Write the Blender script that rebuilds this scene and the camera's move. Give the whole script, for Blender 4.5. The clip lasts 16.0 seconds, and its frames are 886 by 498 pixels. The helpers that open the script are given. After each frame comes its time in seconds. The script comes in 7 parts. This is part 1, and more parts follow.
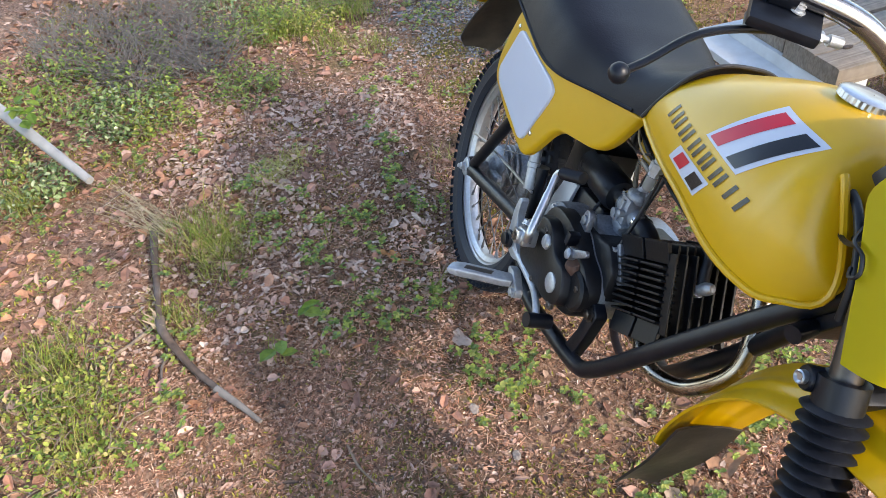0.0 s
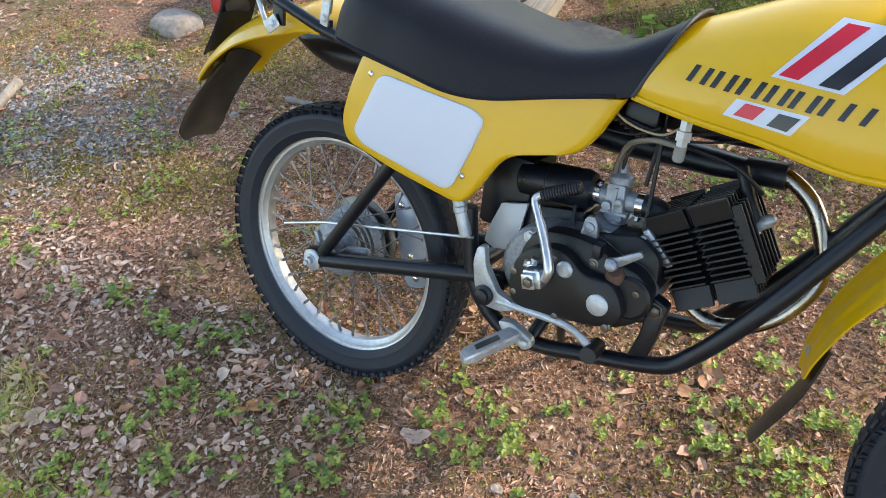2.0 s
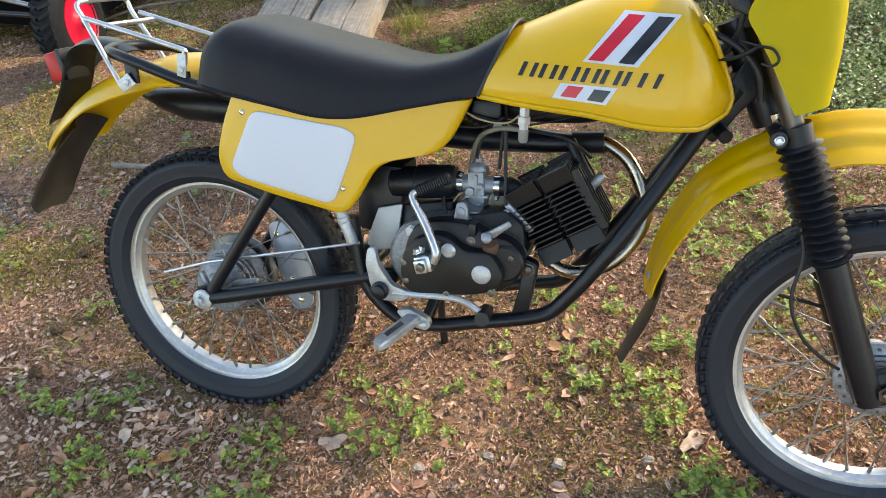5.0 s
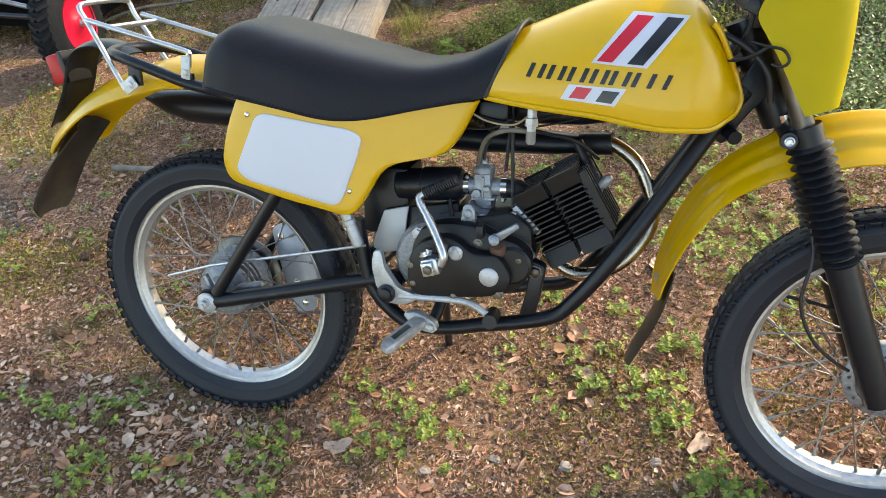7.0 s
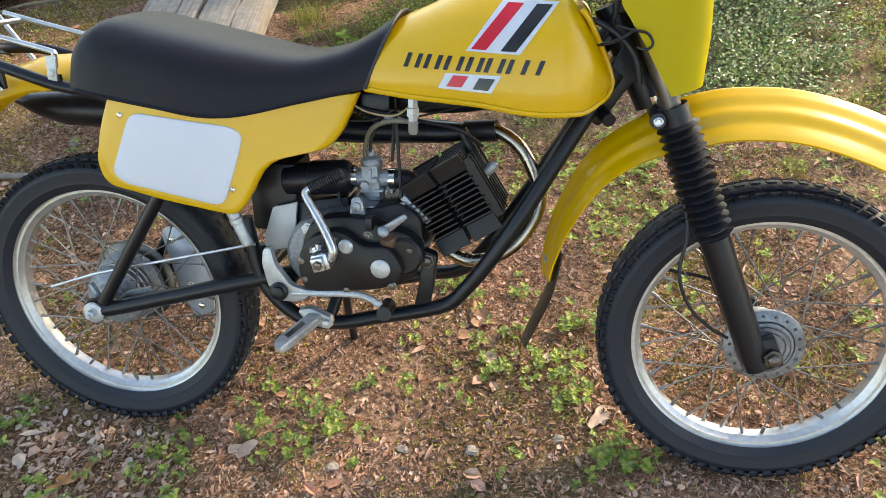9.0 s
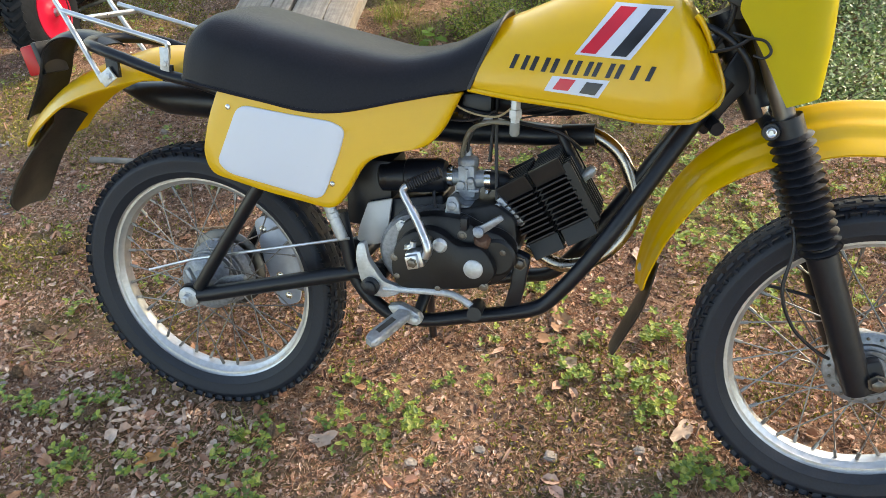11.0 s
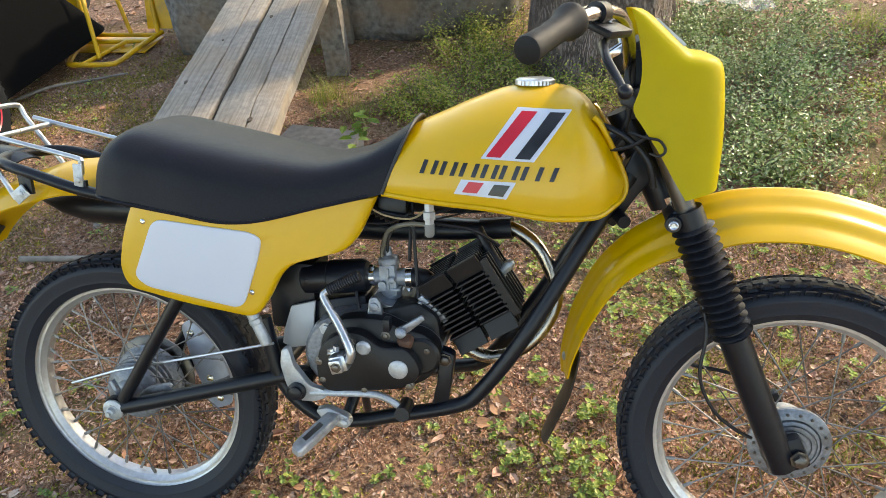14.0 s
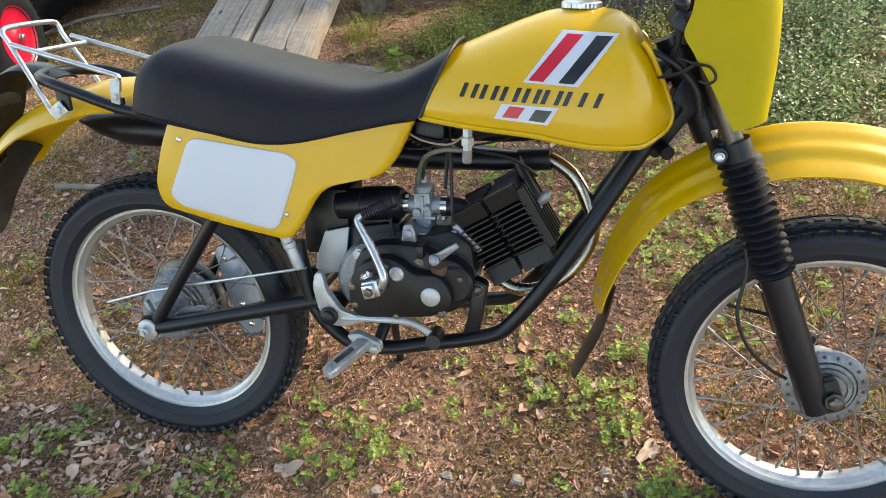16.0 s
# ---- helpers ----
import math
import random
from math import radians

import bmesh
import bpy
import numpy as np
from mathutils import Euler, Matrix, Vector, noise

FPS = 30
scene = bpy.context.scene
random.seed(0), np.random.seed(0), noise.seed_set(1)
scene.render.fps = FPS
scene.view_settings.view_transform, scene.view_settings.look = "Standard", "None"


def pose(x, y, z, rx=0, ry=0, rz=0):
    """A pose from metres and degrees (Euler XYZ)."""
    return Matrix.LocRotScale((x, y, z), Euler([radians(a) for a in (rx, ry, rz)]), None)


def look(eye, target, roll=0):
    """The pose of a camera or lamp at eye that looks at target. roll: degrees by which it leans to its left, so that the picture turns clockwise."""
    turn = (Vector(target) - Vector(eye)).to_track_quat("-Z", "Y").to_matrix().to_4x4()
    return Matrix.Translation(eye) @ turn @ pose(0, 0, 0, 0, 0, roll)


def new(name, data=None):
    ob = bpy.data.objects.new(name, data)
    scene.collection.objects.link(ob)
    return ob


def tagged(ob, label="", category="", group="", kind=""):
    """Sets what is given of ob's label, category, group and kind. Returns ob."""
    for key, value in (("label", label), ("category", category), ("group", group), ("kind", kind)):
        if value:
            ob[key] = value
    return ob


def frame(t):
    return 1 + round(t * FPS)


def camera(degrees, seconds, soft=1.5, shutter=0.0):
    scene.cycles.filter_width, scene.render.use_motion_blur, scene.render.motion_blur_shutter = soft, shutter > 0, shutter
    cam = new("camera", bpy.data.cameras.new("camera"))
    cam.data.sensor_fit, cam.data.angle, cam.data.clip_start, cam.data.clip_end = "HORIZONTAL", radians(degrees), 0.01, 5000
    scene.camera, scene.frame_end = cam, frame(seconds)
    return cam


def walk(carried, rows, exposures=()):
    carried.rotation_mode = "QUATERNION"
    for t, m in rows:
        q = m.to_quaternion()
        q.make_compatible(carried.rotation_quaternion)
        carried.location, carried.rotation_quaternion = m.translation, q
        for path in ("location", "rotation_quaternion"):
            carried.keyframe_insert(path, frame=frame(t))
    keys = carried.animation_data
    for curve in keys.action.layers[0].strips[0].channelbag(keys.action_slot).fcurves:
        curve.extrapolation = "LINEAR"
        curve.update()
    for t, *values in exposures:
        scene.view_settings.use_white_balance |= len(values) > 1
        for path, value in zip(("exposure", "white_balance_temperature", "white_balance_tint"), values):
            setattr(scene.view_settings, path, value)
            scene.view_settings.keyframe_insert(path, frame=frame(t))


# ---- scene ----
cam = camera(61.6, 16.0, soft=0.65)
PATH = [
    (0, (1.425, -0.216, 1.254), (-0.093, -0.06, -0.038), -5.2),
    (0.5, (1.27, -0.374, 1.242), (-0.179, 0.079, -0.059), -6.3),
    (1, (1.166, -0.549, 1.266), (-0.074, 0.294, -0.059), -4.2),
    (1.5, (1.0, -0.607, 1.221), (-0.103, 0.403, -0.107), -5.0),
    (2, (0.892, -0.66, 1.232), (-0.071, 0.479, -0.101), -7.0),
    (2.5, (0.866, -0.778, 1.274), (0.15, 0.537, -0.053), -7.2),
    (3, (0.882, -0.825, 1.295), (0.331, 0.58, -0.018), -6.4),
    (3.5, (0.895, -0.833, 1.293), (0.407, 0.604, -0.009), -5.8),
    (4, (0.885, -0.838, 1.295), (0.39, 0.606, 0.003), -5.5),
    (4.5, (0.874, -0.854, 1.296), (0.342, 0.579, 0.006), -5.6),
    (5, (0.864, -0.856, 1.29), (0.31, 0.565, -0.003), -6.0),
    (7.5, (0.844, -0.853, 1.289), (0.306, 0.575, -0.004), -6.0),
    (8, (0.876, -0.851, 1.292), (0.421, 0.6, -0.006), -5.5),
    (8.2, (0.902, -0.843, 1.285), (0.512, 0.621, -0.021), -5.1),
    (10.3, (0.888, -0.837, 1.29), (0.553, 0.604, -0.055), -4.1),
    (10.5, (0.876, -0.84, 1.291), (0.483, 0.595, -0.046), -4.5),
    (11, (0.839, -0.849, 1.292), (0.344, 0.57, -0.027), -5.3),
    (11.5, (0.833, -0.851, 1.294), (0.281, 0.562, -0.009), -5.8),
    (12, (0.839, -0.846, 1.297), (0.267, 0.571, 0.007), -6.2),
    (12.5, (0.851, -0.839, 1.302), (0.291, 0.598, 0.029), -6.4),
    (13, (0.865, -0.826, 1.322), (0.344, 0.643, 0.068), -6.4),
    (13.5, (0.881, -0.807, 1.336), (0.417, 0.7, 0.106), -6.1),
    (14, (0.898, -0.791, 1.351), (0.493, 0.746, 0.137), -5.7),
    (14.5, (0.906, -0.784, 1.343), (0.54, 0.757, 0.122), -5.4),
    (15, (0.901, -0.795, 1.33), (0.538, 0.725, 0.083), -5.2),
    (15.5, (0.885, -0.81, 1.304), (0.489, 0.675, 0.024), -5.3),
    (16, (0.883, -0.811, 1.309), (0.42, 0.633, 0.005), -5.7),
]
walk(cam, [(t, look(eye, target, roll)) for t, eye, target, roll in PATH], exposures=[(0, 1.8, 7000, 14), (1.5, 1.98, 7450, 10), (2.1, 2.0, 7550, 9), (3, 2.05, 8200, 9), (8.2, 2.05, 8300, 9), (10.5, 1.99, 8300, 9), (12, 2.05, 8350, 9), (14, 1.95, 8300, 9), (16, 1.97, 8300, 9)])

# ---- light ----
SUN_ELEVATION, SUN_TURN = 32.5, 43.5
world = bpy.data.worlds.new("world")
scene.world = world
world.use_nodes = True
wn = world.node_tree.nodes
sky = wn.new("ShaderNodeTexSky")
sky.sky_type, sky.sun_disc = "NISHITA", False
sky.sun_elevation, sky.sun_rotation = radians(SUN_ELEVATION), radians(90 - SUN_TURN)
wn["Background"].inputs["Strength"].default_value = 0.15
world.node_tree.links.new(sky.outputs["Color"], wn["Background"].inputs["Color"])
lamp = bpy.data.lights.new("sun", "SUN")
lamp.energy, lamp.angle, lamp.color = 1.4, radians(1.8), (1.0, 0.93, 0.82)
sun = new("sun", lamp)
s_el, s_az = radians(SUN_ELEVATION), radians(SUN_TURN)
sun_way = Vector((math.cos(s_el) * math.cos(s_az), math.cos(s_el) * math.sin(s_az), math.sin(s_el)))
sun.matrix_world = look(sun_way * 30, (0, 0, 0))


# ---- materials ----
def material(name, color, rough=0.5, metal=0.0, coat=0.0, bump=0.0, scale=40.0, spread=0.15, dirt=None, dirt_amount=0.0, dirt_scale=6.0, island=0.0, spec=0.5, trans=0.0):
    """Base colour with fine grain, larger stains and a fine relief."""
    m = bpy.data.materials.new(name)
    m.use_nodes = True
    nt = m.node_tree
    n, l = nt.nodes, nt.links
    b = n["Principled BSDF"]
    b.inputs["Metallic"].default_value = metal
    b.inputs["Specular IOR Level"].default_value = spec
    b.inputs["Coat Weight"].default_value = coat
    b.inputs["Coat Roughness"].default_value = 0.08
    b.inputs["Transmission Weight"].default_value = trans
    tc = n.new("ShaderNodeTexCoord")
    fine = n.new("ShaderNodeTexNoise")
    fine.inputs["Scale"].default_value, fine.inputs["Detail"].default_value = scale, 6
    l.new(tc.outputs["Object"], fine.inputs["Vector"])
    ramp = n.new("ShaderNodeValToRGB")
    ramp.color_ramp.elements[0].position, ramp.color_ramp.elements[1].position = 0.3, 0.7
    ramp.color_ramp.elements[0].color = (*[c * (1 - spread) for c in color], 1)
    ramp.color_ramp.elements[1].color = (*[min(1, c * (1 + spread)) for c in color], 1)
    l.new(fine.outputs["Fac"], ramp.inputs["Fac"])
    out = ramp.outputs["Color"]
    if dirt:
        big = n.new("ShaderNodeTexNoise")
        big.inputs["Scale"].default_value, big.inputs["Detail"].default_value = dirt_scale, 8
        l.new(tc.outputs["Object"], big.inputs["Vector"])
        mr = n.new("ShaderNodeMapRange")
        mr.inputs["From Min"].default_value, mr.inputs["From Max"].default_value, mr.inputs["To Max"].default_value = 0.45, 0.7, dirt_amount
        l.new(big.outputs["Fac"], mr.inputs["Value"])
        mix = n.new("ShaderNodeMixRGB")
        mix.inputs["Color2"].default_value = (*dirt, 1)
        l.new(mr.outputs["Result"], mix.inputs["Fac"])
        l.new(out, mix.inputs["Color1"])
        out = mix.outputs["Color"]
    if island:
        geo = n.new("ShaderNodeNewGeometry")
        hs = n.new("ShaderNodeHueSaturation")
        v = n.new("ShaderNodeMapRange")
        v.inputs["To Min"].default_value, v.inputs["To Max"].default_value = 1 - island, 1 + island
        l.new(geo.outputs["Random Per Island"], v.inputs["Value"])
        l.new(v.outputs["Result"], hs.inputs["Value"])
        l.new(out, hs.inputs["Color"])
        out = hs.outputs["Color"]
    l.new(out, b.inputs["Base Color"])
    rr = n.new("ShaderNodeMapRange")
    rr.inputs["To Min"].default_value, rr.inputs["To Max"].default_value = max(0.02, rough * 0.8), min(1, rough * 1.2)
    l.new(fine.outputs["Fac"], rr.inputs["Value"])
    l.new(rr.outputs["Result"], b.inputs["Roughness"])
    if bump:
        bp = n.new("ShaderNodeBump")
        bp.inputs["Strength"].default_value, bp.inputs["Distance"].default_value = bump, 0.004
        l.new(fine.outputs["Fac"], bp.inputs["Height"])
        l.new(bp.outputs["Normal"], b.inputs["Normal"])
    return m


def palette(name, colors, rough=0.7, spec=0.3, trans=0.0, scale=60.0, gain=(1, 1, 1), broad=0.0):
    """One of several colours for each loose piece of a mesh."""
    m = material(name, (0.5, 0.5, 0.5), rough, spec=spec, spread=0.3, scale=scale)
    n, l = m.node_tree.nodes, m.node_tree.links
    b = n["Principled BSDF"]
    geo = n.new("ShaderNodeNewGeometry")
    ramp = n.new("ShaderNodeValToRGB")
    ramp.color_ramp.interpolation = "CONSTANT"
    e = ramp.color_ramp.elements
    while len(e) < len(colors):
        e.new(0.5)
    for k, c in enumerate(colors):
        e[k].position, e[k].color = k / len(colors), (*[min(0.8, q * g) for q, g in zip(c, gain)], 1)
    l.new(geo.outputs["Random Per Island"], ramp.inputs["Fac"])
    mul = n.new("ShaderNodeMixRGB")
    mul.blend_type = "MULTIPLY"
    mul.inputs["Fac"].default_value = 1.0
    two = n.new("ShaderNodeMixRGB")
    two.blend_type, two.inputs["Fac"].default_value = "ADD", 1.0
    old = b.inputs["Base Color"].links[0].from_socket
    l.new(old, two.inputs["Color1"])
    l.new(old, two.inputs["Color2"])
    l.new(ramp.outputs["Color"], mul.inputs["Color1"])
    l.new(two.outputs["Color"], mul.inputs["Color2"])
    out = mul.outputs["Color"]
    if broad:
        tc, big, mr = n.new("ShaderNodeTexCoord"), n.new("ShaderNodeTexNoise"), n.new("ShaderNodeMapRange")
        big.inputs["Scale"].default_value, big.inputs["Detail"].default_value = 3.2, 5
        l.new(tc.outputs["Object"], big.inputs["Vector"])
        mr.inputs["From Min"].default_value, mr.inputs["From Max"].default_value = 0.32, 0.68
        mr.inputs["To Min"].default_value, mr.inputs["To Max"].default_value = 1 - broad, 1 + broad
        l.new(big.outputs["Fac"], mr.inputs["Value"])
        hs = n.new("ShaderNodeHueSaturation")
        l.new(mr.outputs["Result"], hs.inputs["Value"])
        l.new(out, hs.inputs["Color"])
        out = hs.outputs["Color"]
    l.new(out, b.inputs["Base Color"])
    if trans:
        tl = n.new("ShaderNodeBsdfTranslucent")
        l.new(out, tl.inputs["Color"])
        ms = n.new("ShaderNodeMixShader")
        ms.inputs["Fac"].default_value = trans
        l.new(b.outputs["BSDF"], ms.inputs[1])
        l.new(tl.outputs["BSDF"], ms.inputs[2])
        l.new(ms.outputs["Shader"], n["Material Output"].inputs["Surface"])
    return m


def glowing_through(m, share):
    """Thin plastic that lets some light through."""
    n, l = m.node_tree.nodes, m.node_tree.links
    b = n["Principled BSDF"]
    tl = n.new("ShaderNodeBsdfTranslucent")
    l.new(b.inputs["Base Color"].links[0].from_socket, tl.inputs["Color"])
    ms = n.new("ShaderNodeMixShader")
    ms.inputs["Fac"].default_value = share
    l.new(b.outputs["BSDF"], ms.inputs[1])
    l.new(tl.outputs["BSDF"], ms.inputs[2])
    l.new(ms.outputs["Shader"], n["Material Output"].inputs["Surface"])
    return m


def see_through(m, share):
    """Thin clear film: part of the light passes straight on."""
    n, l = m.node_tree.nodes, m.node_tree.links
    ms, tr = n.new("ShaderNodeMixShader"), n.new("ShaderNodeBsdfTransparent")
    ms.inputs["Fac"].default_value = share
    l.new(n["Principled BSDF"].outputs["BSDF"], ms.inputs[1])
    l.new(tr.outputs["BSDF"], ms.inputs[2])
    l.new(ms.outputs["Shader"], n["Material Output"].inputs["Surface"])
    return m


YELLOW = material("yellow_paint", (0.62, 0.358, 0.002), 0.36, coat=0.26, spread=0.03, scale=14, dirt=(0.55, 0.32, 0.012), dirt_amount=0.2, dirt_scale=5)
LEMON = glowing_through(material("lemon_plastic", (0.56, 0.44, 0.0015), 0.45, spec=0.3, spread=0.03, scale=20), 0.3)
VINYL = material("black_vinyl", (0.0095, 0.0095, 0.0135), 0.46, spec=0.2, bump=0.12, scale=320, spread=0.2, dirt=(0.014, 0.0135, 0.0155), dirt_amount=0.5, dirt_scale=6)
WORNVINYL = material("worn_vinyl_edge", (0.02, 0.019, 0.02), 0.5, bump=0.2, scale=200, spread=0.3)
FRAME = material("black_frame_paint", (0.004, 0.0058, 0.0108), 0.36, spec=0.36, bump=0.1, scale=90, spread=0.25, dirt=(0.009, 0.011, 0.014), dirt_amount=0.5)
ENGINE = material("black_engine_paint", (0.005, 0.0058, 0.008), 0.42, spec=0.38, bump=0.08, scale=160, spread=0.3, dirt=(0.014, 0.012, 0.0115), dirt_amount=0.6, dirt_scale=14)
RUBBER = material("tyre_rubber", (0.009, 0.013, 0.0225), 0.58, spec=0.42, bump=0.12, scale=200, spread=0.25, dirt=(0.009, 0.013, 0.022), dirt_amount=0.4, dirt_scale=9)
GRIP = material("grip_rubber", (0.011, 0.012, 0.0135), 0.6, spec=0.25, spread=0.2, scale=120)
GAITER = material("gaiter_rubber", (0.0065, 0.008, 0.0125), 0.42, spec=0.42, spread=0.2, scale=120)
RIM = material("rim_aluminium", (0.54, 0.55, 0.57), 0.4, metal=0.75, bump=0.12, scale=120, spread=0.1, dirt=(0.38, 0.37, 0.36), dirt_amount=0.5, dirt_scale=14)
CAST = material("cast_aluminium", (0.28, 0.31, 0.36), 0.42, metal=0.8, bump=0.12, scale=220, spread=0.18, dirt=(0.16, 0.14, 0.12), dirt_amount=0.6, dirt_scale=20)
HUB = material("dull_cast_hub", (0.27, 0.29, 0.32), 0.5, metal=0.55, bump=0.12, scale=160, spread=0.25, dirt=(0.1, 0.09, 0.08), dirt_amount=0.7, dirt_scale=22)
CHROME = material("chrome", (0.66, 0.65, 0.63), 0.17, metal=1.0, spread=0.1, scale=80, dirt=(0.34, 0.3, 0.25), dirt_amount=0.5, dirt_scale=24)
ZINC = material("zinc_steel", (0.47, 0.5, 0.53), 0.45, metal=0.6, bump=0.1, scale=180, spread=0.12, dirt=(0.25, 0.23, 0.2), dirt_amount=0.4, dirt_scale=25)
WHITE = material("white_sticker", (0.52, 0.56, 0.65), 0.3, spread=0.012, scale=8)
RED = material("red_sticker", (0.52, 0.01, 0.028), 0.3, spread=0.04, scale=30)
BLACK = material("black_sticker", (0.012, 0.012, 0.014), 0.25, spread=0.1, scale=30)
LENS = material("red_lens", (0.42, 0.004, 0.01), 0.3, spec=0.3, spread=0.08, scale=50)
FLAP = material("flap_rubber", (0.02, 0.019, 0.017), 0.45, bump=0.2, scale=60, spread=0.3, dirt=(0.07, 0.06, 0.045), dirt_amount=0.6, dirt_scale=12)
HOSE = material("fuel_hose", (0.2, 0.18, 0.14), 0.25, spread=0.1, scale=60, trans=0.3)
REDPAINT = material("red_paint", (0.55, 0.008, 0.04), 0.35, spread=0.08, scale=30)
BRASS = material("clear_beaker", (0.36, 0.37, 0.36), 0.15, spread=0.05, scale=60, trans=0.4)


TRAY = material("pale_tray", (0.46, 0.48, 0.5), 0.5, metal=0.3, spread=0.06, scale=30, dirt=(0.33, 0.32, 0.3), dirt_amount=0.5, dirt_scale=12)
WORN = material("worn_steel", (0.16, 0.15, 0.14), 0.35, metal=0.9, bump=0.1, scale=60, spread=0.3, dirt=(0.06, 0.05, 0.045), dirt_amount=0.8, dirt_scale=30)
SPOKE = material("dull_spoke", (0.22, 0.215, 0.21), 0.4, metal=0.85, spread=0.25, scale=90)
BARCHROME = material("handlebar_chrome", (0.4, 0.4, 0.4), 0.22, metal=1.0, spread=0.15, scale=60, dirt=(0.15, 0.14, 0.13), dirt_amount=0.6, dirt_scale=20)
PALEBLUE = material("pale_blue_grey_paint", (0.34, 0.38, 0.46), 0.35, metal=0.3, spread=0.08, scale=60, dirt=(0.24, 0.25, 0.27), dirt_amount=0.5, dirt_scale=16)
WIRE = material("pale_wire", (0.35, 0.27, 0.16), 0.5, spread=0.2, scale=50)
DULL = material("dull_chrome", (0.53, 0.56, 0.6), 0.3, metal=0.9, bump=0.1, scale=90, spread=0.12, dirt=(0.36, 0.34, 0.32), dirt_amount=0.5, dirt_scale=30)
CARB = material("grey_alloy", (0.33, 0.36, 0.4), 0.45, metal=0.55, bump=0.25, scale=240, spread=0.15, dirt=(0.17, 0.16, 0.15), dirt_amount=0.5, dirt_scale=30)
PIPE = material("tarnished_chrome", (0.4, 0.36, 0.31), 0.26, metal=1.0, spread=0.15, scale=40, dirt=(0.22, 0.17, 0.12), dirt_amount=0.7, dirt_scale=18)


# ---- mesh helpers ----
def part(name, bm, mat, parent=None, label="", smooth=True):
    me = bpy.data.meshes.new(name)
    bmesh.ops.recalc_face_normals(bm, faces=bm.faces)
    bm.to_mesh(me)
    bm.free()
    for p in me.polygons:
        p.use_smooth = smooth
    if smooth:
        me.set_sharp_from_angle(angle=radians(38))
    me.materials.append(mat)
    ob = new(name, me)
    ob.parent = parent
    if label:
        tagged(ob, label)
    return ob


def from_arrays(name, verts, faces, mat, parent=None, smooth=False):
    me = bpy.data.meshes.new(name)
    me.from_pydata(np.asarray(verts).tolist(), [], [list(f) for f in faces] if not isinstance(faces, np.ndarray) else faces.tolist())
    me.materials.append(mat)
    if smooth:
        for p in me.polygons:
            p.use_smooth = True
    ob = new(name, me)
    ob.parent = parent
    return ob


def curve(xs, ys):
    """A smooth function through a few control values (monotone cubic)."""
    xs, ys = np.array(xs, float), np.array(ys, float)
    d = np.diff(ys) / np.diff(xs)
    m = np.r_[d[0], [0 if a * b <= 0 else 2 * a * b / (a + b) for a, b in zip(d[:-1], d[1:])], d[-1]]

    def f(x):
        x = min(max(x, xs[0]), xs[-1])
        i = min(int(np.searchsorted(xs, x, "right")) - 1, len(xs) - 2)
        h = xs[i + 1] - xs[i]
        t = (x - xs[i]) / h
        return float((2 * t**3 - 3 * t**2 + 1) * ys[i] + (t**3 - 2 * t**2 + t) * h * m[i] + (3 * t**2 - 2 * t**3) * ys[i + 1] + (t**3 - t**2) * h * m[i + 1])
    return f


def spline(points, steps=6, closed=False):
    """Catmull-Rom through the points."""
    p = [Vector(q) for q in points]
    n = len(p)
    out = []
    for i in range(n if closed else n - 1):
        a, b, c, d = (p[(i - 1) % n], p[i], p[(i + 1) % n], p[(i + 2) % n]) if closed else (p[max(i - 1, 0)], p[i], p[i + 1], p[min(i + 2, n - 1)])
        for k in range(steps):
            t = k / steps
            out.append(0.5 * ((2 * b) + (c - a) * t + (2 * a - 5 * b + 4 * c - d) * t * t + (3 * b - a - 3 * c + d) * t**3))
    if not closed:
        out.append(p[-1])
    return out


def add_tube(bm, points, r, n=10, caps=True, steps=6, smooth=True):
    """A round tube along a smooth line; r is a number or a function of the share of the way."""
    pts = spline(points, steps) if smooth and len(points) > 2 else [Vector(q) for q in points]
    side = None
    rings = []
    for i, p in enumerate(pts):
        d = (pts[min(i + 1, len(pts) - 1)] - pts[max(i - 1, 0)]).normalized()
        if side is None:
            side = d.orthogonal().normalized()
        side = (side - d * side.dot(d)).normalized()
        up = d.cross(side)
        rr = r(i / (len(pts) - 1)) if callable(r) else r
        rings.append([bm.verts.new(p + rr * (math.cos(a) * side + math.sin(a) * up)) for a in (2 * math.pi * k / n for k in range(n))])
    for a, b in zip(rings, rings[1:]):
        for k in range(n):
            bm.faces.new((a[k], a[(k + 1) % n], b[(k + 1) % n], b[k]))
    if caps:
        bm.faces.new(rings[0][::-1])
        bm.faces.new(rings[-1])
    return bm


def tube(points, r, n=10, **kw):
    return add_tube(bmesh.new(), points, r, n, **kw)


def add_loft(bm, rings, caps=True, closed=True):
    vs = [[bm.verts.new(p) for p in ring] for ring in rings]
    n = len(vs[0])
    for a, b in zip(vs, vs[1:]):
        for k in range(n if closed else n - 1):
            bm.faces.new((a[k], a[(k + 1) % n], b[(k + 1) % n], b[k]))
    if caps and closed:
        bm.faces.new(vs[0][::-1])
        bm.faces.new(vs[-1])
    return bm


def loft(rings, **kw):
    return add_loft(bmesh.new(), rings, **kw)


def add_lathe(bm, profile, at=(0, 0, 0), axis=(0, 1, 0), n=24, caps=True):
    """Turns (radius, along) pairs round an axis through a place."""
    ax = Vector(axis).normalized()
    u = ax.orthogonal().normalized()
    v = ax.cross(u)
    at = Vector(at)
    rings = [[at + ax * h + r * (math.cos(a) * u + math.sin(a) * v) for a in (2 * math.pi * k / n for k in range(n))] for r, h in profile]
    return add_loft(bm, rings, caps=caps)


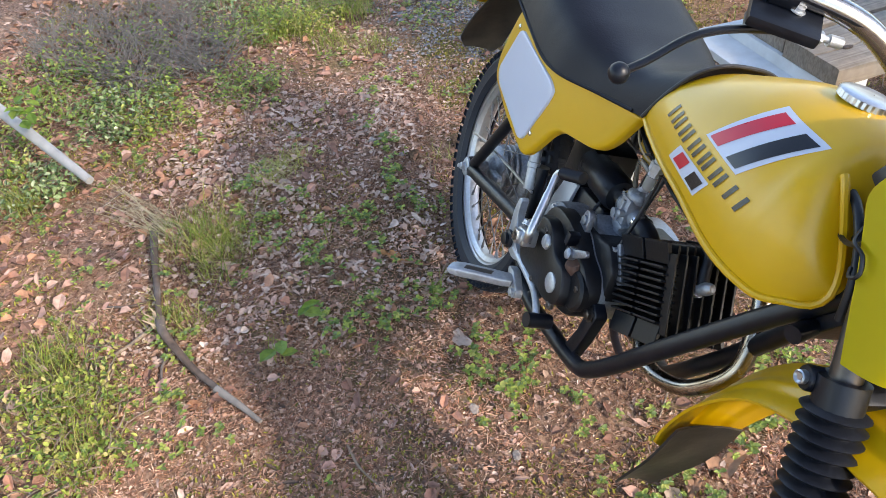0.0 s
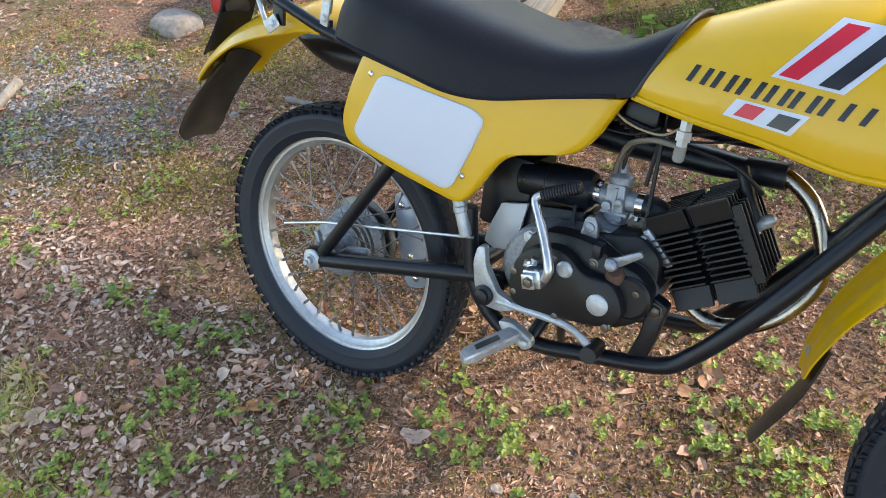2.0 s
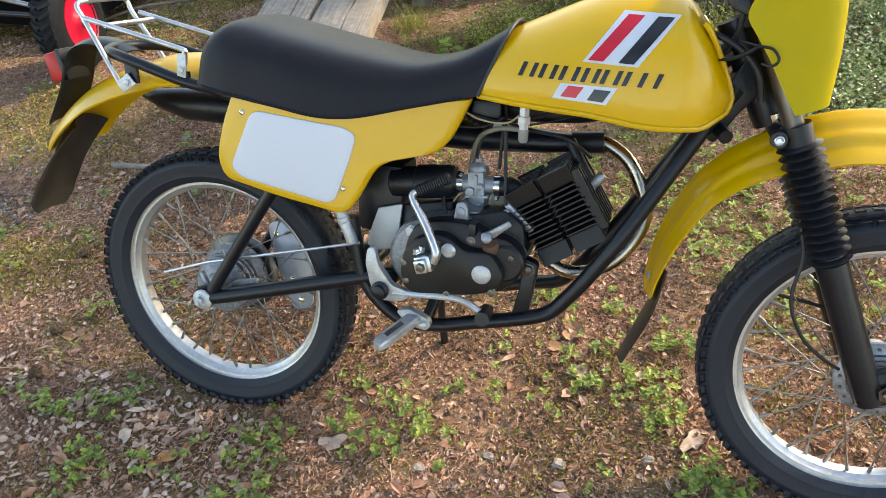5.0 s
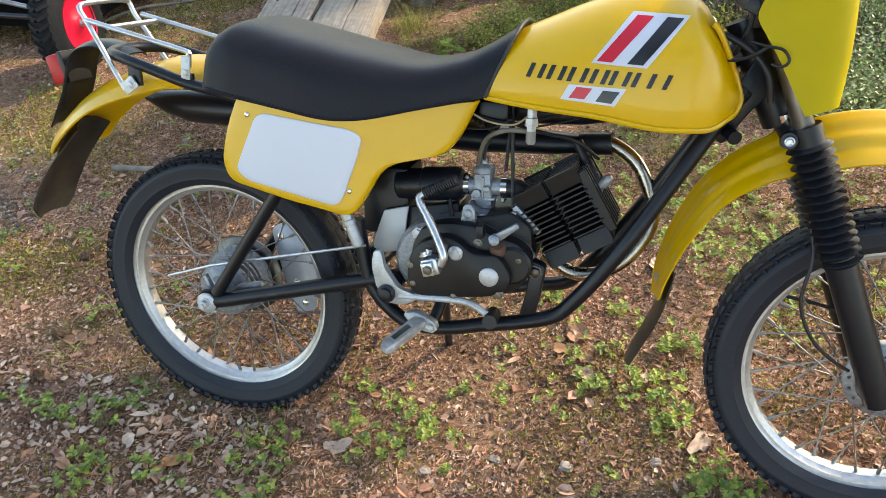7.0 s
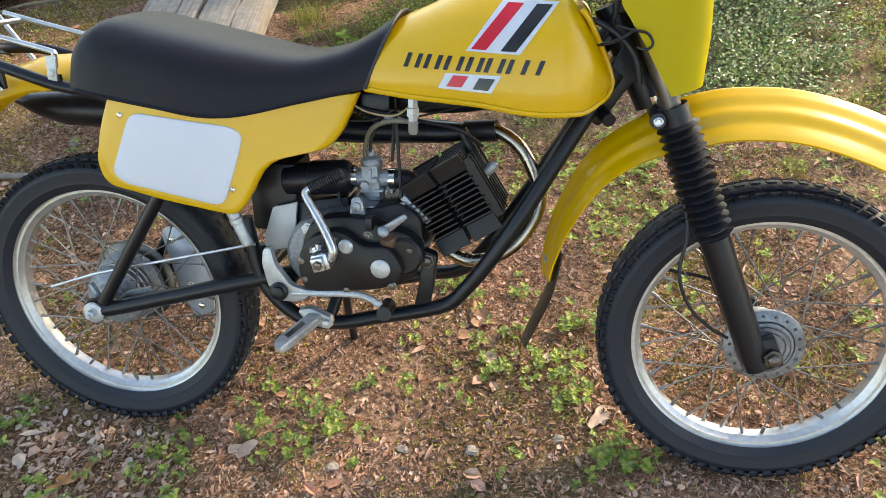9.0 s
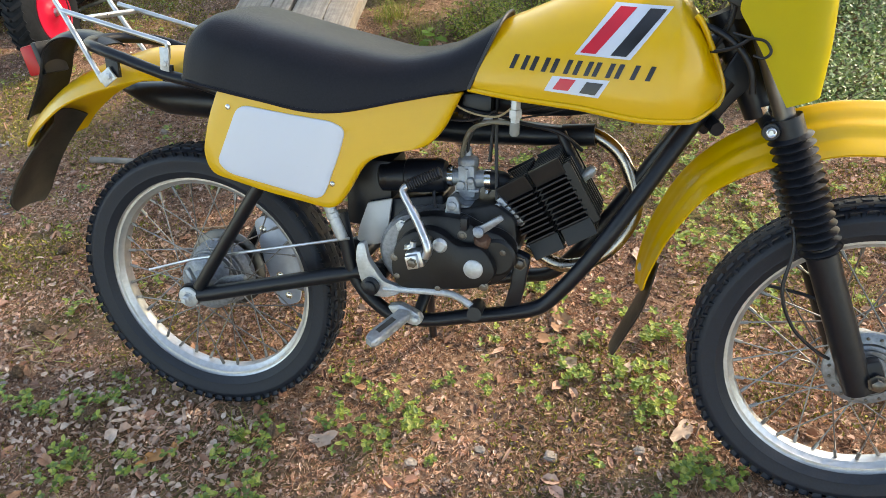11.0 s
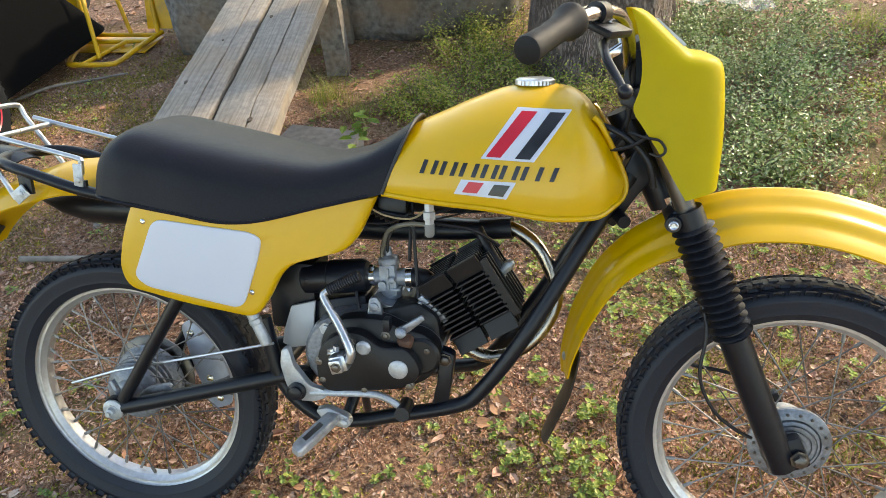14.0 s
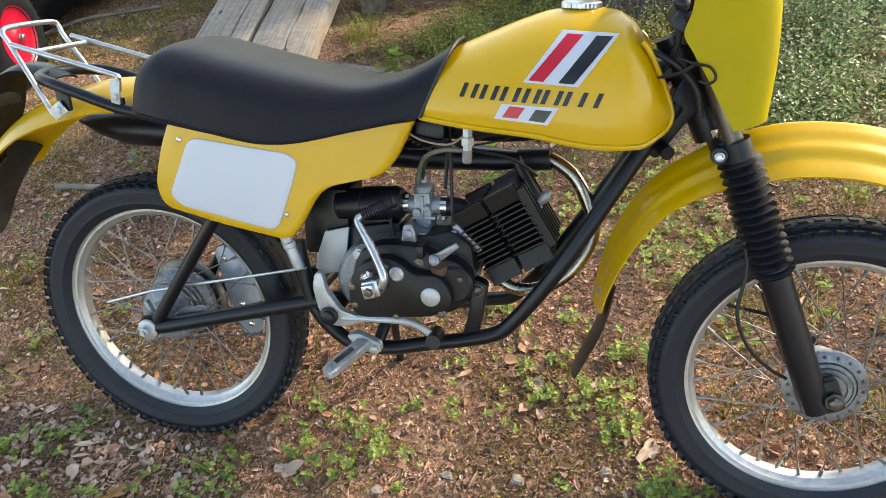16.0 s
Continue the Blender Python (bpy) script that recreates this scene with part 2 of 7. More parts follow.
def lathe(profile, at=(0, 0, 0), axis=(0, 1, 0), n=24):
    return add_lathe(bmesh.new(), profile, at, axis, n)


def rounded(outline, radius, n=4):
    """A polygon of (a, b) pairs with rounded corners."""
    out = []
    k = len(outline)
    for i in range(k):
        p, c, q = (Vector(outline[(i + j) % k]) for j in (-1, 0, 1))
        r = radius[i] if isinstance(radius, (list, tuple)) else radius
        a, b = (p - c), (q - c)
        r = min(r, a.length * 0.48, b.length * 0.48)
        a, b = c + a.normalized() * r, c + b.normalized() * r
        for s in range(n + 1):
            t = s / n
            out.append((1 - t) ** 2 * a + 2 * t * (1 - t) * c + t * t * b)
    return out


def slab(outline, y0, y1, edge=0.003, bow=None):
    """A plate in the plane of x and z from y0 (outer) to y1, its outer edge softened. bow(x, z) moves it along y."""
    bent = bow is not None
    bow = bow or (lambda x, z: 0.0)
    c = sum((Vector(p) for p in outline), Vector((0, 0))) / len(outline)
    s = 1 if y1 > y0 else -1

    def ring(inset, y):
        out = []
        for p in outline:
            d = Vector(p) - c
            q = c + d * max(0.0, 1 - inset / max(d.length, 1e-6))
            out.append((q.x, y + bow(q.x, q.y), q.y))
        return out
    rings = [ring(edge, y0), ring(edge * 0.3, y0 + s * edge * 0.3), ring(0, y0 + s * edge), ring(0, y1)]
    if not bent:
        return loft(rings)

    def shrunk(q, y):
        return [((p := c + (Vector(v) - c) * q).x, y + bow(p.x, p.y), p.y) for v in outline]
    return loft([shrunk(q, y0) for q in (0.02, 0.2, 0.4, 0.6, 0.8, 0.9)] + rings + [shrunk(q, y1) for q in (0.8, 0.5, 0.02)])


def add_box(bm, size, m, bevel=0.0):
    made = bmesh.ops.create_cube(bm, size=1.0, matrix=m @ Matrix.Diagonal((*size, 1)))["verts"]
    if bevel:
        edges = {e for v in made for e in v.link_edges}
        bmesh.ops.bevel(bm, geom=list(edges), offset=bevel, segments=2, affect="EDGES", profile=0.6)
    return bm


def box(size, m, bevel=0.0):
    return add_box(bmesh.new(), size, m, bevel)


def bolt(bm, at, axis, r=0.007, h=0.006, n=6):
    add_lathe(bm, [(r * 1.45, 0), (r * 1.45, h * 0.3), (r, h * 0.32), (r, h), (r * 0.7, h * 1.15)], at, axis, n)
    return bm


# ---- ground ----
def ground_height(x, y):
    base = -0.022 + 0.05 * math.exp(-((x + 0.5) ** 2 + (y + 0.3) ** 2) / 0.12)
    far = 0.06 * noise.noise((x * 0.5 + 3, y * 0.5, 0)) * min(1, max(0, math.hypot(x - 0.5, y - 0.2) - 0.9))
    return base + far + 0.012 * noise.noise((x * 3.1, y * 3.1, 5)) + 0.006 * noise.noise((x * 11, y * 11, 9))


def ground_material():
    m = bpy.data.materials.new("forest_floor")
    m.use_nodes = True
    n, l = m.node_tree.nodes, m.node_tree.links
    b = n["Principled BSDF"]
    tc = n.new("ShaderNodeTexCoord")

    def tex(scale, detail=8, rough=0.65):
        t = n.new("ShaderNodeTexNoise")
        t.inputs["Scale"].default_value, t.inputs["Detail"].default_value, t.inputs["Roughness"].default_value = scale, detail, rough
        l.new(tc.outputs["Object"], t.inputs["Vector"])
        return t.outputs["Fac"]

    def ramp(fac, *stops):
        r = n.new("ShaderNodeValToRGB")
        e = r.color_ramp.elements
        while len(e) < len(stops):
            e.new(0.5)
        for k, (p, c) in enumerate(stops):
            e[k].position, e[k].color = p, (*c, 1)
        l.new(fac, r.inputs["Fac"])
        return r.outputs["Color"]

    def blend(fac, a, c):
        x = n.new("ShaderNodeMixRGB")
        l.new(fac, x.inputs["Fac"])
        l.new(a, x.inputs["Color1"])
        l.new(c, x.inputs["Color2"])
        return x.outputs["Color"]
    litter = ramp(tex(75, 10, 0.75), (0.34, (0.055, 0.032, 0.022)), (0.45, (0.19, 0.11, 0.072)), (0.56, (0.34, 0.21, 0.14)), (0.7, (0.54, 0.41, 0.31)))
    moss = ramp(tex(90), (0.3, (0.03, 0.035, 0.01)), (0.6, (0.12, 0.13, 0.03)), (0.75, (0.22, 0.22, 0.06)))
    where = ramp(tex(1.9, 7), (0.48, (0, 0, 0)), (0.65, (0.75, 0.75, 0.75)))
    both = blend(where, litter, moss)
    soil = ramp(tex(45, 10, 0.75), (0.32, (0.05, 0.031, 0.024)), (0.7, (0.26, 0.16, 0.12)))
    bare = ramp(tex(2.6, 5), (0.52, (0, 0, 0)), (0.68, (0.55, 0.55, 0.55)))
    l.new(blend(bare, both, soil), b.inputs["Base Color"])
    b.inputs["Roughness"].default_value = 0.9
    b.inputs["Specular IOR Level"].default_value = 0.2
    bp = n.new("ShaderNodeBump")
    bp.inputs["Strength"].default_value, bp.inputs["Distance"].default_value = 0.6, 0.012
    l.new(tex(70), bp.inputs["Height"])
    l.new(bp.outputs["Normal"], b.inputs["Normal"])
    return m


def build_ground():
    near = np.arange(-3.0, 4.001, 0.035)
    out = np.array([1.03, 1.15, 1.4, 1.9, 2.8, 4.5, 8, 14, 26, 60, 140, 300])
    gx = np.r_[-3.0 - (out[::-1] - 1) * 3, near, 4.0 + (out - 1) * 3]
    gy = gx + 0.2
    verts = [(x, y, ground_height(x, y) if abs(x) < 40 and abs(y) < 40 else -0.02) for y in gy for x in gx]
    w = len(gx)
    k = np.arange(w * (w - 1)).reshape(w - 1, w)[:, :-1].ravel()
    faces = np.stack([k, k + 1, k + w + 1, k + w], 1)
    return tagged(from_arrays("ground", verts, faces, ground_material(), smooth=True), "brown forest floor of dead leaves, needles, soil and moss", "ground", kind="structure")


build_ground()

# ---- motorcycle ----
bike = new("motorcycle")
bike.matrix_world = Matrix.Translation((-0.004, 0.096, 0.246)) @ Matrix.Rotation(radians(1.7), 4, "Z") @ Matrix.Rotation(radians(-19.5), 4, "X")
tagged(bike, "yellow vintage trail moped with black seat leaning on its stand", "motorcycle")
TYRE_R, RIM_R = 0.291, 0.229
FRONT = (1.243, 0, 0.009)


def build_tyre(parent):
    bm = bmesh.new()
    prof = [(RIM_R - 0.004, -0.026), (RIM_R + 0.004, -0.032), (RIM_R + 0.009, -0.0352), (RIM_R + 0.0105, -0.0363), (RIM_R + 0.0125, -0.036), (RIM_R + 0.02, -0.0382), (RIM_R + 0.0315, -0.0386), (RIM_R + 0.033, -0.039), (RIM_R + 0.035, -0.0386), (TYRE_R - 0.018, -0.034), (TYRE_R - 0.008, -0.022), (TYRE_R - 0.005, -0.008), (TYRE_R - 0.0045, 0)]
    prof += [(r, -y) for r, y in prof[-2::-1]]
    n = 96
    rings = [[Vector((r * math.cos(a), y, r * math.sin(a))) for r, y in prof] for a in (2 * math.pi * k / n for k in range(n))]
    rings.append(rings[0])
    add_loft(bm, rings, caps=False, closed=False)
    bmesh.ops.remove_doubles(bm, verts=bm.verts, dist=1e-5)
    part("tyre", bm, RUBBER, parent, "black knobbly rubber tyre")
    bm = bmesh.new()
    # tread blocks, three staggered rows and shoulder lugs
    rows = [(-0.0345, 0.018, TYRE_R - 0.018, 0.85), (-0.02, 0.0125, TYRE_R - 0.008, 0.3), (0, 0.014, TYRE_R - 0.0045, 0), (0.02, 0.0125, TYRE_R - 0.008, -0.3), (0.0345, 0.018, TYRE_R - 0.018, -0.85)]
    count = 72
    for j, (y, wide, r, tip) in enumerate(rows):
        for k in range(count):
            a = 2 * math.pi * (k + 0.5 * (j % 2)) / count
            m = Matrix.Rotation(-a, 4, "Y") @ Matrix.Translation((r, y, 0)) @ Matrix.Rotation(tip * 1.3, 4, "Z")
            c = []
            for sx, top in ((0, 0), (1, 1)):
                q = 0.86 if top else 1.0
                c += [bm.verts.new(m @ Vector((0.0046 * sx - 0.003, wide / 2 * q * b, 0.0085 * q * d))) for b, d in ((-1, -1), (1, -1), (1, 1), (-1, 1))]
            bm.faces.new(c[4:])
            for i in range(4):
                bm.faces.new((c[i], c[(i + 1) % 4], c[4 + (i + 1) % 4], c[4 + i]))
    return tagged(part("tread", bm, RUBBER, parent, smooth=False), kind="stuff")


def build_wheel(name, place, hub_profile, hub_r, label):
    wheel = part(name, lathe(hub_profile, n=40), HUB, bike, label)
    wheel.matrix_basis = Matrix.Translation(place)
    build_tyre(wheel)
    prof = [(RIM_R, -0.023), (RIM_R + 0.002, -0.021), (RIM_R - 0.004, -0.0195), (RIM_R - 0.011, -0.019), (RIM_R - 0.014, -0.015), (RIM_R - 0.02, -0.011), (RIM_R - 0.022, 0)]
    prof += [(r, -y) for r, y in prof[-2::-1]]
    prof += [(RIM_R - 0.008, 0.018), (RIM_R - 0.012, 0), (RIM_R - 0.008, -0.018)]
    bm = bmesh.new()
    n = 96
    rings = [[Vector((r * math.cos(a), y, r * math.sin(a))) for r, y in prof] for a in (2 * math.pi * k / n for k in range(n))]
    rings.append(rings[0])
    add_loft(bm, rings, caps=False)
    bmesh.ops.remove_doubles(bm, verts=bm.verts, dist=1e-5)
    part("rim", bm, RIM, wheel, "dull aluminium rim")
    # spokes: four kinds, nine of each
    meshes = []
    for kind in range(4):
        s = -1 if kind < 2 else 1
        lean = 0.95 if kind % 2 else -0.95
        a = Vector((hub_r * math.cos(lean), s * 0.03, hub_r * math.sin(lean)))
        turn = lean * 0.18
        b = Vector(((RIM_R - 0.021) * math.cos(turn), s * 0.004, (RIM_R - 0.021) * math.sin(turn)))
        sp = tube([a, b], 0.00145, 6)
        add_tube(sp, [b + (a - b).normalized() * 0.016, b], 0.0034, 6)
        ob = part("spoke", sp, SPOKE, wheel)
        meshes.append(ob)
    for k in range(36):
        kind = k % 4
        turn = Matrix.Rotation(2 * math.pi * k / 36, 4, "Y")
        if k < 4:
            meshes[kind].matrix_basis = turn
        else:
            o = new("spoke", meshes[kind].data)
            o.parent, o.matrix_basis = wheel, turn
    return wheel


rear_hub = [(0.006, -0.078), (0.016, -0.078), (0.018, -0.05), (0.03, -0.046), (0.034, -0.04), (0.05, -0.036), (0.056, -0.03), (0.06, -0.026), (0.061, -0.021), (0.054, -0.02), (0.054, -0.014), (0.063, -0.013), (0.063, -0.008), (0.055, -0.007), (0.055, -0.001), (0.064, 0.0), (0.064, 0.005), (0.056, 0.006), (0.056, 0.012), (0.064, 0.013), (0.066, 0.02), (0.074, 0.028), (0.074, 0.038), (0.03, 0.045), (0.012, 0.07)]
front_hub = [(0.006, -0.058), (0.02, -0.057), (0.024, -0.05), (0.03, -0.049), (0.0305, -0.046), (0.033, -0.046), (0.0335, -0.049), (0.039, -0.0485), (0.0395, -0.045), (0.042, -0.045), (0.0425, -0.048), (0.047, -0.046), (0.0475, -0.038), (0.0495, -0.038), (0.05, -0.044), (0.066, -0.041), (0.068, -0.039), (0.068, -0.032), (0.06, -0.03), (0.05, -0.02), (0.04, 0.02), (0.042, 0.03), (0.04, 0.034), (0.02, 0.04), (0.012, 0.06)]
def hub_rivets(wheel, r, y):
    """Spoke heads round the flange."""
    mesh = None
    for k in range(18):
        a = 2 * math.pi * k / 18
        if mesh is None:
            ob = part("spoke_head", lathe([(0.003, 0), (0.003, 0.001), (0.002, 0.002)], axis=(0, -1, 0), n=8), WORN, wheel)
            mesh = ob.data
        else:
            ob = new("spoke_head", mesh)
            ob.parent = wheel
        ob.matrix_basis = Matrix.Translation((r * math.cos(a), y, r * math.sin(a)))


build_wheel("rear_wheel", (0, 0, 0), rear_hub, 0.06, "spoked rear wheel with cast hub")
hub_rivets(build_wheel("front_wheel", FRONT, front_hub, 0.062, "spoked front wheel with drum brake hub"), 0.059, -0.043)

# frame tubes
LOWER = [(0.325, 0.21), (0.335, 0.15), (0.35, 0.085), (0.385, 0.04), (0.43, 0.014), (0.496, 0.015), (0.56, 0.031), (0.632, 0.048), (0.69, 0.068), (0.722, 0.1), (0.763, 0.157), (0.812, 0.236), (0.899, 0.386), (0.952, 0.47)]


def frame_tube(side):
    pts = [(x, side * (0.085 if x < 0.8 else 0.085 - 0.06 * (x - 0.8) / 0.152) * (1 if side < 0 else 1 - 0.5 * min(1, max(0, (x - 0.64) / 0.12))), z) for x, z in LOWER]
    part("frame_tube", tube(pts, 0.0135, 12), FRAME, bike)


frame_tube(-1)
frame_tube(1)
rail = [(0.31, 0.088, 0.24), (0.27, 0.09, 0.36), (0.093, 0.088, 0.417), (0.003, 0.087, 0.435), (-0.083, 0.086, 0.46), (-0.135, 0.078, 0.472), (-0.178, 0.05, 0.476)]
part("seat_rail", tube([(x, -y, z) for x, y, z in rail] + [(-0.195, 0, 0.477)] + rail[::-1], 0.0105, 10), FRAME, bike, "black rear frame loop")
bm = tube([(0.935, 0, 0.572), (1.013, 0, 0.418)], 0.027, 16, smooth=False)
add_tube(bm, [(0.95, 0, 0.53), (0.75, 0, 0.42), (0.5, 0, 0.41), (0.32, 0, 0.39)], 0.02, 10)
part("backbone", bm, FRAME, bike, "black steering head and backbone tube")
part("gusset", slab(rounded([(0.905, 0.40), (0.965, 0.53), (0.995, 0.475), (0.96, 0.43), (0.93, 0.38)], 0.01), -0.03, 0.03), FRAME, bike)
part("steering_stop", tube([(0.935, -0.03, 0.405), (0.945, -0.06, 0.40)], 0.011, 10), FRAME, bike)


def swingarm():
    bm = bmesh.new()
    for s in (-1, 1):
        add_tube(bm, [(-0.005, s * 0.088, 0), (0.05, s * 0.088, 0.011), (0.36, s * 0.085, 0.096), (0.40, s * 0.085, 0.1)], lambda t: 0.017 if t < 0.1 else 0.015, 12)
        add_tube(bm, [(0.02, s * 0.09, 0.02), (0.165, s * 0.095, 0.235), (0.19, s * 0.095, 0.27)], 0.0125, 10)
        add_lathe(bm, [(0.022, -0.006), (0.024, 0), (0.022, 0.006)], (0.0, s * 0.088, 0.002), (0, 1, 0), 20)
    add_tube(bm, [(0.4, -0.1, 0.1), (0.4, 0.1, 0.1)], 0.016, 12)
    add_tube(bm, [(0.33, -0.08, 0.088), (0.33, 0.08, 0.088)], 0.014, 10)
    return part("swingarm", bm, FRAME, bike, "black tubular swingarm")


arm = swingarm()
bm = lathe([(0.021, -0.097), (0.021, -0.101), (0.018, -0.103)], axis=(0, 1, 0), n=24)
bolt(bm, (0, -0.101, 0), (0, -1, 0), 0.009, 0.012)
add_tube(bm, [(0, -0.11, 0), (0, -0.12, 0)], 0.005, 10)
part("axle_nut", bm, ZINC, arm, "zinc axle nut and washer")

# chain side and brake rod
bm = lathe([(0.03, 0.052), (0.085, 0.052), (0.088, 0.054), (0.088, 0.057), (0.085, 0.059), (0.03, 0.059)], n=40)
part("sprocket", bm, WORN, bike, "steel rear sprocket")
guard = part("chain_guard", slab(rounded([(0.064, 0.112), (0.1, 0.128), (0.142, 0.13), (0.17, 0.022), (0.16, -0.07), (0.115, -0.083), (0.084, 0.011)], 0.015), 0.066, 0.071, 0.001), PALEBLUE, bike, "pale grey metal chain guard")
for x, z in ((0.085, 0.093), (0.117, -0.009), (0.135, -0.055)):
    part("guard_bolt", bolt(bmesh.new(), (x, 0.066, z), (0, -1, 0), 0.006, 0.004), CHROME, guard)
part("brake_rod", tube([(-0.11, -0.062, 0.03), (0.0, -0.07, 0.07), (0.345, -0.098, 0.165)], 0.0028, 8, smooth=False), DULL, bike)
part("brake_lever_arm", tube([(0.0, -0.065, 0.0), (-0.02, -0.066, 0.045)], 0.007, 8), CAST, bike)
part("torque_arm", slab(rounded([(0.03, 0.012), (0.05, 0.03), (0.1, 0.042), (0.108, 0.03), (0.05, 0.008)], 0.008), -0.062, -0.05, 0.004), HUB, bike)

# shock absorbers
for s in (-1, 1):
    foot, top = Vector((0.333, s * 0.1, 0.165)), Vector((0.304, s * 0.1, 0.24))
    long = (top - foot).length
    prof = [(0.0105, 0), (0.0105, long * 0.5), (0.012, long * 0.52), (0.012, long * 0.62), (0.0105, long * 0.64), (0.0105, long)]
    part("shock_absorber", lathe(prof, foot, top - foot, 18), ZINC, bike, "dull metal shock absorber body")

# ---- fuel tank ----
tank_low = curve((0.545, 0.636, 0.728, 0.846, 0.90, 0.922, 0.936, 0.945), (0.441, 0.433, 0.427, 0.413, 0.414, 0.424, 0.438, 0.462))
tank_top = curve((0.545, 0.575, 0.603, 0.636, 0.70, 0.756, 0.80, 0.845, 0.872, 0.90, 0.925, 0.945), (0.50, 0.532, 0.549, 0.563, 0.59, 0.608, 0.613, 0.609, 0.596, 0.561, 0.51, 0.469))
tank_wide = curve((0.545, 0.6, 0.7, 0.8, 0.86, 0.9, 0.93, 0.945), (0.086, 0.1, 0.114, 0.118, 0.114, 0.1, 0.072, 0.05))


def tank_side(x, z):
    """How far the tank's flank reaches out at a place."""
    lo, hi = tank_low(x), tank_top(x)
    s = min(max((z - lo) / (hi - lo), 0), 1)
    return tank_wide(x) * max(0.0, 1 - s ** (3.0 + 4.0 * min(1, max(0, (x - 0.85) / 0.07)))) ** 0.55 * (1 - 0.06 * math.exp(-s * 18))


def build_tank():
    rings = []
    for k in range(41):
        x = 0.545 + 0.4 * (1 - (1 - k / 40) ** 1.35)
        lo, hi = tank_low(x), tank_top(x)
        half = []
        for j in range(19):
            s = (j / 18) ** 0.8
            s = 1 - (1 - s) ** 1.5
            half.append((tank_side(x, lo + s * (hi - lo)), lo + s * (hi - lo)))
        ring = [(x, -y, z) for y, z in half] + [(x, y, z) for y, z in half[-2::-1]]
        rings.append(ring)
    tank = part("fuel_tank", loft(rings), YELLOW, bike, "glossy yellow steel fuel tank")
    # pressed seam along the lower and front edge
    xs = [0.555 + 0.37 * k / 30 for k in range(31)]
    for side in (-1, 1):
        line = [(x, side * (tank_wide(x) * 0.945 + 0.002), tank_low(x) + 0.003) for x in xs]
        line += [(0.939, side * 0.058, 0.438), (0.945, side * 0.05, 0.458), (0.936, side * 0.05, 0.486), (0.923, side * 0.057, 0.514), (0.908, side * 0.066, 0.544), (0.897, side * 0.07, 0.562), (0.89, side * 0.07, 0.568)]
        part("seam", tube(line, 0.0046, 8, steps=2), YELLOW, tank)
    rings = [[(0.795 + r * (1 + (0.045 if fl and k % 2 else 0)) * math.cos(a), r * (1 + (0.045 if fl and k % 2 else 0)) * math.sin(a), 0.609 + 0.68 * h) for k, a in ((k, 2 * math.pi * k / 60) for k in range(60))] for r, h, fl in ((0.029, 0, 0), (0.0305, 0.002, 1), (0.0305, 0.0125, 1), (0.028, 0.016, 0), (0.012, 0.017, 0))]
    cap = loft(rings)
    part("filler_cap", cap, DULL, tank, "ribbed chrome filler cap")
    return tank


def decal(name, corners, mat, parent, lift, label=""):
    """A four-cornered sticker that follows the tank's flank."""
    a, b, c, d = (Vector(p) for p in corners)
    bm = bmesh.new()
    n = 8
    grid = []
    for i in range(n + 1):
        row = []
        for j in range(n + 1):
            p = a.lerp(b, i / n).lerp(d.lerp(c, i / n), j / n)
            row.append(bm.verts.new((p.x, -tank_side(p.x, p.y) - lift, p.y)))
        grid.append(row)
    for i in range(n):
        for j in range(n):
            bm.faces.new((grid[i][j], grid[i + 1][j], grid[i + 1][j + 1], grid[i][j + 1]))
    return part(name, bm, mat, parent, label)


tank = build_tank()
decal("white_sticker", ((0.774, 0.583), (0.857, 0.579), (0.803, 0.505), (0.721, 0.509)), WHITE, tank, 0.0008, "white slanted sticker with red and black bands")
decal("red_band", ((0.781, 0.578), (0.805, 0.577), (0.752, 0.511), (0.729, 0.512)), RED, tank, 0.0014)
decal("black_band", ((0.824, 0.576), (0.848, 0.575), (0.797, 0.509), (0.774, 0.510)), BLACK, tank, 0.0014)
decal("white_sticker", ((0.691, 0.476), (0.777, 0.474), (0.762, 0.447), (0.679, 0.453)), WHITE, tank, 0.0008, "small white sticker with red and black squares")
decal("red_square", ((0.703, 0.473), (0.727, 0.472), (0.716, 0.455), (0.692, 0.456)), RED, tank, 0.0014)
decal("black_square", ((0.743, 0.470), (0.768, 0.469), (0.757, 0.451), (0.733, 0.453)), BLACK, tank, 0.0014)
# the maker's name stands as plain slanted bars
for x0, x1 in ((0.63, 0.655), (0.662, 0.687), (0.694, 0.721), (0.728, 0.752), (0.757, 0.784), (0.79, 0.82), (0.833, 0.845)):
    wide = 0.0072
    for x in ((x0, x1 - wide) if x1 - x0 > 0.02 else (x0 + 0.002,)):
        zt = 0.5035 - 0.03 * (x - 0.63)
        decal("name_bar", ((x, zt), (x + wide, zt - 0.0003), (x + wide - 0.008, zt - 0.0213), (x - 0.008, zt - 0.021)), BLACK, tank, 0.001)

# ---- seat ----
seat_low = curve((0.055, 0.123, 0.22, 0.312, 0.342, 0.45, 0.555), (0.438, 0.428, 0.413, 0.4, 0.401, 0.421, 0.443))
seat_crown = curve((0.055, 0.075, 0.11, 0.2, 0.33, 0.43, 0.49, 0.53, 0.555), (0.50, 0.533, 0.548, 0.532, 0.505, 0.49, 0.503, 0.531, 0.557))
seat_half = curve((0.055, 0.07, 0.12, 0.25, 0.33, 0.4, 0.48, 0.555), (0.115, 0.138, 0.147, 0.149, 0.143, 0.125, 0.106, 0.092))
seat_skew = curve((0.055, 0.15, 0.4, 0.555), (0.12, 0.1, 0.1, 0.42))


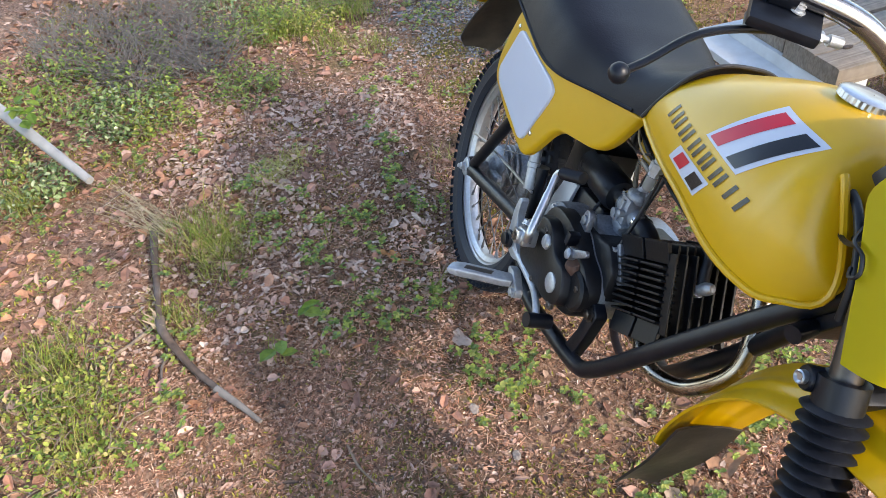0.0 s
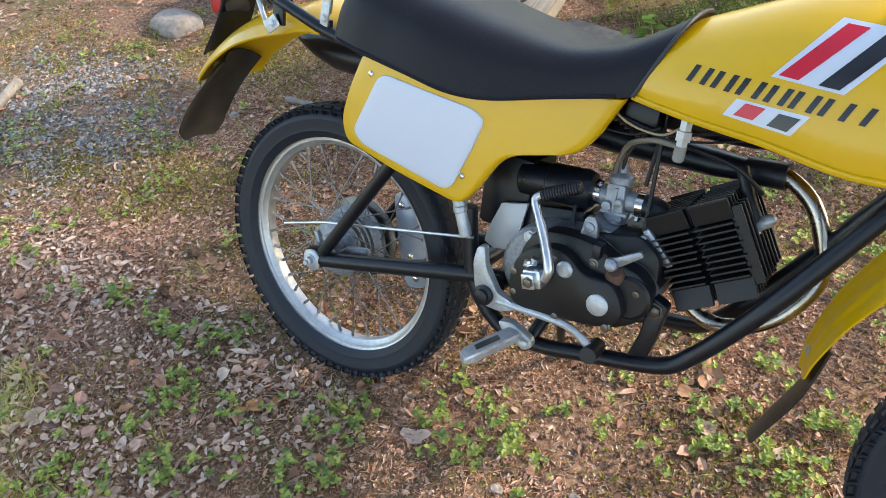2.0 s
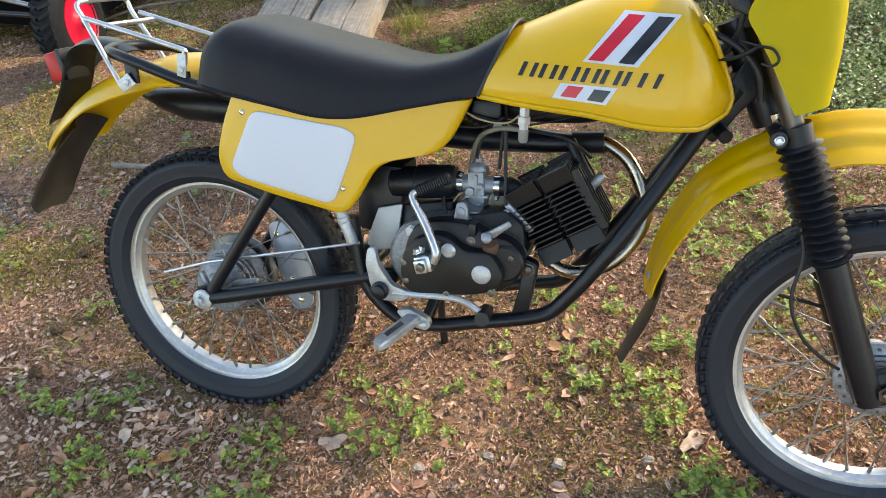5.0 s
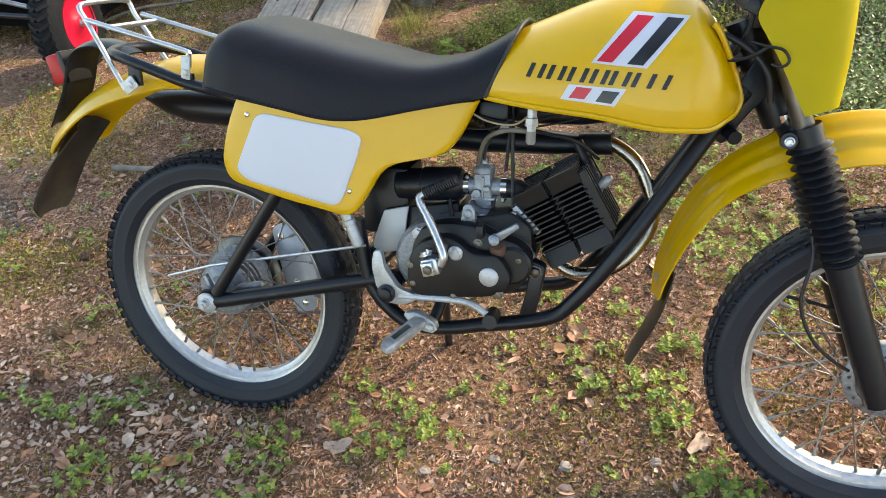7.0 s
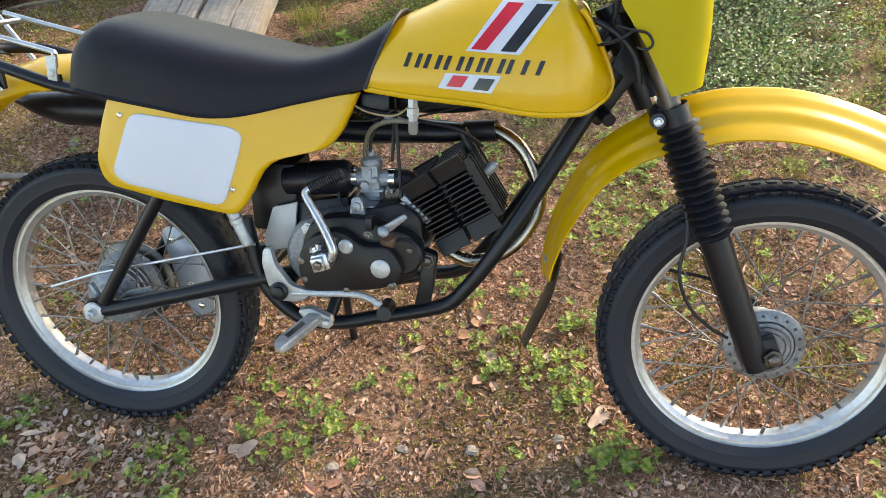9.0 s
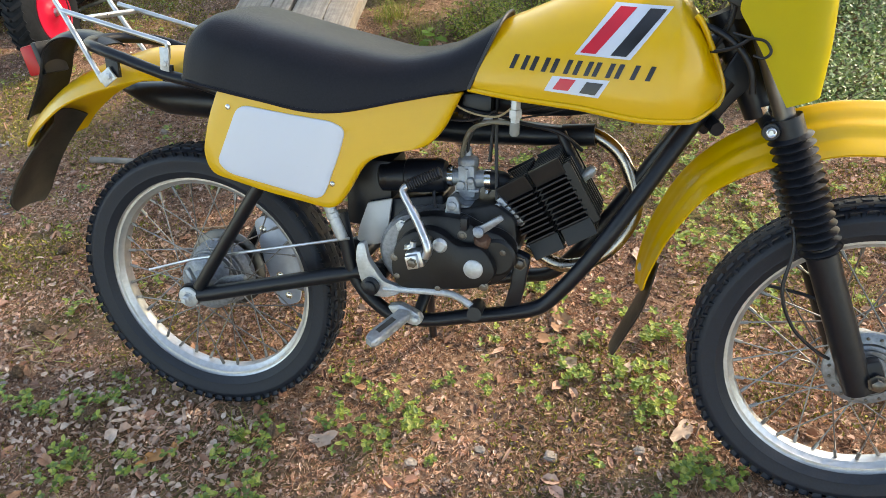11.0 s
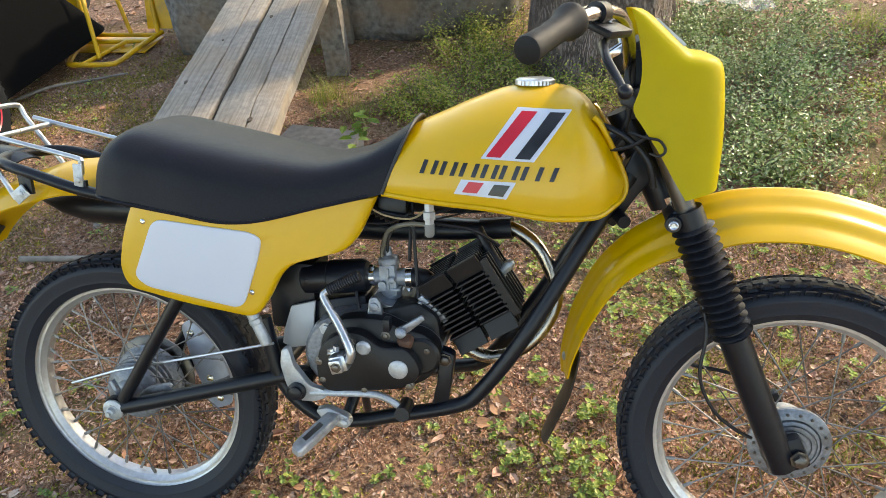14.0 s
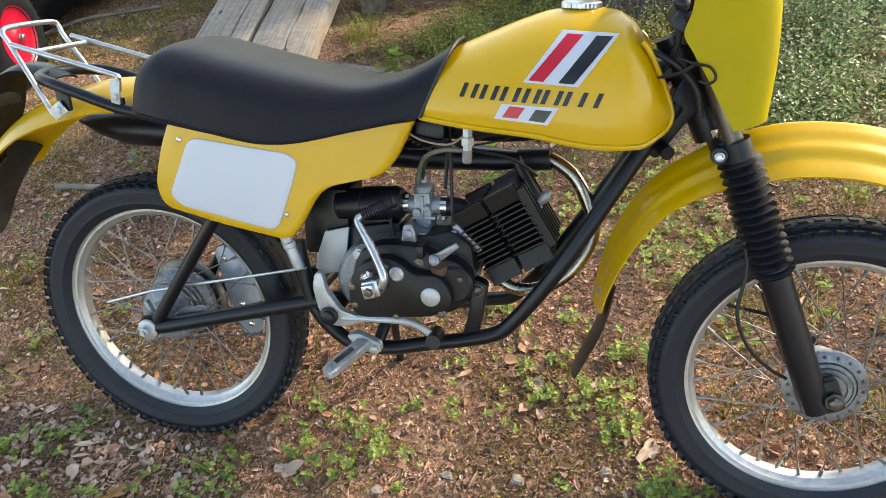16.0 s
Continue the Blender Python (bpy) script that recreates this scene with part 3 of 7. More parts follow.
def build_seat():
    rings = []
    for k in range(49):
        x = 0.055 + 0.5 * k / 48
        lo, hi, w, skew = seat_low(x), seat_crown(x), seat_half(x), seat_skew(x)
        nose = min(1, max(0, (x - 0.4) / 0.14))
        power = 2 / (5.2 - 1.9 * nose)
        half = []
        for j in range(27):
            q = math.pi / 2 * j / 26
            rise, side = math.sin(q) ** power, max(0.0, math.cos(q)) ** power
            half.append(((w - 0.01 * rise) * side, lo + (hi - lo) * (0.93 * rise + 0.07 * (1 - side ** 2))))
        puff = lambda y, z: 1 + 0.016 * noise.noise((x * 16, y * 16, z * 16)) + 0.006 * noise.noise((x * 45, y * 45, z * 30))
        rings.append([(x + skew * (z - lo), -y * puff(-y, z), z) for y, z in half] + [(x + skew * (z - lo), y * puff(y, z), z) for y, z in half[-2::-1]])
    seat = part("seat", loft(rings), VINYL, bike, "long black vinyl seat with a worn top")
    for side in (-1, 1):
        line = [(0.055 + 0.5 * k / 24 + 0.0, side * (seat_half(0.055 + 0.5 * k / 24) + 0.0005), seat_low(0.055 + 0.5 * k / 24) + 0.002) for k in range(25)]
        part("piping", tube(line[:-1], 0.003, 6, steps=2), VINYL, seat)
    part("nose_welt", tube([Vector(p) + Vector((0.001, 0, 0.001)) for p in rings[-1]], 0.003, 8, steps=1), WORNVINYL, seat)
    return seat


build_seat()

# ---- side panels ----
PANEL = [(0.34, 0.412), (0.22, 0.423), (0.136, 0.428), (0.112, 0.375), (0.096, 0.315), (0.108, 0.279), (0.212, 0.255), (0.336, 0.23), (0.36, 0.263), (0.391, 0.323), (0.49, 0.344), (0.515, 0.372), (0.545, 0.437), (0.45, 0.425)]
panel_inset = curve((0.05, 0.2, 0.33, 0.4, 0.47, 0.56), (0.003, 0.0, 0.008, 0.026, 0.045, 0.068))


def build_panel(side):
    y = side * 0.148
    bow = (lambda x, z: -side * panel_inset(x))
    out = rounded(PANEL, [0.05, 0.02, 0.008, 0.03, 0.04, 0.03, 0.02, 0.03, 0.02, 0.03, 0.04, 0.02, 0.005, 0.03], 5)
    panel = part("side_panel", slab(out, y, y - side * 0.014, 0.006, bow), YELLOW, bike, "glossy yellow side panel with white plate")
    white = rounded([(0.176, 0.406), (0.34, 0.386), (0.36, 0.373), (0.35, 0.335), (0.318, 0.25), (0.147, 0.285), (0.127, 0.303)], [0.02, 0.014, 0.012, 0.02, 0.02, 0.02, 0.012], 5)
    part("number_plate", slab(white, y + side * 0.0045, y - side * 0.002, 0.001, bow), WHITE, panel, "blank white number plate")
    for x, z in ((0.156, 0.4), (0.335, 0.279)):
        bm = bmesh.new()
        add_lathe(bm, [(0.0048, -0.002), (0.0048, 0.0012), (0.003, 0.0024)], (x, y + bow(x, z) + side * 0.0002, z), (0, side, 0), 12)
        add_box(bm, (0.007, 0.0015, 0.0012), pose(x, y + bow(x, z) + side * 0.0026, z, 0, 30, 0))
        part("screw", bm, CHROME, panel)


build_panel(-1)
build_panel(1)


# ---- mudguards ----
STEPPED = curve((0, 0.2, 0.4, 0.54, 0.7, 0.9, 1), (0, 0.04, 0.42, 0.46, 0.9, 0.93, 1.0))


def mudguard(path, half, drop, ribs=0.0, steps=6, section=None):
    """A curved sheet of 3 mm, arched across, along a line of (x, z) places."""
    back = path[0][0] > path[-1][0]
    pts = spline([Vector((x, 0, z)) for x, z in (path[::-1] if back else path)], steps)
    n = 61 if section else 25
    outer, inner = [], []
    for i, p in enumerate(pts):
        d = (pts[min(i + 1, len(pts) - 1)] - pts[max(i - 1, 0)]).normalized()
        up = Vector((-d.z, 0, d.x))
        t = i / (len(pts) - 1)
        t = 1 - t if back else t
        w = half(t) if callable(half) else half
        dr = drop(t) if callable(drop) else drop
        ro, ri = [], []
        for k in range(n):
            u = -1 + 2 * k / (n - 1)
            h = -dr * (0.38 * section(abs(u)) + 0.62 * abs(u) ** 1.7 if section else abs(u) ** 2.4) + ribs * math.exp(-(u / 0.14) ** 2)
            q = p + up * h + Vector((0, u * w, 0))
            ro.append(q)
            ri.append(q - up * 0.003 - Vector((0, 0.002 * u, 0)))
        outer.append(ro)
        inner.append(ri[::-1])
    return loft([a + b for a, b in zip(outer, inner)])


FRONT_GUARD = [(0.858, 0.1), (0.857, 0.15), (0.874, 0.23), (0.911, 0.31), (0.962, 0.366), (1.03, 0.408), (1.09, 0.432), (1.15, 0.442), (1.23, 0.441), (1.31, 0.424), (1.39, 0.394), (1.46, 0.355)]
guard = part("front_mudguard", mudguard(FRONT_GUARD, lambda t: 0.05 * min(1, 0.45 + t * 18) ** 0.5 + 0.022 * min(1, t * 5) ** 0.8 - 0.02 * max(0, t - 0.85) / 0.15, lambda t: 0.004 + 0.058 * min(1, t * 1.9), 0.006, section=STEPPED), YELLOW, bike, "long yellow plastic front mudguard with ribs")
flap_profile = [(0.878, 0.165), (0.87, 0.115), (0.859, 0.07), (0.84, 0.02), (0.819, -0.034)]
part("mud_flap", mudguard(flap_profile, lambda t: 0.053 - 0.021 * t ** 2.5, lambda t: 0.006 + 0.002 * t), FLAP, guard, "worn black rubber mud flap")
bm = bmesh.new()
add_lathe(bm, [(0.008, 0), (0.008, 0.003), (0.004, 0.005)], (0.859, -0.014, 0.137), (-0.9, -0.35, 0.1), 12)
part("rivet", bm, ZINC, guard)
REAR_GUARD = [(0.10, 0.466), (0.02, 0.473), (-0.06, 0.468), (-0.125, 0.45), (-0.187, 0.43), (-0.252, 0.4), (-0.307, 0.359), (-0.347, 0.317), (-0.376, 0.272)]
guard = part("rear_mudguard", mudguard(REAR_GUARD, lambda t: (0.078 + 0.01 * t) * min(1, (max(0, 1.0 - t) / 0.09 + 0.12)) ** 0.5, lambda t: (0.05 - 0.014 * t) * min(1, max(0, 1.0 - t) / 0.09 + 0.12) ** 0.7, 0.003), YELLOW, bike, "curved yellow plastic rear mudguard")
part("mud_flap", mudguard([(-0.312, 0.336), (-0.348, 0.292), (-0.382, 0.246), (-0.41, 0.2), (-0.432, 0.155), (-0.443, 0.118)], lambda t: (0.05 + 0.012 * min(1, t * 1.6)) * (1 - 0.35 * max(0, t - 0.85) / 0.15), lambda t: 0.02 * (1 - t) ** 1.5 + 0.008), FLAP, guard, "black rubber rear mud flap")
bm = bmesh.new()
bolt(bm, (-0.35, -0.014, 0.294), (-0.75, -0.2, 0.55), 0.008, 0.006)
part("flap_bolt", bm, ZINC, guard)

# ---- tail: bracket, lamp, luggage rack ----
bracket = part("lamp_bracket", mudguard([(-0.165, 0.472), (-0.2, 0.489), (-0.238, 0.495), (-0.275, 0.484), (-0.3, 0.458), (-0.322, 0.40), (-0.365, 0.325)], lambda t: 0.042 + 0.004 * t, 0.01), FRAME, bike, "black sheet bracket for plate and lamp")
lamp_turn = Matrix.Translation((-0.334, 0, 0.434)) @ Matrix.Rotation(radians(-15), 4, "Y")
bm = box((0.034, 0.06, 0.058), lamp_turn, 0.006)
rear_lamp = part("tail_lamp", bm, LENS, bike, "red plastic tail lamp")
part("lamp_base", box((0.012, 0.064, 0.062), lamp_turn @ Matrix.Translation((0.021, 0, 0)), 0.003), FRAME, rear_lamp)
for k in (-1, 1):
    part("lens_rib", box((0.003, 0.05, 0.0025), lamp_turn @ Matrix.Translation((-0.0175, 0, 0.016 * k)), 0.0008), LENS, rear_lamp)


def build_rack():
    w = 0.08
    bm = bmesh.new()
    r = 0.0048
    hoop = [(-0.128, -w - 0.01, 0.416), (-0.165, -w - 0.005, 0.478), (-0.20, -w, 0.536), (-0.21, -w, 0.554), (-0.213, -w + 0.012, 0.563), (-0.221, 0, 0.565), (-0.226, w - 0.012, 0.563), (-0.224, w, 0.554), (-0.216, w, 0.536), (-0.18, w + 0.005, 0.478), (-0.14, w + 0.01, 0.416)]
    add_tube(bm, hoop, r, 12, steps=5)
    for s in (-1, 1):
        add_tube(bm, [(-0.20, s * w, 0.537), (-0.1, s * w, 0.514), (0.0, s * w, 0.491), (0.008, s * w, 0.484), (0.006, s * w, 0.462)], r, 12)
    add_tube(bm, [(-0.155, -w, 0.525), (-0.165, w, 0.525)], r, 12)
    rack = part("luggage_rack", bm, DULL, bike, "chrome wire luggage rack")
    for s in (-1, 1):
        tab = box((0.032, 0.004, 0.024), Matrix.Translation((-0.116, s * (w + 0.012), 0.425)) @ Matrix.Rotation(radians(-35), 4, "Y"), 0.0015)
        bolt(tab, (-0.112, s * (w + 0.014), 0.427), (0, s, 0), 0.006, 0.004)
        part("foot_tab", tab, ZINC, rack)
        tab = box((0.018, 0.004, 0.042), Matrix.Translation((0.007, s * (w + 0.011), 0.462)) @ Matrix.Rotation(radians(5), 4, "Y"), 0.0015)
        bolt(tab, (0.007, s * (w + 0.013), 0.455), (0, s, 0), 0.006, 0.004)
        part("front_tab", tab, ZINC, rack)


build_rack()
for s in (-1, 1):
    bm = bmesh.new()
    add_box(bm, (0.026, 0.008, 0.04), Matrix.Translation((-0.107, s * 0.083, 0.444)), 0.002)
    part("rack_lug", bm, FRAME, bike)
    part("rack_lug", box((0.022, 0.008, 0.03), Matrix.Translation((0.007, s * 0.086, 0.438)), 0.002), FRAME, bike)

# ---- exhaust ----
pipe = part("exhaust_pipe", tube([(0.655, 0.0, 0.15), (0.71, -0.005, 0.122), (0.755, 0.0, 0.125), (0.798, 0.01, 0.15), (0.829, 0.02, 0.195), (0.839, 0.03, 0.238), (0.824, 0.035, 0.286), (0.795, 0.04, 0.33), (0.745, 0.05, 0.355), (0.70, 0.055, 0.35)], 0.0128, 14), PIPE, bike, "bent tarnished chrome exhaust pipe")
part("sleeve", tube([(0.757, 0.048, 0.352), (0.70, 0.055, 0.346)], 0.02, 16, smooth=False), GAITER, pipe)
silencer = [(0.72, 0.016, 0.014, 0.347), (0.66, 0.024, 0.02, 0.343), (0.52, 0.03, 0.026, 0.338), (0.30, 0.034, 0.034, 0.342), (0.05, 0.035, 0.036, 0.350), (-0.12, 0.034, 0.034, 0.352), (-0.18, 0.024, 0.024, 0.357), (-0.235, 0.006, 0.008, 0.366)]
rings = []
for x, a, b, z in silencer:
    cy = 0.055 + 0.05 * min(1, max(0, (0.7 - x) / 0.4))
    rings.append([(x, cy + a * math.copysign(abs(math.cos(q)) ** 0.75, math.cos(q)), z + b * math.copysign(abs(math.sin(q)) ** 1.1, math.sin(q))) for q in (2 * math.pi * k / 20 for k in range(20))])
part("silencer", loft(rings), FRAME, bike, "long black flattened silencer")

# ---- engine ----
COVER = [(0.432, 0.15), (0.448, 0.205), (0.485, 0.226), (0.546, 0.229), (0.585, 0.214), (0.625, 0.204), (0.647, 0.18), (0.645, 0.147), (0.625, 0.118), (0.578, 0.1), (0.46, 0.089), (0.436, 0.108)]
out = [Vector((p.x, p.z)) for p in spline([(x, 0, z) for x, z in COVER], 4, closed=True)]
engine = part("engine_block", slab(out, -0.085, 0.09, 0.004), CAST, bike, "cast aluminium engine block")
part("clutch_cover", slab([(p.x, p.y) for p in out], -0.109, -0.08, 0.008), ENGINE, engine, "black painted engine cover")
plate = rounded([(0.433, 0.134), (0.439, 0.17), (0.457, 0.196), (0.496, 0.213), (0.524, 0.208), (0.55, 0.186), (0.596, 0.188), (0.613, 0.166), (0.622, 0.142), (0.607, 0.119), (0.578, 0.108), (0.459, 0.092), (0.44, 0.104)], 0.016, 5)
part("cover_plate", slab(plate, -0.131, -0.104, 0.006), ENGINE, engine, "raised black cover plate")
part("front_boss", lathe([(0.034, -0.004), (0.034, 0.006), (0.029, 0.01)], (0.617, -0.104, 0.165), (0, -1, 0), 28), ENGINE, engine)
part("alloy_deck", slab(rounded([(0.527, 0.256), (0.533, 0.212), (0.612, 0.222), (0.614, 0.25), (0.57, 0.238), (0.545, 0.24)], 0.005), -0.072, 0.02, 0.003), CAST, engine, "bare alloy deck under the carburettor")
part("lower_air_box", slab(rounded([(0.4, 0.175), (0.405, 0.229), (0.505, 0.246), (0.512, 0.2)], 0.008), -0.046, 0.04, 0.004), FRAME, bike, "dark lower air box")
part("cable_clip", box((0.012, 0.02, 0.022), Matrix.Translation((0.562, -0.115, 0.224)), 0.002), FRAME, engine)
part("rear_housing", lathe([(0.02, 0.0), (0.066, 0.0), (0.072, 0.006), (0.074, 0.03), (0.07, 0.17)], (0.474, -0.098, 0.15), n=36), HUB, engine)
bm = lathe([(0.017, 0), (0.017, 0.003), (0.014, 0.005)], (0.582, -0.13, 0.148), (0, -1, 0), 24)
part("filler_plug", bm, ZINC, engine, "zinc oil plug")
for x, z, y in ((0.505, 0.196, -0.129), (0.556, 0.198, -0.108), (0.629, 0.177, -0.112), (0.6, 0.117, -0.128), (0.446, 0.118, -0.128), (0.52, 0.103, -0.128), (0.442, 0.152, -0.128)):
    bm = lathe([(0.0085, -0.004), (0.0085, 0.0015), (0.0056, 0.002), (0.0052, 0.004), (0.003, 0.0045)], (x, y, z), (0, -1, 0), 14)
    add_box(bm, (0.0075, 0.0012, 0.0014), pose(x, y - 0.0045, z, 0, 35, 0))
    part("cover_screw", bm, WORN, engine)
part("housing_bolt", bolt(bmesh.new(), (0.446, -0.098, 0.2), (0, -1, 0), 0.0085, 0.006), ZINC, engine)
part("mount_bolt", bolt(bmesh.new(), (0.655, -0.088, 0.15), (0, -1, 0), 0.009, 0.008), WORN, engine)
bm = lathe([(0.013, 0), (0.013, 0.008), (0.009, 0.012)], (0.523, -0.126, 0.185), (0, -1, 0), 20)
part("level_plug", bm, ZINC, engine)
bm = lathe([(0.014, 0), (0.015, 0.012), (0.011, 0.018)], (0.592, -0.106, 0.186), (0.0, -0.5, 0.85), 18)
part("lever_boot", bm, material("rusty_rubber", (0.09, 0.045, 0.03), 0.6, bump=0.2, scale=120), engine)
bm = slab(rounded([(0.578, 0.207), (0.6, 0.214), (0.63, 0.24), (0.624, 0.247), (0.592, 0.226), (0.577, 0.219)], 0.004), -0.124, -0.118, 0.001)
add_lathe(bm, [(0.009, 0), (0.009, 0.012), (0.006, 0.014)], (0.588, -0.118, 0.212), (0, -1, 0.2), 14)
part("clutch_lever", bm, CAST, engine, "grey clutch arm with cable end")
part("engine_mount", slab(rounded([(0.625, 0.04), (0.655, 0.05), (0.665, 0.10), (0.672, 0.16), (0.645, 0.17), (0.64, 0.105)], 0.008), -0.088, -0.068, 0.003), FRAME, engine)
case = rounded([(0.44, 0.16), (0.466, 0.212), (0.504, 0.228), (0.56, 0.238), (0.605, 0.25), (0.642, 0.225), (0.65, 0.16)], 0.012, 4)
part("upper_case", slab(case, -0.078, 0.07, 0.008), ENGINE, engine)
bm = slab(rounded([(0.518, 0.215), (0.524, 0.258), (0.537, 0.262), (0.545, 0.25), (0.548, 0.215)], 0.006), -0.09, -0.08, 0.002)
add_lathe(bm, [(0.008, 0), (0.008, 0.004), (0.005, 0.005)], (0.533, -0.089, 0.243), (0, -1, 0), 14)
part("cable_lug", bm, CAST, engine)
part("gasket_edge", slab(rounded([(0.604, 0.252), (0.65, 0.208), (0.658, 0.215), (0.612, 0.259)], 0.002), -0.066, 0.06, 0.002), CAST, engine)


def build_cylinder():
    """A finned barrel that points forward and up, with head and plug."""
    a = radians(32)
    m = Matrix.Translation((0.632, -0.005, 0.204)) @ Matrix.Rotation(-a, 4, "Y") @ Matrix.Scale(0.95, 4)
    part("cylinder", box((0.125, 0.06, 0.1), m @ Matrix.Translation((0.07, 0, 0.0)), 0.01), ENGINE, engine, "black finned two-stroke cylinder")
    kinds = {}

    def fin(kind, size, at):
        if kind not in kinds:
            ob = part("cooling_fin", box(size, Matrix(), 0.0012), ENGINE, engine, smooth=False)
            kinds[kind] = ob.data
        else:
            ob = new("cooling_fin", kinds[kind])
            ob.parent = engine
        ob.matrix_basis = m @ at
    for x0, x1 in ((0.012, 0.071), (0.078, 0.137)):
        x, long = (x0 + x1) / 2, x1 - x0
        for s in (-1, 1):
            for k in range(9):
                fin("flank", (long, 0.037, 0.0036), Matrix.Translation((x + 0.003 * ((k % 2) - 0.5), s * 0.0465, -0.0404 + 0.0101 * k)))
        for k in range(9):
            y = -0.056 + 0.014 * k
            for s in (-1, 1):
                if k in (0, 8):
                    fin("outer", (long, 0.007, 0.033), Matrix.Translation((x, (y + (0.0008 if k else -0.0008)), s * 0.0615)) @ Matrix.Rotation(radians(14) * s * (1 if k == 8 else -1) * -1, 4, "X"))
                else:
                    fin("inner", (long, 0.0042, 0.028), Matrix.Translation((x, y, s * 0.061)))
    part("cylinder_head", box((0.02, 0.06, 0.1), m @ Matrix.Translation((0.13, 0, 0)), 0.006), ENGINE, engine, "black finned cylinder head")
    for k in range(7):
        fin("head", (0.018, 0.0042, 0.12), Matrix.Translation((0.142, -0.054 + 0.018 * k, 0.002)))
    a, b = m @ Vector((0.135, -0.005, 0.012)), m @ Vector((0.176, -0.006, 0.02))
    bm = lathe([(0.008, 0), (0.012, 0.002), (0.012, 0.012), (0.009, 0.013), (0.0095, 0.026), (0.0085, 0.035), (0.005, 0.04), (0.001, 0.041)], a, b - a, 14)
    part("spark_plug_cap", bm, ZINC, engine, "metal spark plug cap")
    bm = tube([m @ Vector((0.15, -0.004, 0.018)), m @ Vector((0.148, 0.0, 0.05)), (0.70, 0.01, 0.36)], 0.009, 12)
    part("plug_boot", bm, GAITER, engine)


build_cylinder()

# intake: air filter, carburettor, hoses
bm = lathe([(0.024, 0), (0.0285, 0.004), (0.0285, 0.05), (0.0305, 0.052), (0.0305, 0.112), (0.026, 0.122), (0.013, 0.125)], (0.386, -0.03, 0.267), (0.995, 0, 0.09), 28)
add_box(bm, (0.008, 0.006, 0.01), Matrix.Translation((0.4, -0.056, 0.27)), 0.001)
part("air_filter", bm, FRAME, bike, "black cylindrical air filter")
carb = box((0.03, 0.036, 0.058), Matrix.Translation((0.547, -0.028, 0.274)) @ Matrix.Rotation(radians(-4), 4, "Y"), 0.005)
add_lathe(carb, [(0.013, -0.036), (0.0155, -0.03), (0.0155, 0.03), (0.013, 0.036)], (0.548, -0.025, 0.276), (1, 0, 0.02), 20)
add_lathe(carb, [(0.0175, 0), (0.019, 0.004), (0.019, 0.012), (0.016, 0.016), (0.008, 0.02), (0.006, 0.034)], (0.546, -0.026, 0.298), (-0.06, 0, 1), 18)
add_box(carb, (0.042, 0.044, 0.005), Matrix.Translation((0.549, -0.026, 0.258)) @ Matrix.Rotation(radians(-4), 4, "Y"), 0.0015)
add_lathe(carb, [(0.0195, 0), (0.0185, -0.016), (0.012, -0.022), (0.007, -0.024)], (0.549, -0.026, 0.257), (0.06, 0, 1), 20)
add_lathe(carb, [(0.006, 0), (0.006, 0.01), (0.004, 0.011)], (0.556, -0.045, 0.278), (0, -1, 0), 10)
add_lathe(carb, [(0.0075, 0), (0.0075, 0.008)], (0.538, -0.045, 0.268), (0, -1, 0), 10)
add_box(carb, (0.005, 0.006, 0.04), Matrix.Translation((0.5475, -0.047, 0.278)), 0.0015)
carb = part("carburettor", carb, CARB, bike, "grey cast carburettor")
for x in (0.515, 0.583):
    bm = lathe([(0.0165, -0.006), (0.0185, -0.0055), (0.0185, 0.0055), (0.0165, 0.006)], (x, -0.025, 0.276), (1, 0, 0.08), 20)
    bolt(bm, (x, -0.032, 0.292 if x < 0.55 else 0.258), (0, -0.4, 1 if x < 0.55 else -1), 0.0045, 0.006)
    part("hose_clamp", bm, CHROME, carb)
part("intake_hose", tube([(0.586, -0.025, 0.276), (0.61, -0.024, 0.273), (0.632, -0.02, 0.252)], 0.0175, 16), GAITER, carb)
tap = lathe([(0.006, 0.02), (0.0085, 0.0), (0.0085, -0.012), (0.011, -0.013), (0.011, -0.026), (0.008, -0.027), (0.008, -0.034)], (0.633, -0.085, 0.428), (0, 0, 1), 6)
tap = part("fuel_tap", tap, ZINC, bike, "zinc fuel tap with glass bowl")
part("tap_bowl", lathe([(0.0085, -0.034), (0.0085, -0.052), (0.006, -0.056)], (0.633, -0.085, 0.428), (0, 0, 1), 16), BRASS, tap)
part("fuel_hose", tube([(0.626, -0.083, 0.392), (0.59, -0.08, 0.39), (0.555, -0.06, 0.37), (0.538, -0.04, 0.33), (0.536, -0.03, 0.312)], 0.0042, 10), HOSE, bike, "yellowed clear fuel hose")
for k, pts in enumerate((((0.545, -0.03, 0.32), (0.548, -0.03, 0.35), (0.57, -0.02, 0.39), (0.62, -0.01, 0.43)),
                         ((0.592, -0.04, 0.45), (0.596, -0.045, 0.38), (0.60, -0.05, 0.31), (0.605, -0.06, 0.25)),
                         ((0.5, -0.03, 0.30), (0.49, -0.05, 0.25), (0.51, -0.08, 0.21)),
                         ((0.56, -0.02, 0.40), (0.63, -0.06, 0.39), (0.70, -0.05, 0.375), (0.74, -0.02, 0.34)),
                         ((0.45, -0.03, 0.40), (0.52, -0.06, 0.41), (0.60, -0.07, 0.40), (0.68, -0.06, 0.42)),
                         ((0.595, -0.035, 0.44), (0.588, -0.03, 0.37), (0.585, -0.035, 0.31)))):
    part("control_cable", tube(pts, 0.0032, 8), GAITER, bike)
ridges = [(0.014 + 0.005 * (k % 2), 0.0048 * k) for k in range(16)]
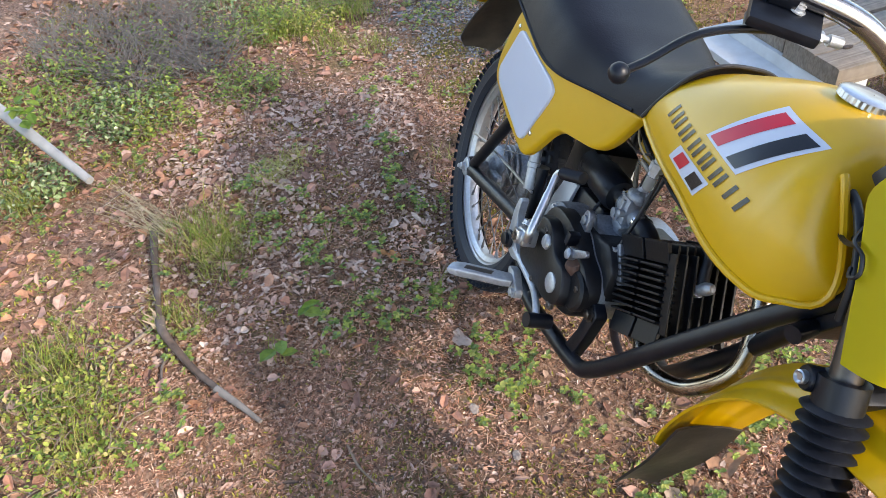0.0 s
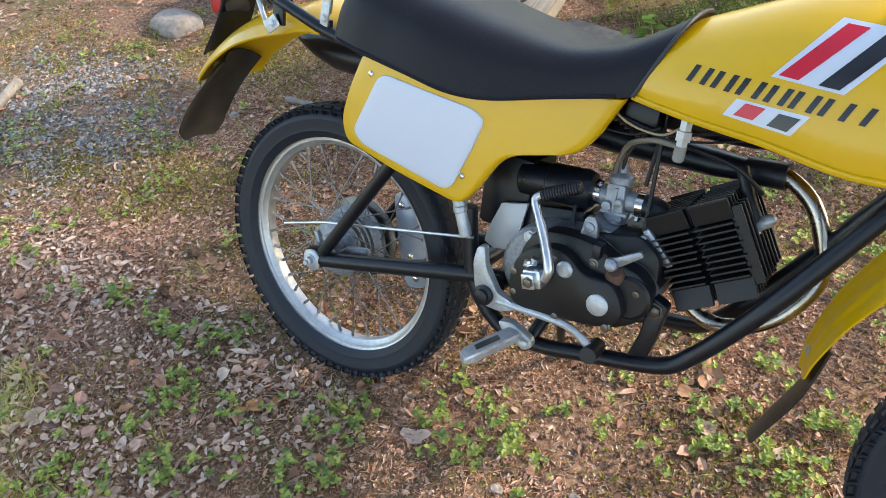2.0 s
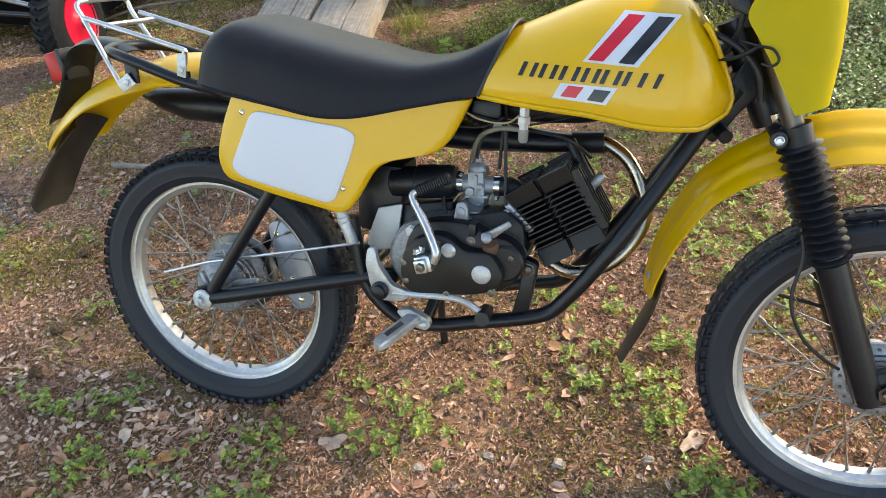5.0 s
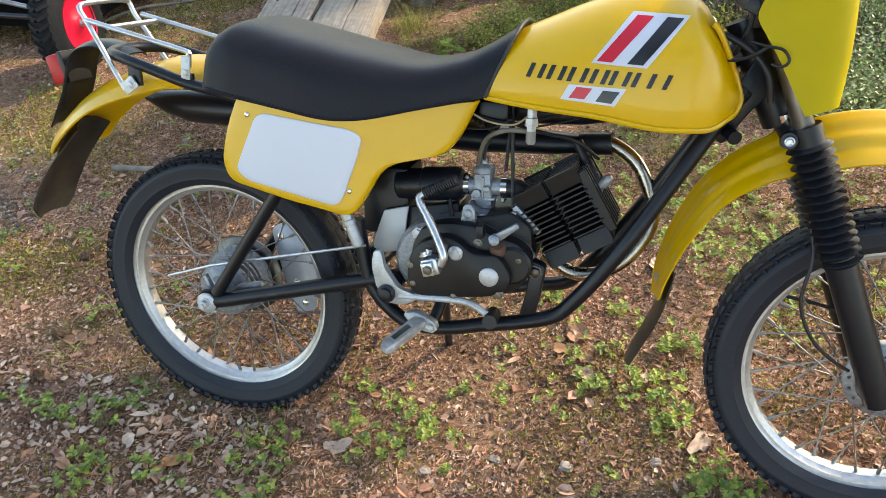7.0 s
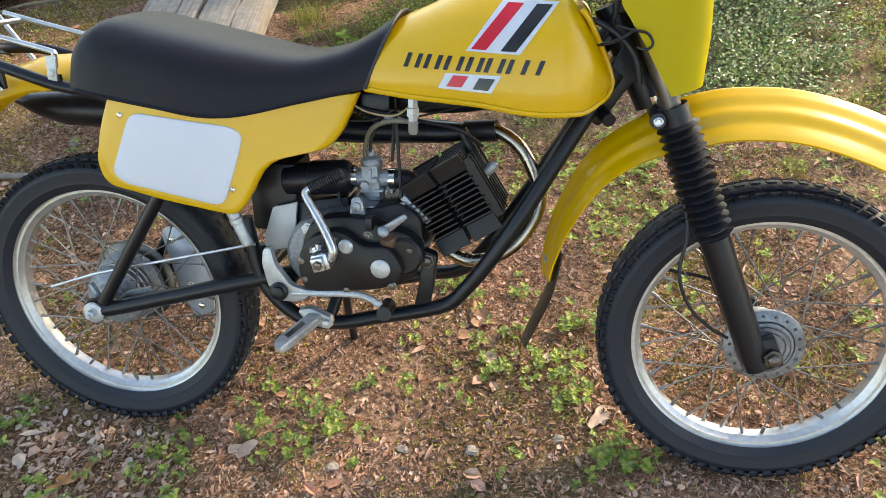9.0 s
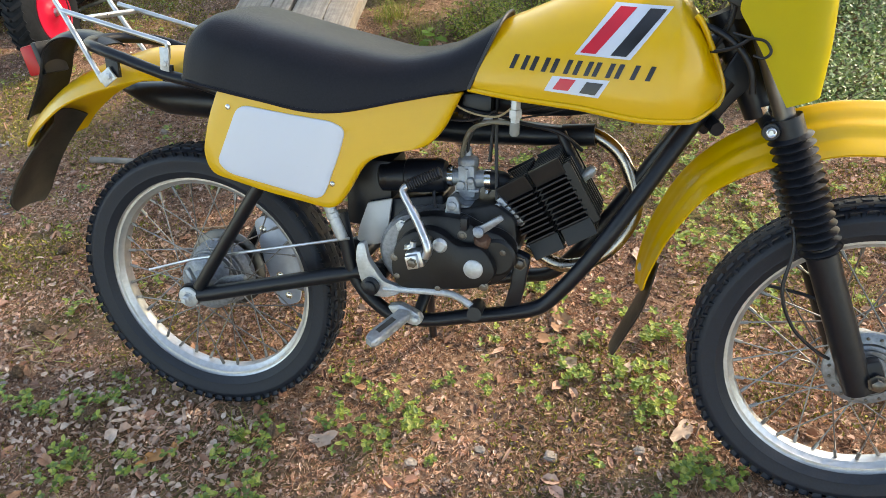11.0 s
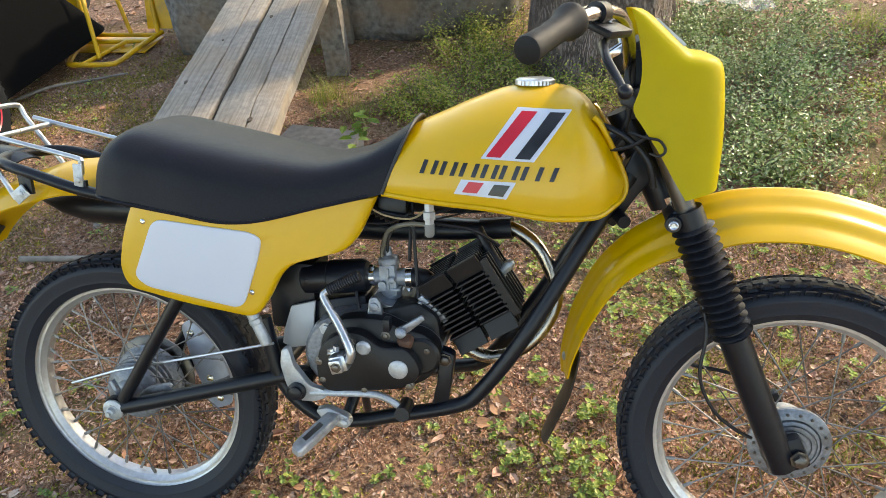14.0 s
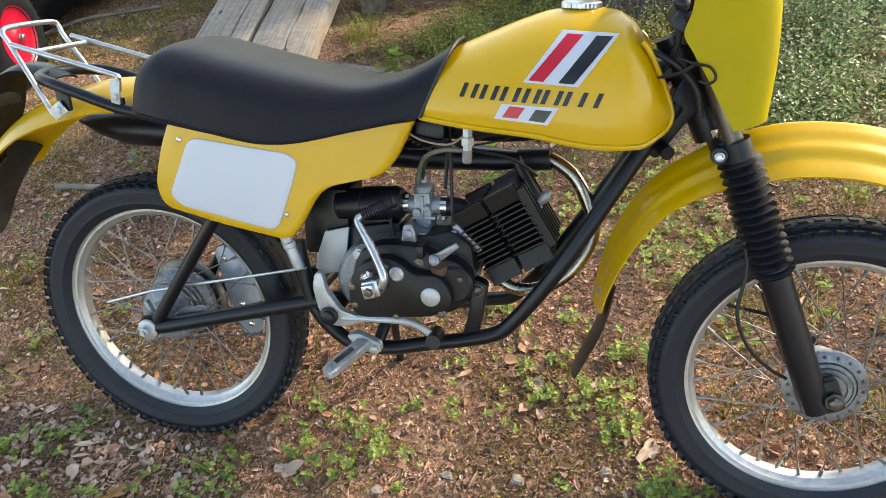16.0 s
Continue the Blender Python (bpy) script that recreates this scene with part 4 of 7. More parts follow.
part("air_hose", lathe(ridges, (0.505, -0.03, 0.418), (0.06, 0, -0.028), 18), GAITER, bike, "black corrugated air hose")
for k, pts in enumerate((((0.44, -0.05, 0.385), (0.5, -0.07, 0.388), (0.56, -0.075, 0.39), (0.6, -0.08, 0.41)), ((0.5, -0.06, 0.43), (0.55, -0.075, 0.405), (0.6, -0.08, 0.4), (0.625, -0.08, 0.415)), ((0.64, -0.08, 0.4), (0.68, -0.07, 0.408), (0.72, -0.06, 0.42)))):
    part("loose_wire", tube(pts, 0.0018, 6), WIRE if k == 1 else GAITER, bike)
part("coil", box((0.05, 0.04, 0.035), Matrix.Translation((0.565, -0.045, 0.415)), 0.006), FRAME, bike, "black ignition coil")
part("battery_tray", slab(rounded([(0.344, 0.146), (0.349, 0.172), (0.367, 0.221), (0.413, 0.233), (0.402, 0.146), (0.362, 0.138)], 0.003), -0.056, -0.05, 0.001), TRAY, bike, "pale bare metal tray plate")
part("air_box", box((0.09, 0.09, 0.13), Matrix.Translation((0.365, 0.0, 0.235)), 0.012), FRAME, bike, "black air box")

# kick starter, brake pedal, foot pegs
kick = part("kick_starter", tube([(0.505, -0.158, 0.172), (0.509, -0.16, 0.192), (0.487, -0.145, 0.23), (0.459, -0.128, 0.266), (0.456, -0.124, 0.276), (0.463, -0.122, 0.282)], lambda t: 0.0078 if t < 0.5 else 0.0066, 12), DULL, bike, "chrome kick starter lever folded up")
bm = box((0.03, 0.028, 0.03), Matrix.Translation((0.487, -0.15, 0.166)) @ Matrix.Rotation(radians(-15), 4, "Y"), 0.005)
add_tube(bm, [(0.48, -0.15, 0.185), (0.482, -0.15, 0.195)], 0.006, 6)
add_box(bm, (0.021, 0.012, 0.024), Matrix.Translation((0.485, -0.167, 0.165)) @ Matrix.Rotation(radians(-15), 4, "Y"), 0.003)
part("knuckle", bm, DULL, kick)
part("knuckle_bolt", bolt(bmesh.new(), (0.486, -0.172, 0.165), (0, -1, 0), 0.0065, 0.004), WORN, kick)
part("clamp_screw", bolt(bmesh.new(), (0.474, -0.155, 0.183), (-0.3, 0, 1), 0.0055, 0.007), DULL, kick)
a, b = Vector((0.463, -0.122, 0.282)), Vector((0.52, -0.115, 0.31))
long = (b - a).length
ridges = [(0.004, 0), (0.009, 0.001)] + [(0.0088 + 0.0018 * (k % 2), long * (k + 1) / 30) for k in range(28)] + [(0.009, long * 0.98), (0.004, long)]
part("rubber_grip", lathe(ridges, a, b - a, 14), GAITER, kick)
pedal = part("brake_pedal", slab(rounded([(0.373, 0.171), (0.387, 0.175), (0.391, 0.145), (0.421, 0.102), (0.45, 0.096), (0.45, 0.083), (0.429, 0.072), (0.398, 0.072), (0.377, 0.098), (0.368, 0.143)], 0.01), -0.132, -0.118, 0.004), ZINC, bike, "cast grey rear brake pedal")
part("pedal_arm", tube([(0.42, -0.127, 0.089), (0.52, -0.128, 0.095), (0.555, -0.129, 0.091), (0.588, -0.13, 0.072)], 0.0065, 10), ZINC, pedal)
bm = tube([(0.588, -0.105, 0.068), (0.59, -0.15, 0.072)], 0.013, 14)
part("pedal_pad", bm, GAITER, pedal)
bm = lathe([(0.017, 0), (0.017, 0.006), (0.012, 0.008), (0.012, 0.014), (0.006, 0.016)], (0.397, -0.131, 0.093), (0, -1, 0), 20)
part("pivot_bolt", bm, FRAME, pedal)


def foot_peg(side):
    bm = slab(rounded([(0.425, 0.055), (0.45, 0.062), (0.488, 0.045), (0.492, 0.03), (0.478, 0.022), (0.445, 0.03)], 0.008), side * 0.13, side * 0.115, 0.003)
    bolt(bm, (0.479, side * 0.128, 0.035), (0, side, 0), 0.008, 0.008)
    peg = part("foot_peg", bm, ZINC, bike, "folding zinc foot peg")
    d = Vector((-0.035, side * 0.13, -0.004))
    p = Vector((0.462, side * 0.128, 0.046))
    ring = rounded([(-0.017, -0.01), (0.017, -0.01), (0.017, 0.01), (-0.017, 0.01)], 0.005, 3)
    u = Vector((0.55, side * 0.45, 0)).normalized()
    v = d.normalized().cross(u)
    bm = loft([[p + d * t + u * q.x * s + v * q.y * s for q in ring] for t, s in ((0, 0.75), (0.1, 0.9), (0.72, 0.92), (0.82, 0.82), (0.88, 0.55))])
    part("peg_tread", bm, ZINC, peg)
    # dark steel block stands in for the shaded hole through the peg
    part("peg_hole_shade", loft([[p + d * t + u * q.x * 0.42 + v * (q.y * 0.3 + (0.0066 if v.z > 0 else -0.0066)) for q in ring] for t in (0.3, 0.68)]), WORN, peg)


foot_peg(-1)
foot_peg(1)
part("side_stand", tube([(0.44, 0.1, 0.03), (0.43, 0.16, -0.1), (0.415, 0.24, -0.205)], 0.009, 10), FRAME, bike, "black side stand propping the moped")
part("cross_stay", tube([(0.47, -0.085, 0.02), (0.49, -0.04, 0.09)], 0.011, 10), FRAME, bike)

# ---- front fork, lamp shell, handlebar ----
TOP, FOOT = Vector((0.944, 0, 0.64)), Vector((1.224, 0, -0.01))
FORK = (FOOT - TOP).normalized()


def on_fork(z, y=0.0):
    p = TOP + FORK * ((z - TOP.z) / FORK.z)
    p.y = y
    return p


for s in (-1, 1):
    y = s * 0.078
    fork = part("fork_tube", tube([on_fork(0.61, y), on_fork(0.38, y)], 0.0155, 16, smooth=False), WORN, bike, "worn steel fork tube")
    leg = tube([on_fork(0.235, y), on_fork(0.2, y), on_fork(0.07, y), on_fork(-0.012, y)], lambda t: 0.0245 if t < 0.75 else 0.0225, 16, smooth=False)
    add_box(leg, (0.055, 0.024, 0.06), Matrix.Translation((1.232, y * 0.97, 0.014)) @ Matrix.Rotation(radians(-25), 4, "Y"), 0.009)
    part("fork_leg", leg, FRAME, bike, "black lower fork leg")
    bm = bmesh.new()
    prof = []
    a, b = on_fork(0.405, y), on_fork(0.222, y)
    long = (b - a).length
    count = 15
    for k in range(count):
        prof += [(0.0275 + 0.0058 * math.cos(2 * math.pi * (j / 6 - 0.5)), long * (k + j / 6) / count) for j in range(6)]
    prof.append((0.027, long))
    add_lathe(bm, prof, a, b - a, 24)
    part("fork_gaiter", bm, GAITER, bike, "black rubber bellows on the fork")
for z, r in ((0.6, 0.0158), (0.415, 0.0245)):
    bm = bmesh.new()
    for s in (-1, 1):
        c = on_fork(z, s * 0.078)
        add_tube(bm, [c - FORK * 0.016, c + FORK * 0.016], r, 16, smooth=False)
    add_box(bm, (0.04, 0.17, 0.026), Matrix.Translation(on_fork(z) + Vector((-0.012, 0, -0.006))) @ Matrix.Rotation(radians(25), 4, "Y"), 0.005)
    clamp = part("fork_clamp", bm, FRAME, bike, "black fork clamp")
for s in (-1, 1):
    at = on_fork(0.41, s * 0.1) + Vector((-0.028, 0, 0))
    part("clamp_bolt", lathe([(0.0075, 0), (0.0075, 0.007), (0.006, 0.008), (0.0035, 0.006)], at, (0, s, 0), 14), DULL, clamp)
    part("clamp_boss", lathe([(0.012, 0), (0.0135, 0.003), (0.0135, 0.04)], at, (0.2, -s, 0), 16), FRAME, clamp)
bm = bmesh.new()
bolt(bm, (1.245, -0.092, 0.014), (0, -1, 0), 0.011, 0.012)
part("front_axle_nut", bm, WORN, bike)
part("front_brake_cable", tube([(1.055, -0.06, 0.33), (1.08, -0.09, 0.24), (1.075, -0.1, 0.16), (1.1, -0.1, 0.1), (1.14, -0.09, 0.06), (1.17, -0.08, 0.04)], 0.003, 8), GAITER, bike)
part("speedometer_cable", tube([(1.02, 0.06, 0.12), (1.08, 0.06, 0.10), (1.16, 0.06, 0.085), (1.22, 0.05, 0.06)], 0.0035, 8), GAITER, bike)

# yellow lamp shell: a hollow moulding, open to the rear
SHELL_FRONT = [(0.942, 0.7255), (0.962, 0.719), (1.02, 0.669), (1.034, 0.661), (1.058, 0.657), (1.074, 0.643), (1.08, 0.6), (1.083, 0.54), (1.082, 0.50), (1.08, 0.462)]
SHELL_REAR = [(0.936, 0.724), (0.946, 0.695), (0.955, 0.645), (0.953, 0.61), (0.946, 0.582), (0.962, 0.556), (0.985, 0.522), (1.01, 0.48), (1.031, 0.446)]


def along(points, n):
    pts = spline([(x, 0, z) for x, z in points], 6)
    far = np.r_[0, np.cumsum([(b - a).length for a, b in zip(pts, pts[1:])])]
    return [Vector((float(np.interp(d, far, [p.x for p in pts])), 0, float(np.interp(d, far, [p.z for p in pts])))) for d in np.linspace(0, far[-1], n)]


def build_shell():
    w, n, m = 0.094, 36, 29
    front, rear = along(SHELL_FRONT, n), along(SHELL_REAR, n)
    rings = []
    for f, r in zip(front, rear):
        row = []
        for k in range(m):
            a = math.pi * k / (m - 1)
            y = -w * math.copysign(abs(math.cos(a)) ** 0.28, math.cos(a))
            q = r.lerp(f, abs(math.sin(a)) ** 0.62)
            row.append(Vector((q.x, y, q.z)))
        inner = []
        for k, p in enumerate(row):
            d = (row[min(k + 1, m - 1)] - row[max(k - 1, 0)]).normalized()
            inner.append(p + Vector((-abs(d.y) * 0.003, -0.003 * math.copysign(1, p.y) * (1 - abs(d.y)), 0)))
        rings.append(row + inner[::-1])
    shell = part("lamp_shell", loft(rings), LEMON, bike, "lemon yellow plastic headlamp shell")
    a, b = Vector((0.974, 0, 0.709)), Vector((1.016, 0, 0.6725))
    up = Vector((0.66, 0, 0.75)) * 0.0015
    bm = loft([[a + up * k + Vector((0, u, 0)) for u in (-0.07, 0.07)] + [b + up * k + Vector((0, u, 0)) for u in (0.07, -0.07)] for k in (-2, 1.2)])
    part("white_plate", bm, WHITE, shell, "white number patch")


build_shell()
part("lamp_bracket", slab(rounded([(0.93, 0.60), (0.935, 0.66), (0.96, 0.668), (0.985, 0.62), (0.975, 0.57), (0.945, 0.56)], 0.01), -0.05, -0.046, 0.001), FRAME, bike, "black headlamp bracket plate")
bars = part("handlebar", tube([(0.937, -0.03, 0.64), (0.937, -0.08, 0.655), (0.93, -0.13, 0.69), (0.915, -0.18, 0.716), (0.89, -0.24, 0.722), (0.854, -0.315, 0.712), (0.816, -0.40, 0.69)], 0.0098, 12), BARCHROME, bike, "handlebar half with throttle grip")
a, b = Vector((0.812, -0.412, 0.687)), Vector((0.858, -0.305, 0.716))
d = b - a
part("grip", lathe([(0.011, 0), (0.0158, 0.002), (0.0168, 0.006), (0.0155, 0.02), (0.0148, d.length * 0.4), (0.0155, d.length * 0.7), (0.018, d.length * 0.78), (0.0205, d.length * 0.84), (0.018, d.length * 0.86), (0.0212, d.length * 0.92), (0.0212, d.length * 0.97), (0.016, d.length + 0.006)], a, d, 24), GRIP, bars, "black rubber throttle grip")
part("handlebar", tube([(0.937, 0.03, 0.64), (0.937, 0.08, 0.655), (0.93, 0.13, 0.69), (0.915, 0.18, 0.716), (0.89, 0.24, 0.722), (0.854, 0.315, 0.712), (0.816, 0.40, 0.69)], 0.0098, 12), BARCHROME, bike, "handlebar half")
bm = box((0.05, 0.06, 0.011), Matrix.Translation((0.897, -0.238, 0.705)) @ Matrix.Rotation(radians(-28), 4, "Z") @ Matrix.Rotation(radians(22), 4, "Y"), 0.004)
perch = part("lever_perch", bm, FRAME, bars)
part("perch_clamp", tube([(0.884, -0.252, 0.7215), (0.893, -0.232, 0.7215)], 0.0145, 16, smooth=False), FRAME, perch)
part("pivot_screw", bolt(bmesh.new(), (0.9, -0.232, 0.711), (0.3, 0, 1), 0.005, 0.004, 12), ZINC, perch)
bm = bmesh.new()
way = spline([(0.905, -0.225, 0.696), (0.894, -0.262, 0.687), (0.896, -0.295, 0.679), (0.9, -0.318, 0.669), (0.911, -0.347, 0.652), (0.917, -0.367, 0.642)], 6)
ring = [(math.cos(a), math.sin(a)) for a in (2 * math.pi * k / 10 for k in range(10))]
add_loft(bm, [[p + Vector((0.8, 0.35, 0.5)) * (0.0068 - 0.002 * i / len(way)) * u + Vector((-0.5, 0, 0.85)) * 0.0038 * v for u, v in ring] for i, p in enumerate(way)])
bmesh.ops.create_uvsphere(bm, u_segments=16, v_segments=10, radius=0.0088, matrix=Matrix.Translation((0.919, -0.372, 0.64)))
part("brake_lever", bm, FRAME, bars, "black brake lever with ball end")
bm = tube([(0.909, -0.215, 0.697), (0.914, -0.188, 0.697)], 0.003, 10)
add_lathe(bm, [(0.0055, 0), (0.0055, 0.008)], (0.909, -0.213, 0.697), (0.2, 1, 0), 6)
add_lathe(bm, [(0.005, 0), (0.005, 0.012)], (0.912, -0.199, 0.697), (0.2, 1, 0), 12)
part("cable_adjuster", bm, ZINC, bars, "zinc cable adjuster")
bm = lathe([(0.02, 0), (0.028, 0.004), (0.031, 0.03), (0.033, 0.032), (0.033, 0.038), (0.029, 0.04), (0.027, 0.036)], (0.945, -0.005, 0.635), (-0.55, 0, 0.83), 28)
gauge = part("speedometer", bm, FRAME, bike, "small round speedometer with chrome ring")
part("bezel", lathe([(0.0335, 0.031), (0.0345, 0.035), (0.0335, 0.04), (0.03, 0.042), (0.029, 0.039)], (0.945, -0.005, 0.635), (-0.55, 0, 0.83), 28), CHROME, gauge)
for k in range(4):
    part("control_cable", tube([(0.9 + 0.004 * k, -0.235 + 0.012 * k, 0.722), (0.925 + 0.003 * k, -0.17 + 0.012 * k, 0.712 - 0.004 * k), (0.94, -0.095 + 0.008 * k, 0.675 - 0.012 * k), (0.945, -0.06 + 0.01 * k, 0.6), (0.93, -0.045 + 0.008 * k, 0.53), (0.86, -0.03, 0.45)], 0.0033, 8), GAITER, bike)
part("wire_loop", tube([(0.945, -0.07, 0.545), (0.967, -0.098, 0.542), (0.985, -0.101, 0.539), (0.9945, -0.102, 0.528), (0.994, -0.102, 0.52), (0.986, -0.1, 0.515), (0.975, -0.09, 0.517)], 0.0021, 8), GAITER, bike)
part("control_cable", tube([(0.885, -0.05, 0.553), (0.915, -0.06, 0.55), (0.95, -0.07, 0.53), (0.975, -0.075, 0.5), (0.985, -0.07, 0.46)], 0.005, 10), GAITER, bike)
part("control_cable", tube([(0.90, -0.05, 0.515), (0.93, -0.065, 0.518), (0.955, -0.08, 0.53), (0.975, -0.09, 0.548)], 0.0028, 8), GAITER, bike)
part("head_ring", tube([on_fork(0.437) + Vector((-0.012, 0, 0)), on_fork(0.425) + Vector((-0.012, 0, 0))], 0.03, 20, smooth=False), CHROME, bike, "chrome ring under the steering head")


# ---- things round the motorcycle ----
WOOD = material("weathered_wood", (0.24, 0.21, 0.18), 0.8, bump=0.5, scale=30, spread=0.3, dirt=(0.13, 0.12, 0.11), dirt_amount=0.7, dirt_scale=5)
STONE = material("grey_rock", (0.15, 0.145, 0.135), 0.85, bump=1.0, scale=42, spread=0.55, dirt=(0.25, 0.16, 0.09), dirt_amount=0.7, dirt_scale=4)
PEBBLE = material("pale_stone", (0.27, 0.23, 0.2), 0.8, bump=0.5, scale=60, spread=0.25)
def bark_material():
    m = material("pine_bark", (0.2, 0.155, 0.13), 0.9, spread=0.45, scale=40, dirt=(0.33, 0.27, 0.25), dirt_amount=0.7, dirt_scale=9)
    n, l = m.node_tree.nodes, m.node_tree.links
    b = n["Principled BSDF"]
    tc, mp = n.new("ShaderNodeTexCoord"), n.new("ShaderNodeMapping")
    mp.inputs["Scale"].default_value = (1, 1, 0.22)
    l.new(tc.outputs["Object"], mp.inputs["Vector"])
    v, w = n.new("ShaderNodeTexVoronoi"), n.new("ShaderNodeTexNoise")
    v.feature, v.inputs["Scale"].default_value = "DISTANCE_TO_EDGE", 34
    w.inputs["Scale"].default_value, w.inputs["Detail"].default_value = 30, 8
    l.new(mp.outputs["Vector"], w.inputs["Vector"])
    mix = n.new("ShaderNodeMixRGB")
    mix.inputs["Fac"].default_value = 0.2
    l.new(mp.outputs["Vector"], mix.inputs["Color1"])
    l.new(w.outputs["Color"], mix.inputs["Color2"])
    l.new(mix.outputs["Color"], v.inputs["Vector"])
    r = n.new("ShaderNodeValToRGB")
    r.color_ramp.elements[0].color, r.color_ramp.elements[1].position = (0.3, 0.25, 0.22, 1), 0.16
    l.new(v.outputs["Distance"], r.inputs["Fac"])
    old = b.inputs["Base Color"].links[0].from_socket
    mul = n.new("ShaderNodeMixRGB")
    mul.blend_type, mul.inputs["Fac"].default_value = "MULTIPLY", 0.55
    l.new(old, mul.inputs["Color1"])
    l.new(r.outputs["Color"], mul.inputs["Color2"])
    l.new(mul.outputs["Color"], b.inputs["Base Color"])
    bp = n.new("ShaderNodeBump")
    bp.inputs["Strength"].default_value, bp.inputs["Distance"].default_value = 0.9, 0.018
    l.new(r.outputs["Color"], bp.inputs["Height"])
    l.new(bp.outputs["Normal"], b.inputs["Normal"])
    return m


BARK = bark_material()
TWIG = material("dry_twig", (0.24, 0.18, 0.13), 0.85, bump=0.4, scale=70, spread=0.35)
TUB = material("black_plastic", (0.0028, 0.0028, 0.003), 0.9, spec=0.04, bump=0.1, scale=40, spread=0.3)
OLDTYRE = material("old_tyre", (0.013, 0.0145, 0.017), 0.8, spec=0.15, bump=0.1, scale=90, spread=0.3)
TRUCK = material("yellow_enamel", (0.72, 0.4, 0.006), 0.4, spread=0.08, scale=20, dirt=(0.3, 0.18, 0.05), dirt_amount=0.6, dirt_scale=9)
BAG = see_through(material("clear_plastic", (0.42, 0.46, 0.48), 0.3, spec=0.4, spread=0.08, scale=20), 0.78)
CONE = material("pine_cone", (0.14, 0.085, 0.05), 0.8, spread=0.35, scale=120, island=0.4)
DEAD = palette("dead_leaf", [(0.26, 0.145, 0.1), (0.37, 0.22, 0.165), (0.42, 0.275, 0.22), (0.16, 0.092, 0.066), (0.31, 0.17, 0.11), (0.44, 0.31, 0.255), (0.21, 0.125, 0.09), (0.38, 0.22, 0.15), (0.1, 0.064, 0.047), (0.34, 0.22, 0.16)], 0.65, gain=(1.2, 1.24, 1.22), broad=0.34)
PINKLEAF = palette("pinkish_leaf", [(0.36, 0.185, 0.125), (0.44, 0.26, 0.2), (0.27, 0.14, 0.095), (0.48, 0.31, 0.24), (0.2, 0.11, 0.08), (0.4, 0.21, 0.125)], 0.65)
NEEDLE = palette("dry_needle", [(0.32, 0.15, 0.09), (0.44, 0.25, 0.17), (0.22, 0.1, 0.066), (0.5, 0.35, 0.26), (0.38, 0.19, 0.11)], 0.65, gain=(1.2, 1.24, 1.22), broad=0.34)
# pale litter colours, also used to lift the brightness of shaded ground
PALEFILL = palette("pale_fill_litter", [(0.46, 0.33, 0.26), (0.52, 0.39, 0.31), (0.4, 0.27, 0.2), (0.48, 0.34, 0.26), (0.36, 0.24, 0.18), (0.56, 0.44, 0.36)], 0.65)
CRUMB = palette("litter_crumb", [(0.14, 0.078, 0.058), (0.31, 0.16, 0.11), (0.4, 0.25, 0.185), (0.47, 0.35, 0.27), (0.22, 0.125, 0.085), (0.09, 0.058, 0.043), (0.35, 0.195, 0.13)], 0.65, gain=(1.2, 1.24, 1.22), broad=0.34)
GREEN = palette("green_leaf", [(0.29, 0.38, 0.08), (0.22, 0.31, 0.08), (0.38, 0.45, 0.1), (0.16, 0.24, 0.07), (0.42, 0.45, 0.13), (0.21, 0.3, 0.11)], 0.5, spec=0.4, trans=0.4)
SHRUB = palette("shrub_leaf", [(0.15, 0.23, 0.07), (0.22, 0.31, 0.1), (0.07, 0.12, 0.04), (0.32, 0.39, 0.16), (0.44, 0.48, 0.27), (0.27, 0.34, 0.12)], 0.32, spec=0.7, trans=0.25)
MEADOW = palette("meadow_leaf", [(0.32, 0.38, 0.07), (0.44, 0.45, 0.11), (0.2, 0.28, 0.06), (0.5, 0.42, 0.17), (0.14, 0.21, 0.05), (0.38, 0.42, 0.08)], 0.45, trans=0.35)
BROADLEAF = palette("sapling_leaf", [(0.16, 0.26, 0.03), (0.12, 0.2, 0.03), (0.2, 0.28, 0.05)], 0.45, trans=0.35)
GRASS = palette("grass_blade", [(0.2, 0.27, 0.045), (0.28, 0.31, 0.06), (0.4, 0.36, 0.13), (0.14, 0.2, 0.035), (0.34, 0.36, 0.07)], 0.5, trans=0.35)
# lighter, yellower copy of the grass colours, with sunlight put into them
SUNLITGRASS = palette("sunlit_grass", [(0.42, 0.42, 0.1), (0.5, 0.45, 0.16), (0.34, 0.38, 0.08), (0.55, 0.48, 0.24)], 0.5, trans=0.35)
STRAW = palette("dry_grass", [(0.42, 0.34, 0.2), (0.5, 0.42, 0.27), (0.36, 0.29, 0.17)], 0.6, trans=0.2)
MOSS = palette("moss_tuft", [(0.19, 0.18, 0.03), (0.29, 0.26, 0.045), (0.13, 0.135, 0.03), (0.37, 0.32, 0.07)], 0.8)
CROWN = palette("crown_leaf", [(0.04, 0.08, 0.02), (0.06, 0.11, 0.025), (0.05, 0.085, 0.02)], 0.5, trans=0.3)
ORANGE = material("fresh_fallen_leaf", (0.42, 0.2, 0.07), 0.6, spread=0.25, scale=60)
rng = np.random.default_rng(7)


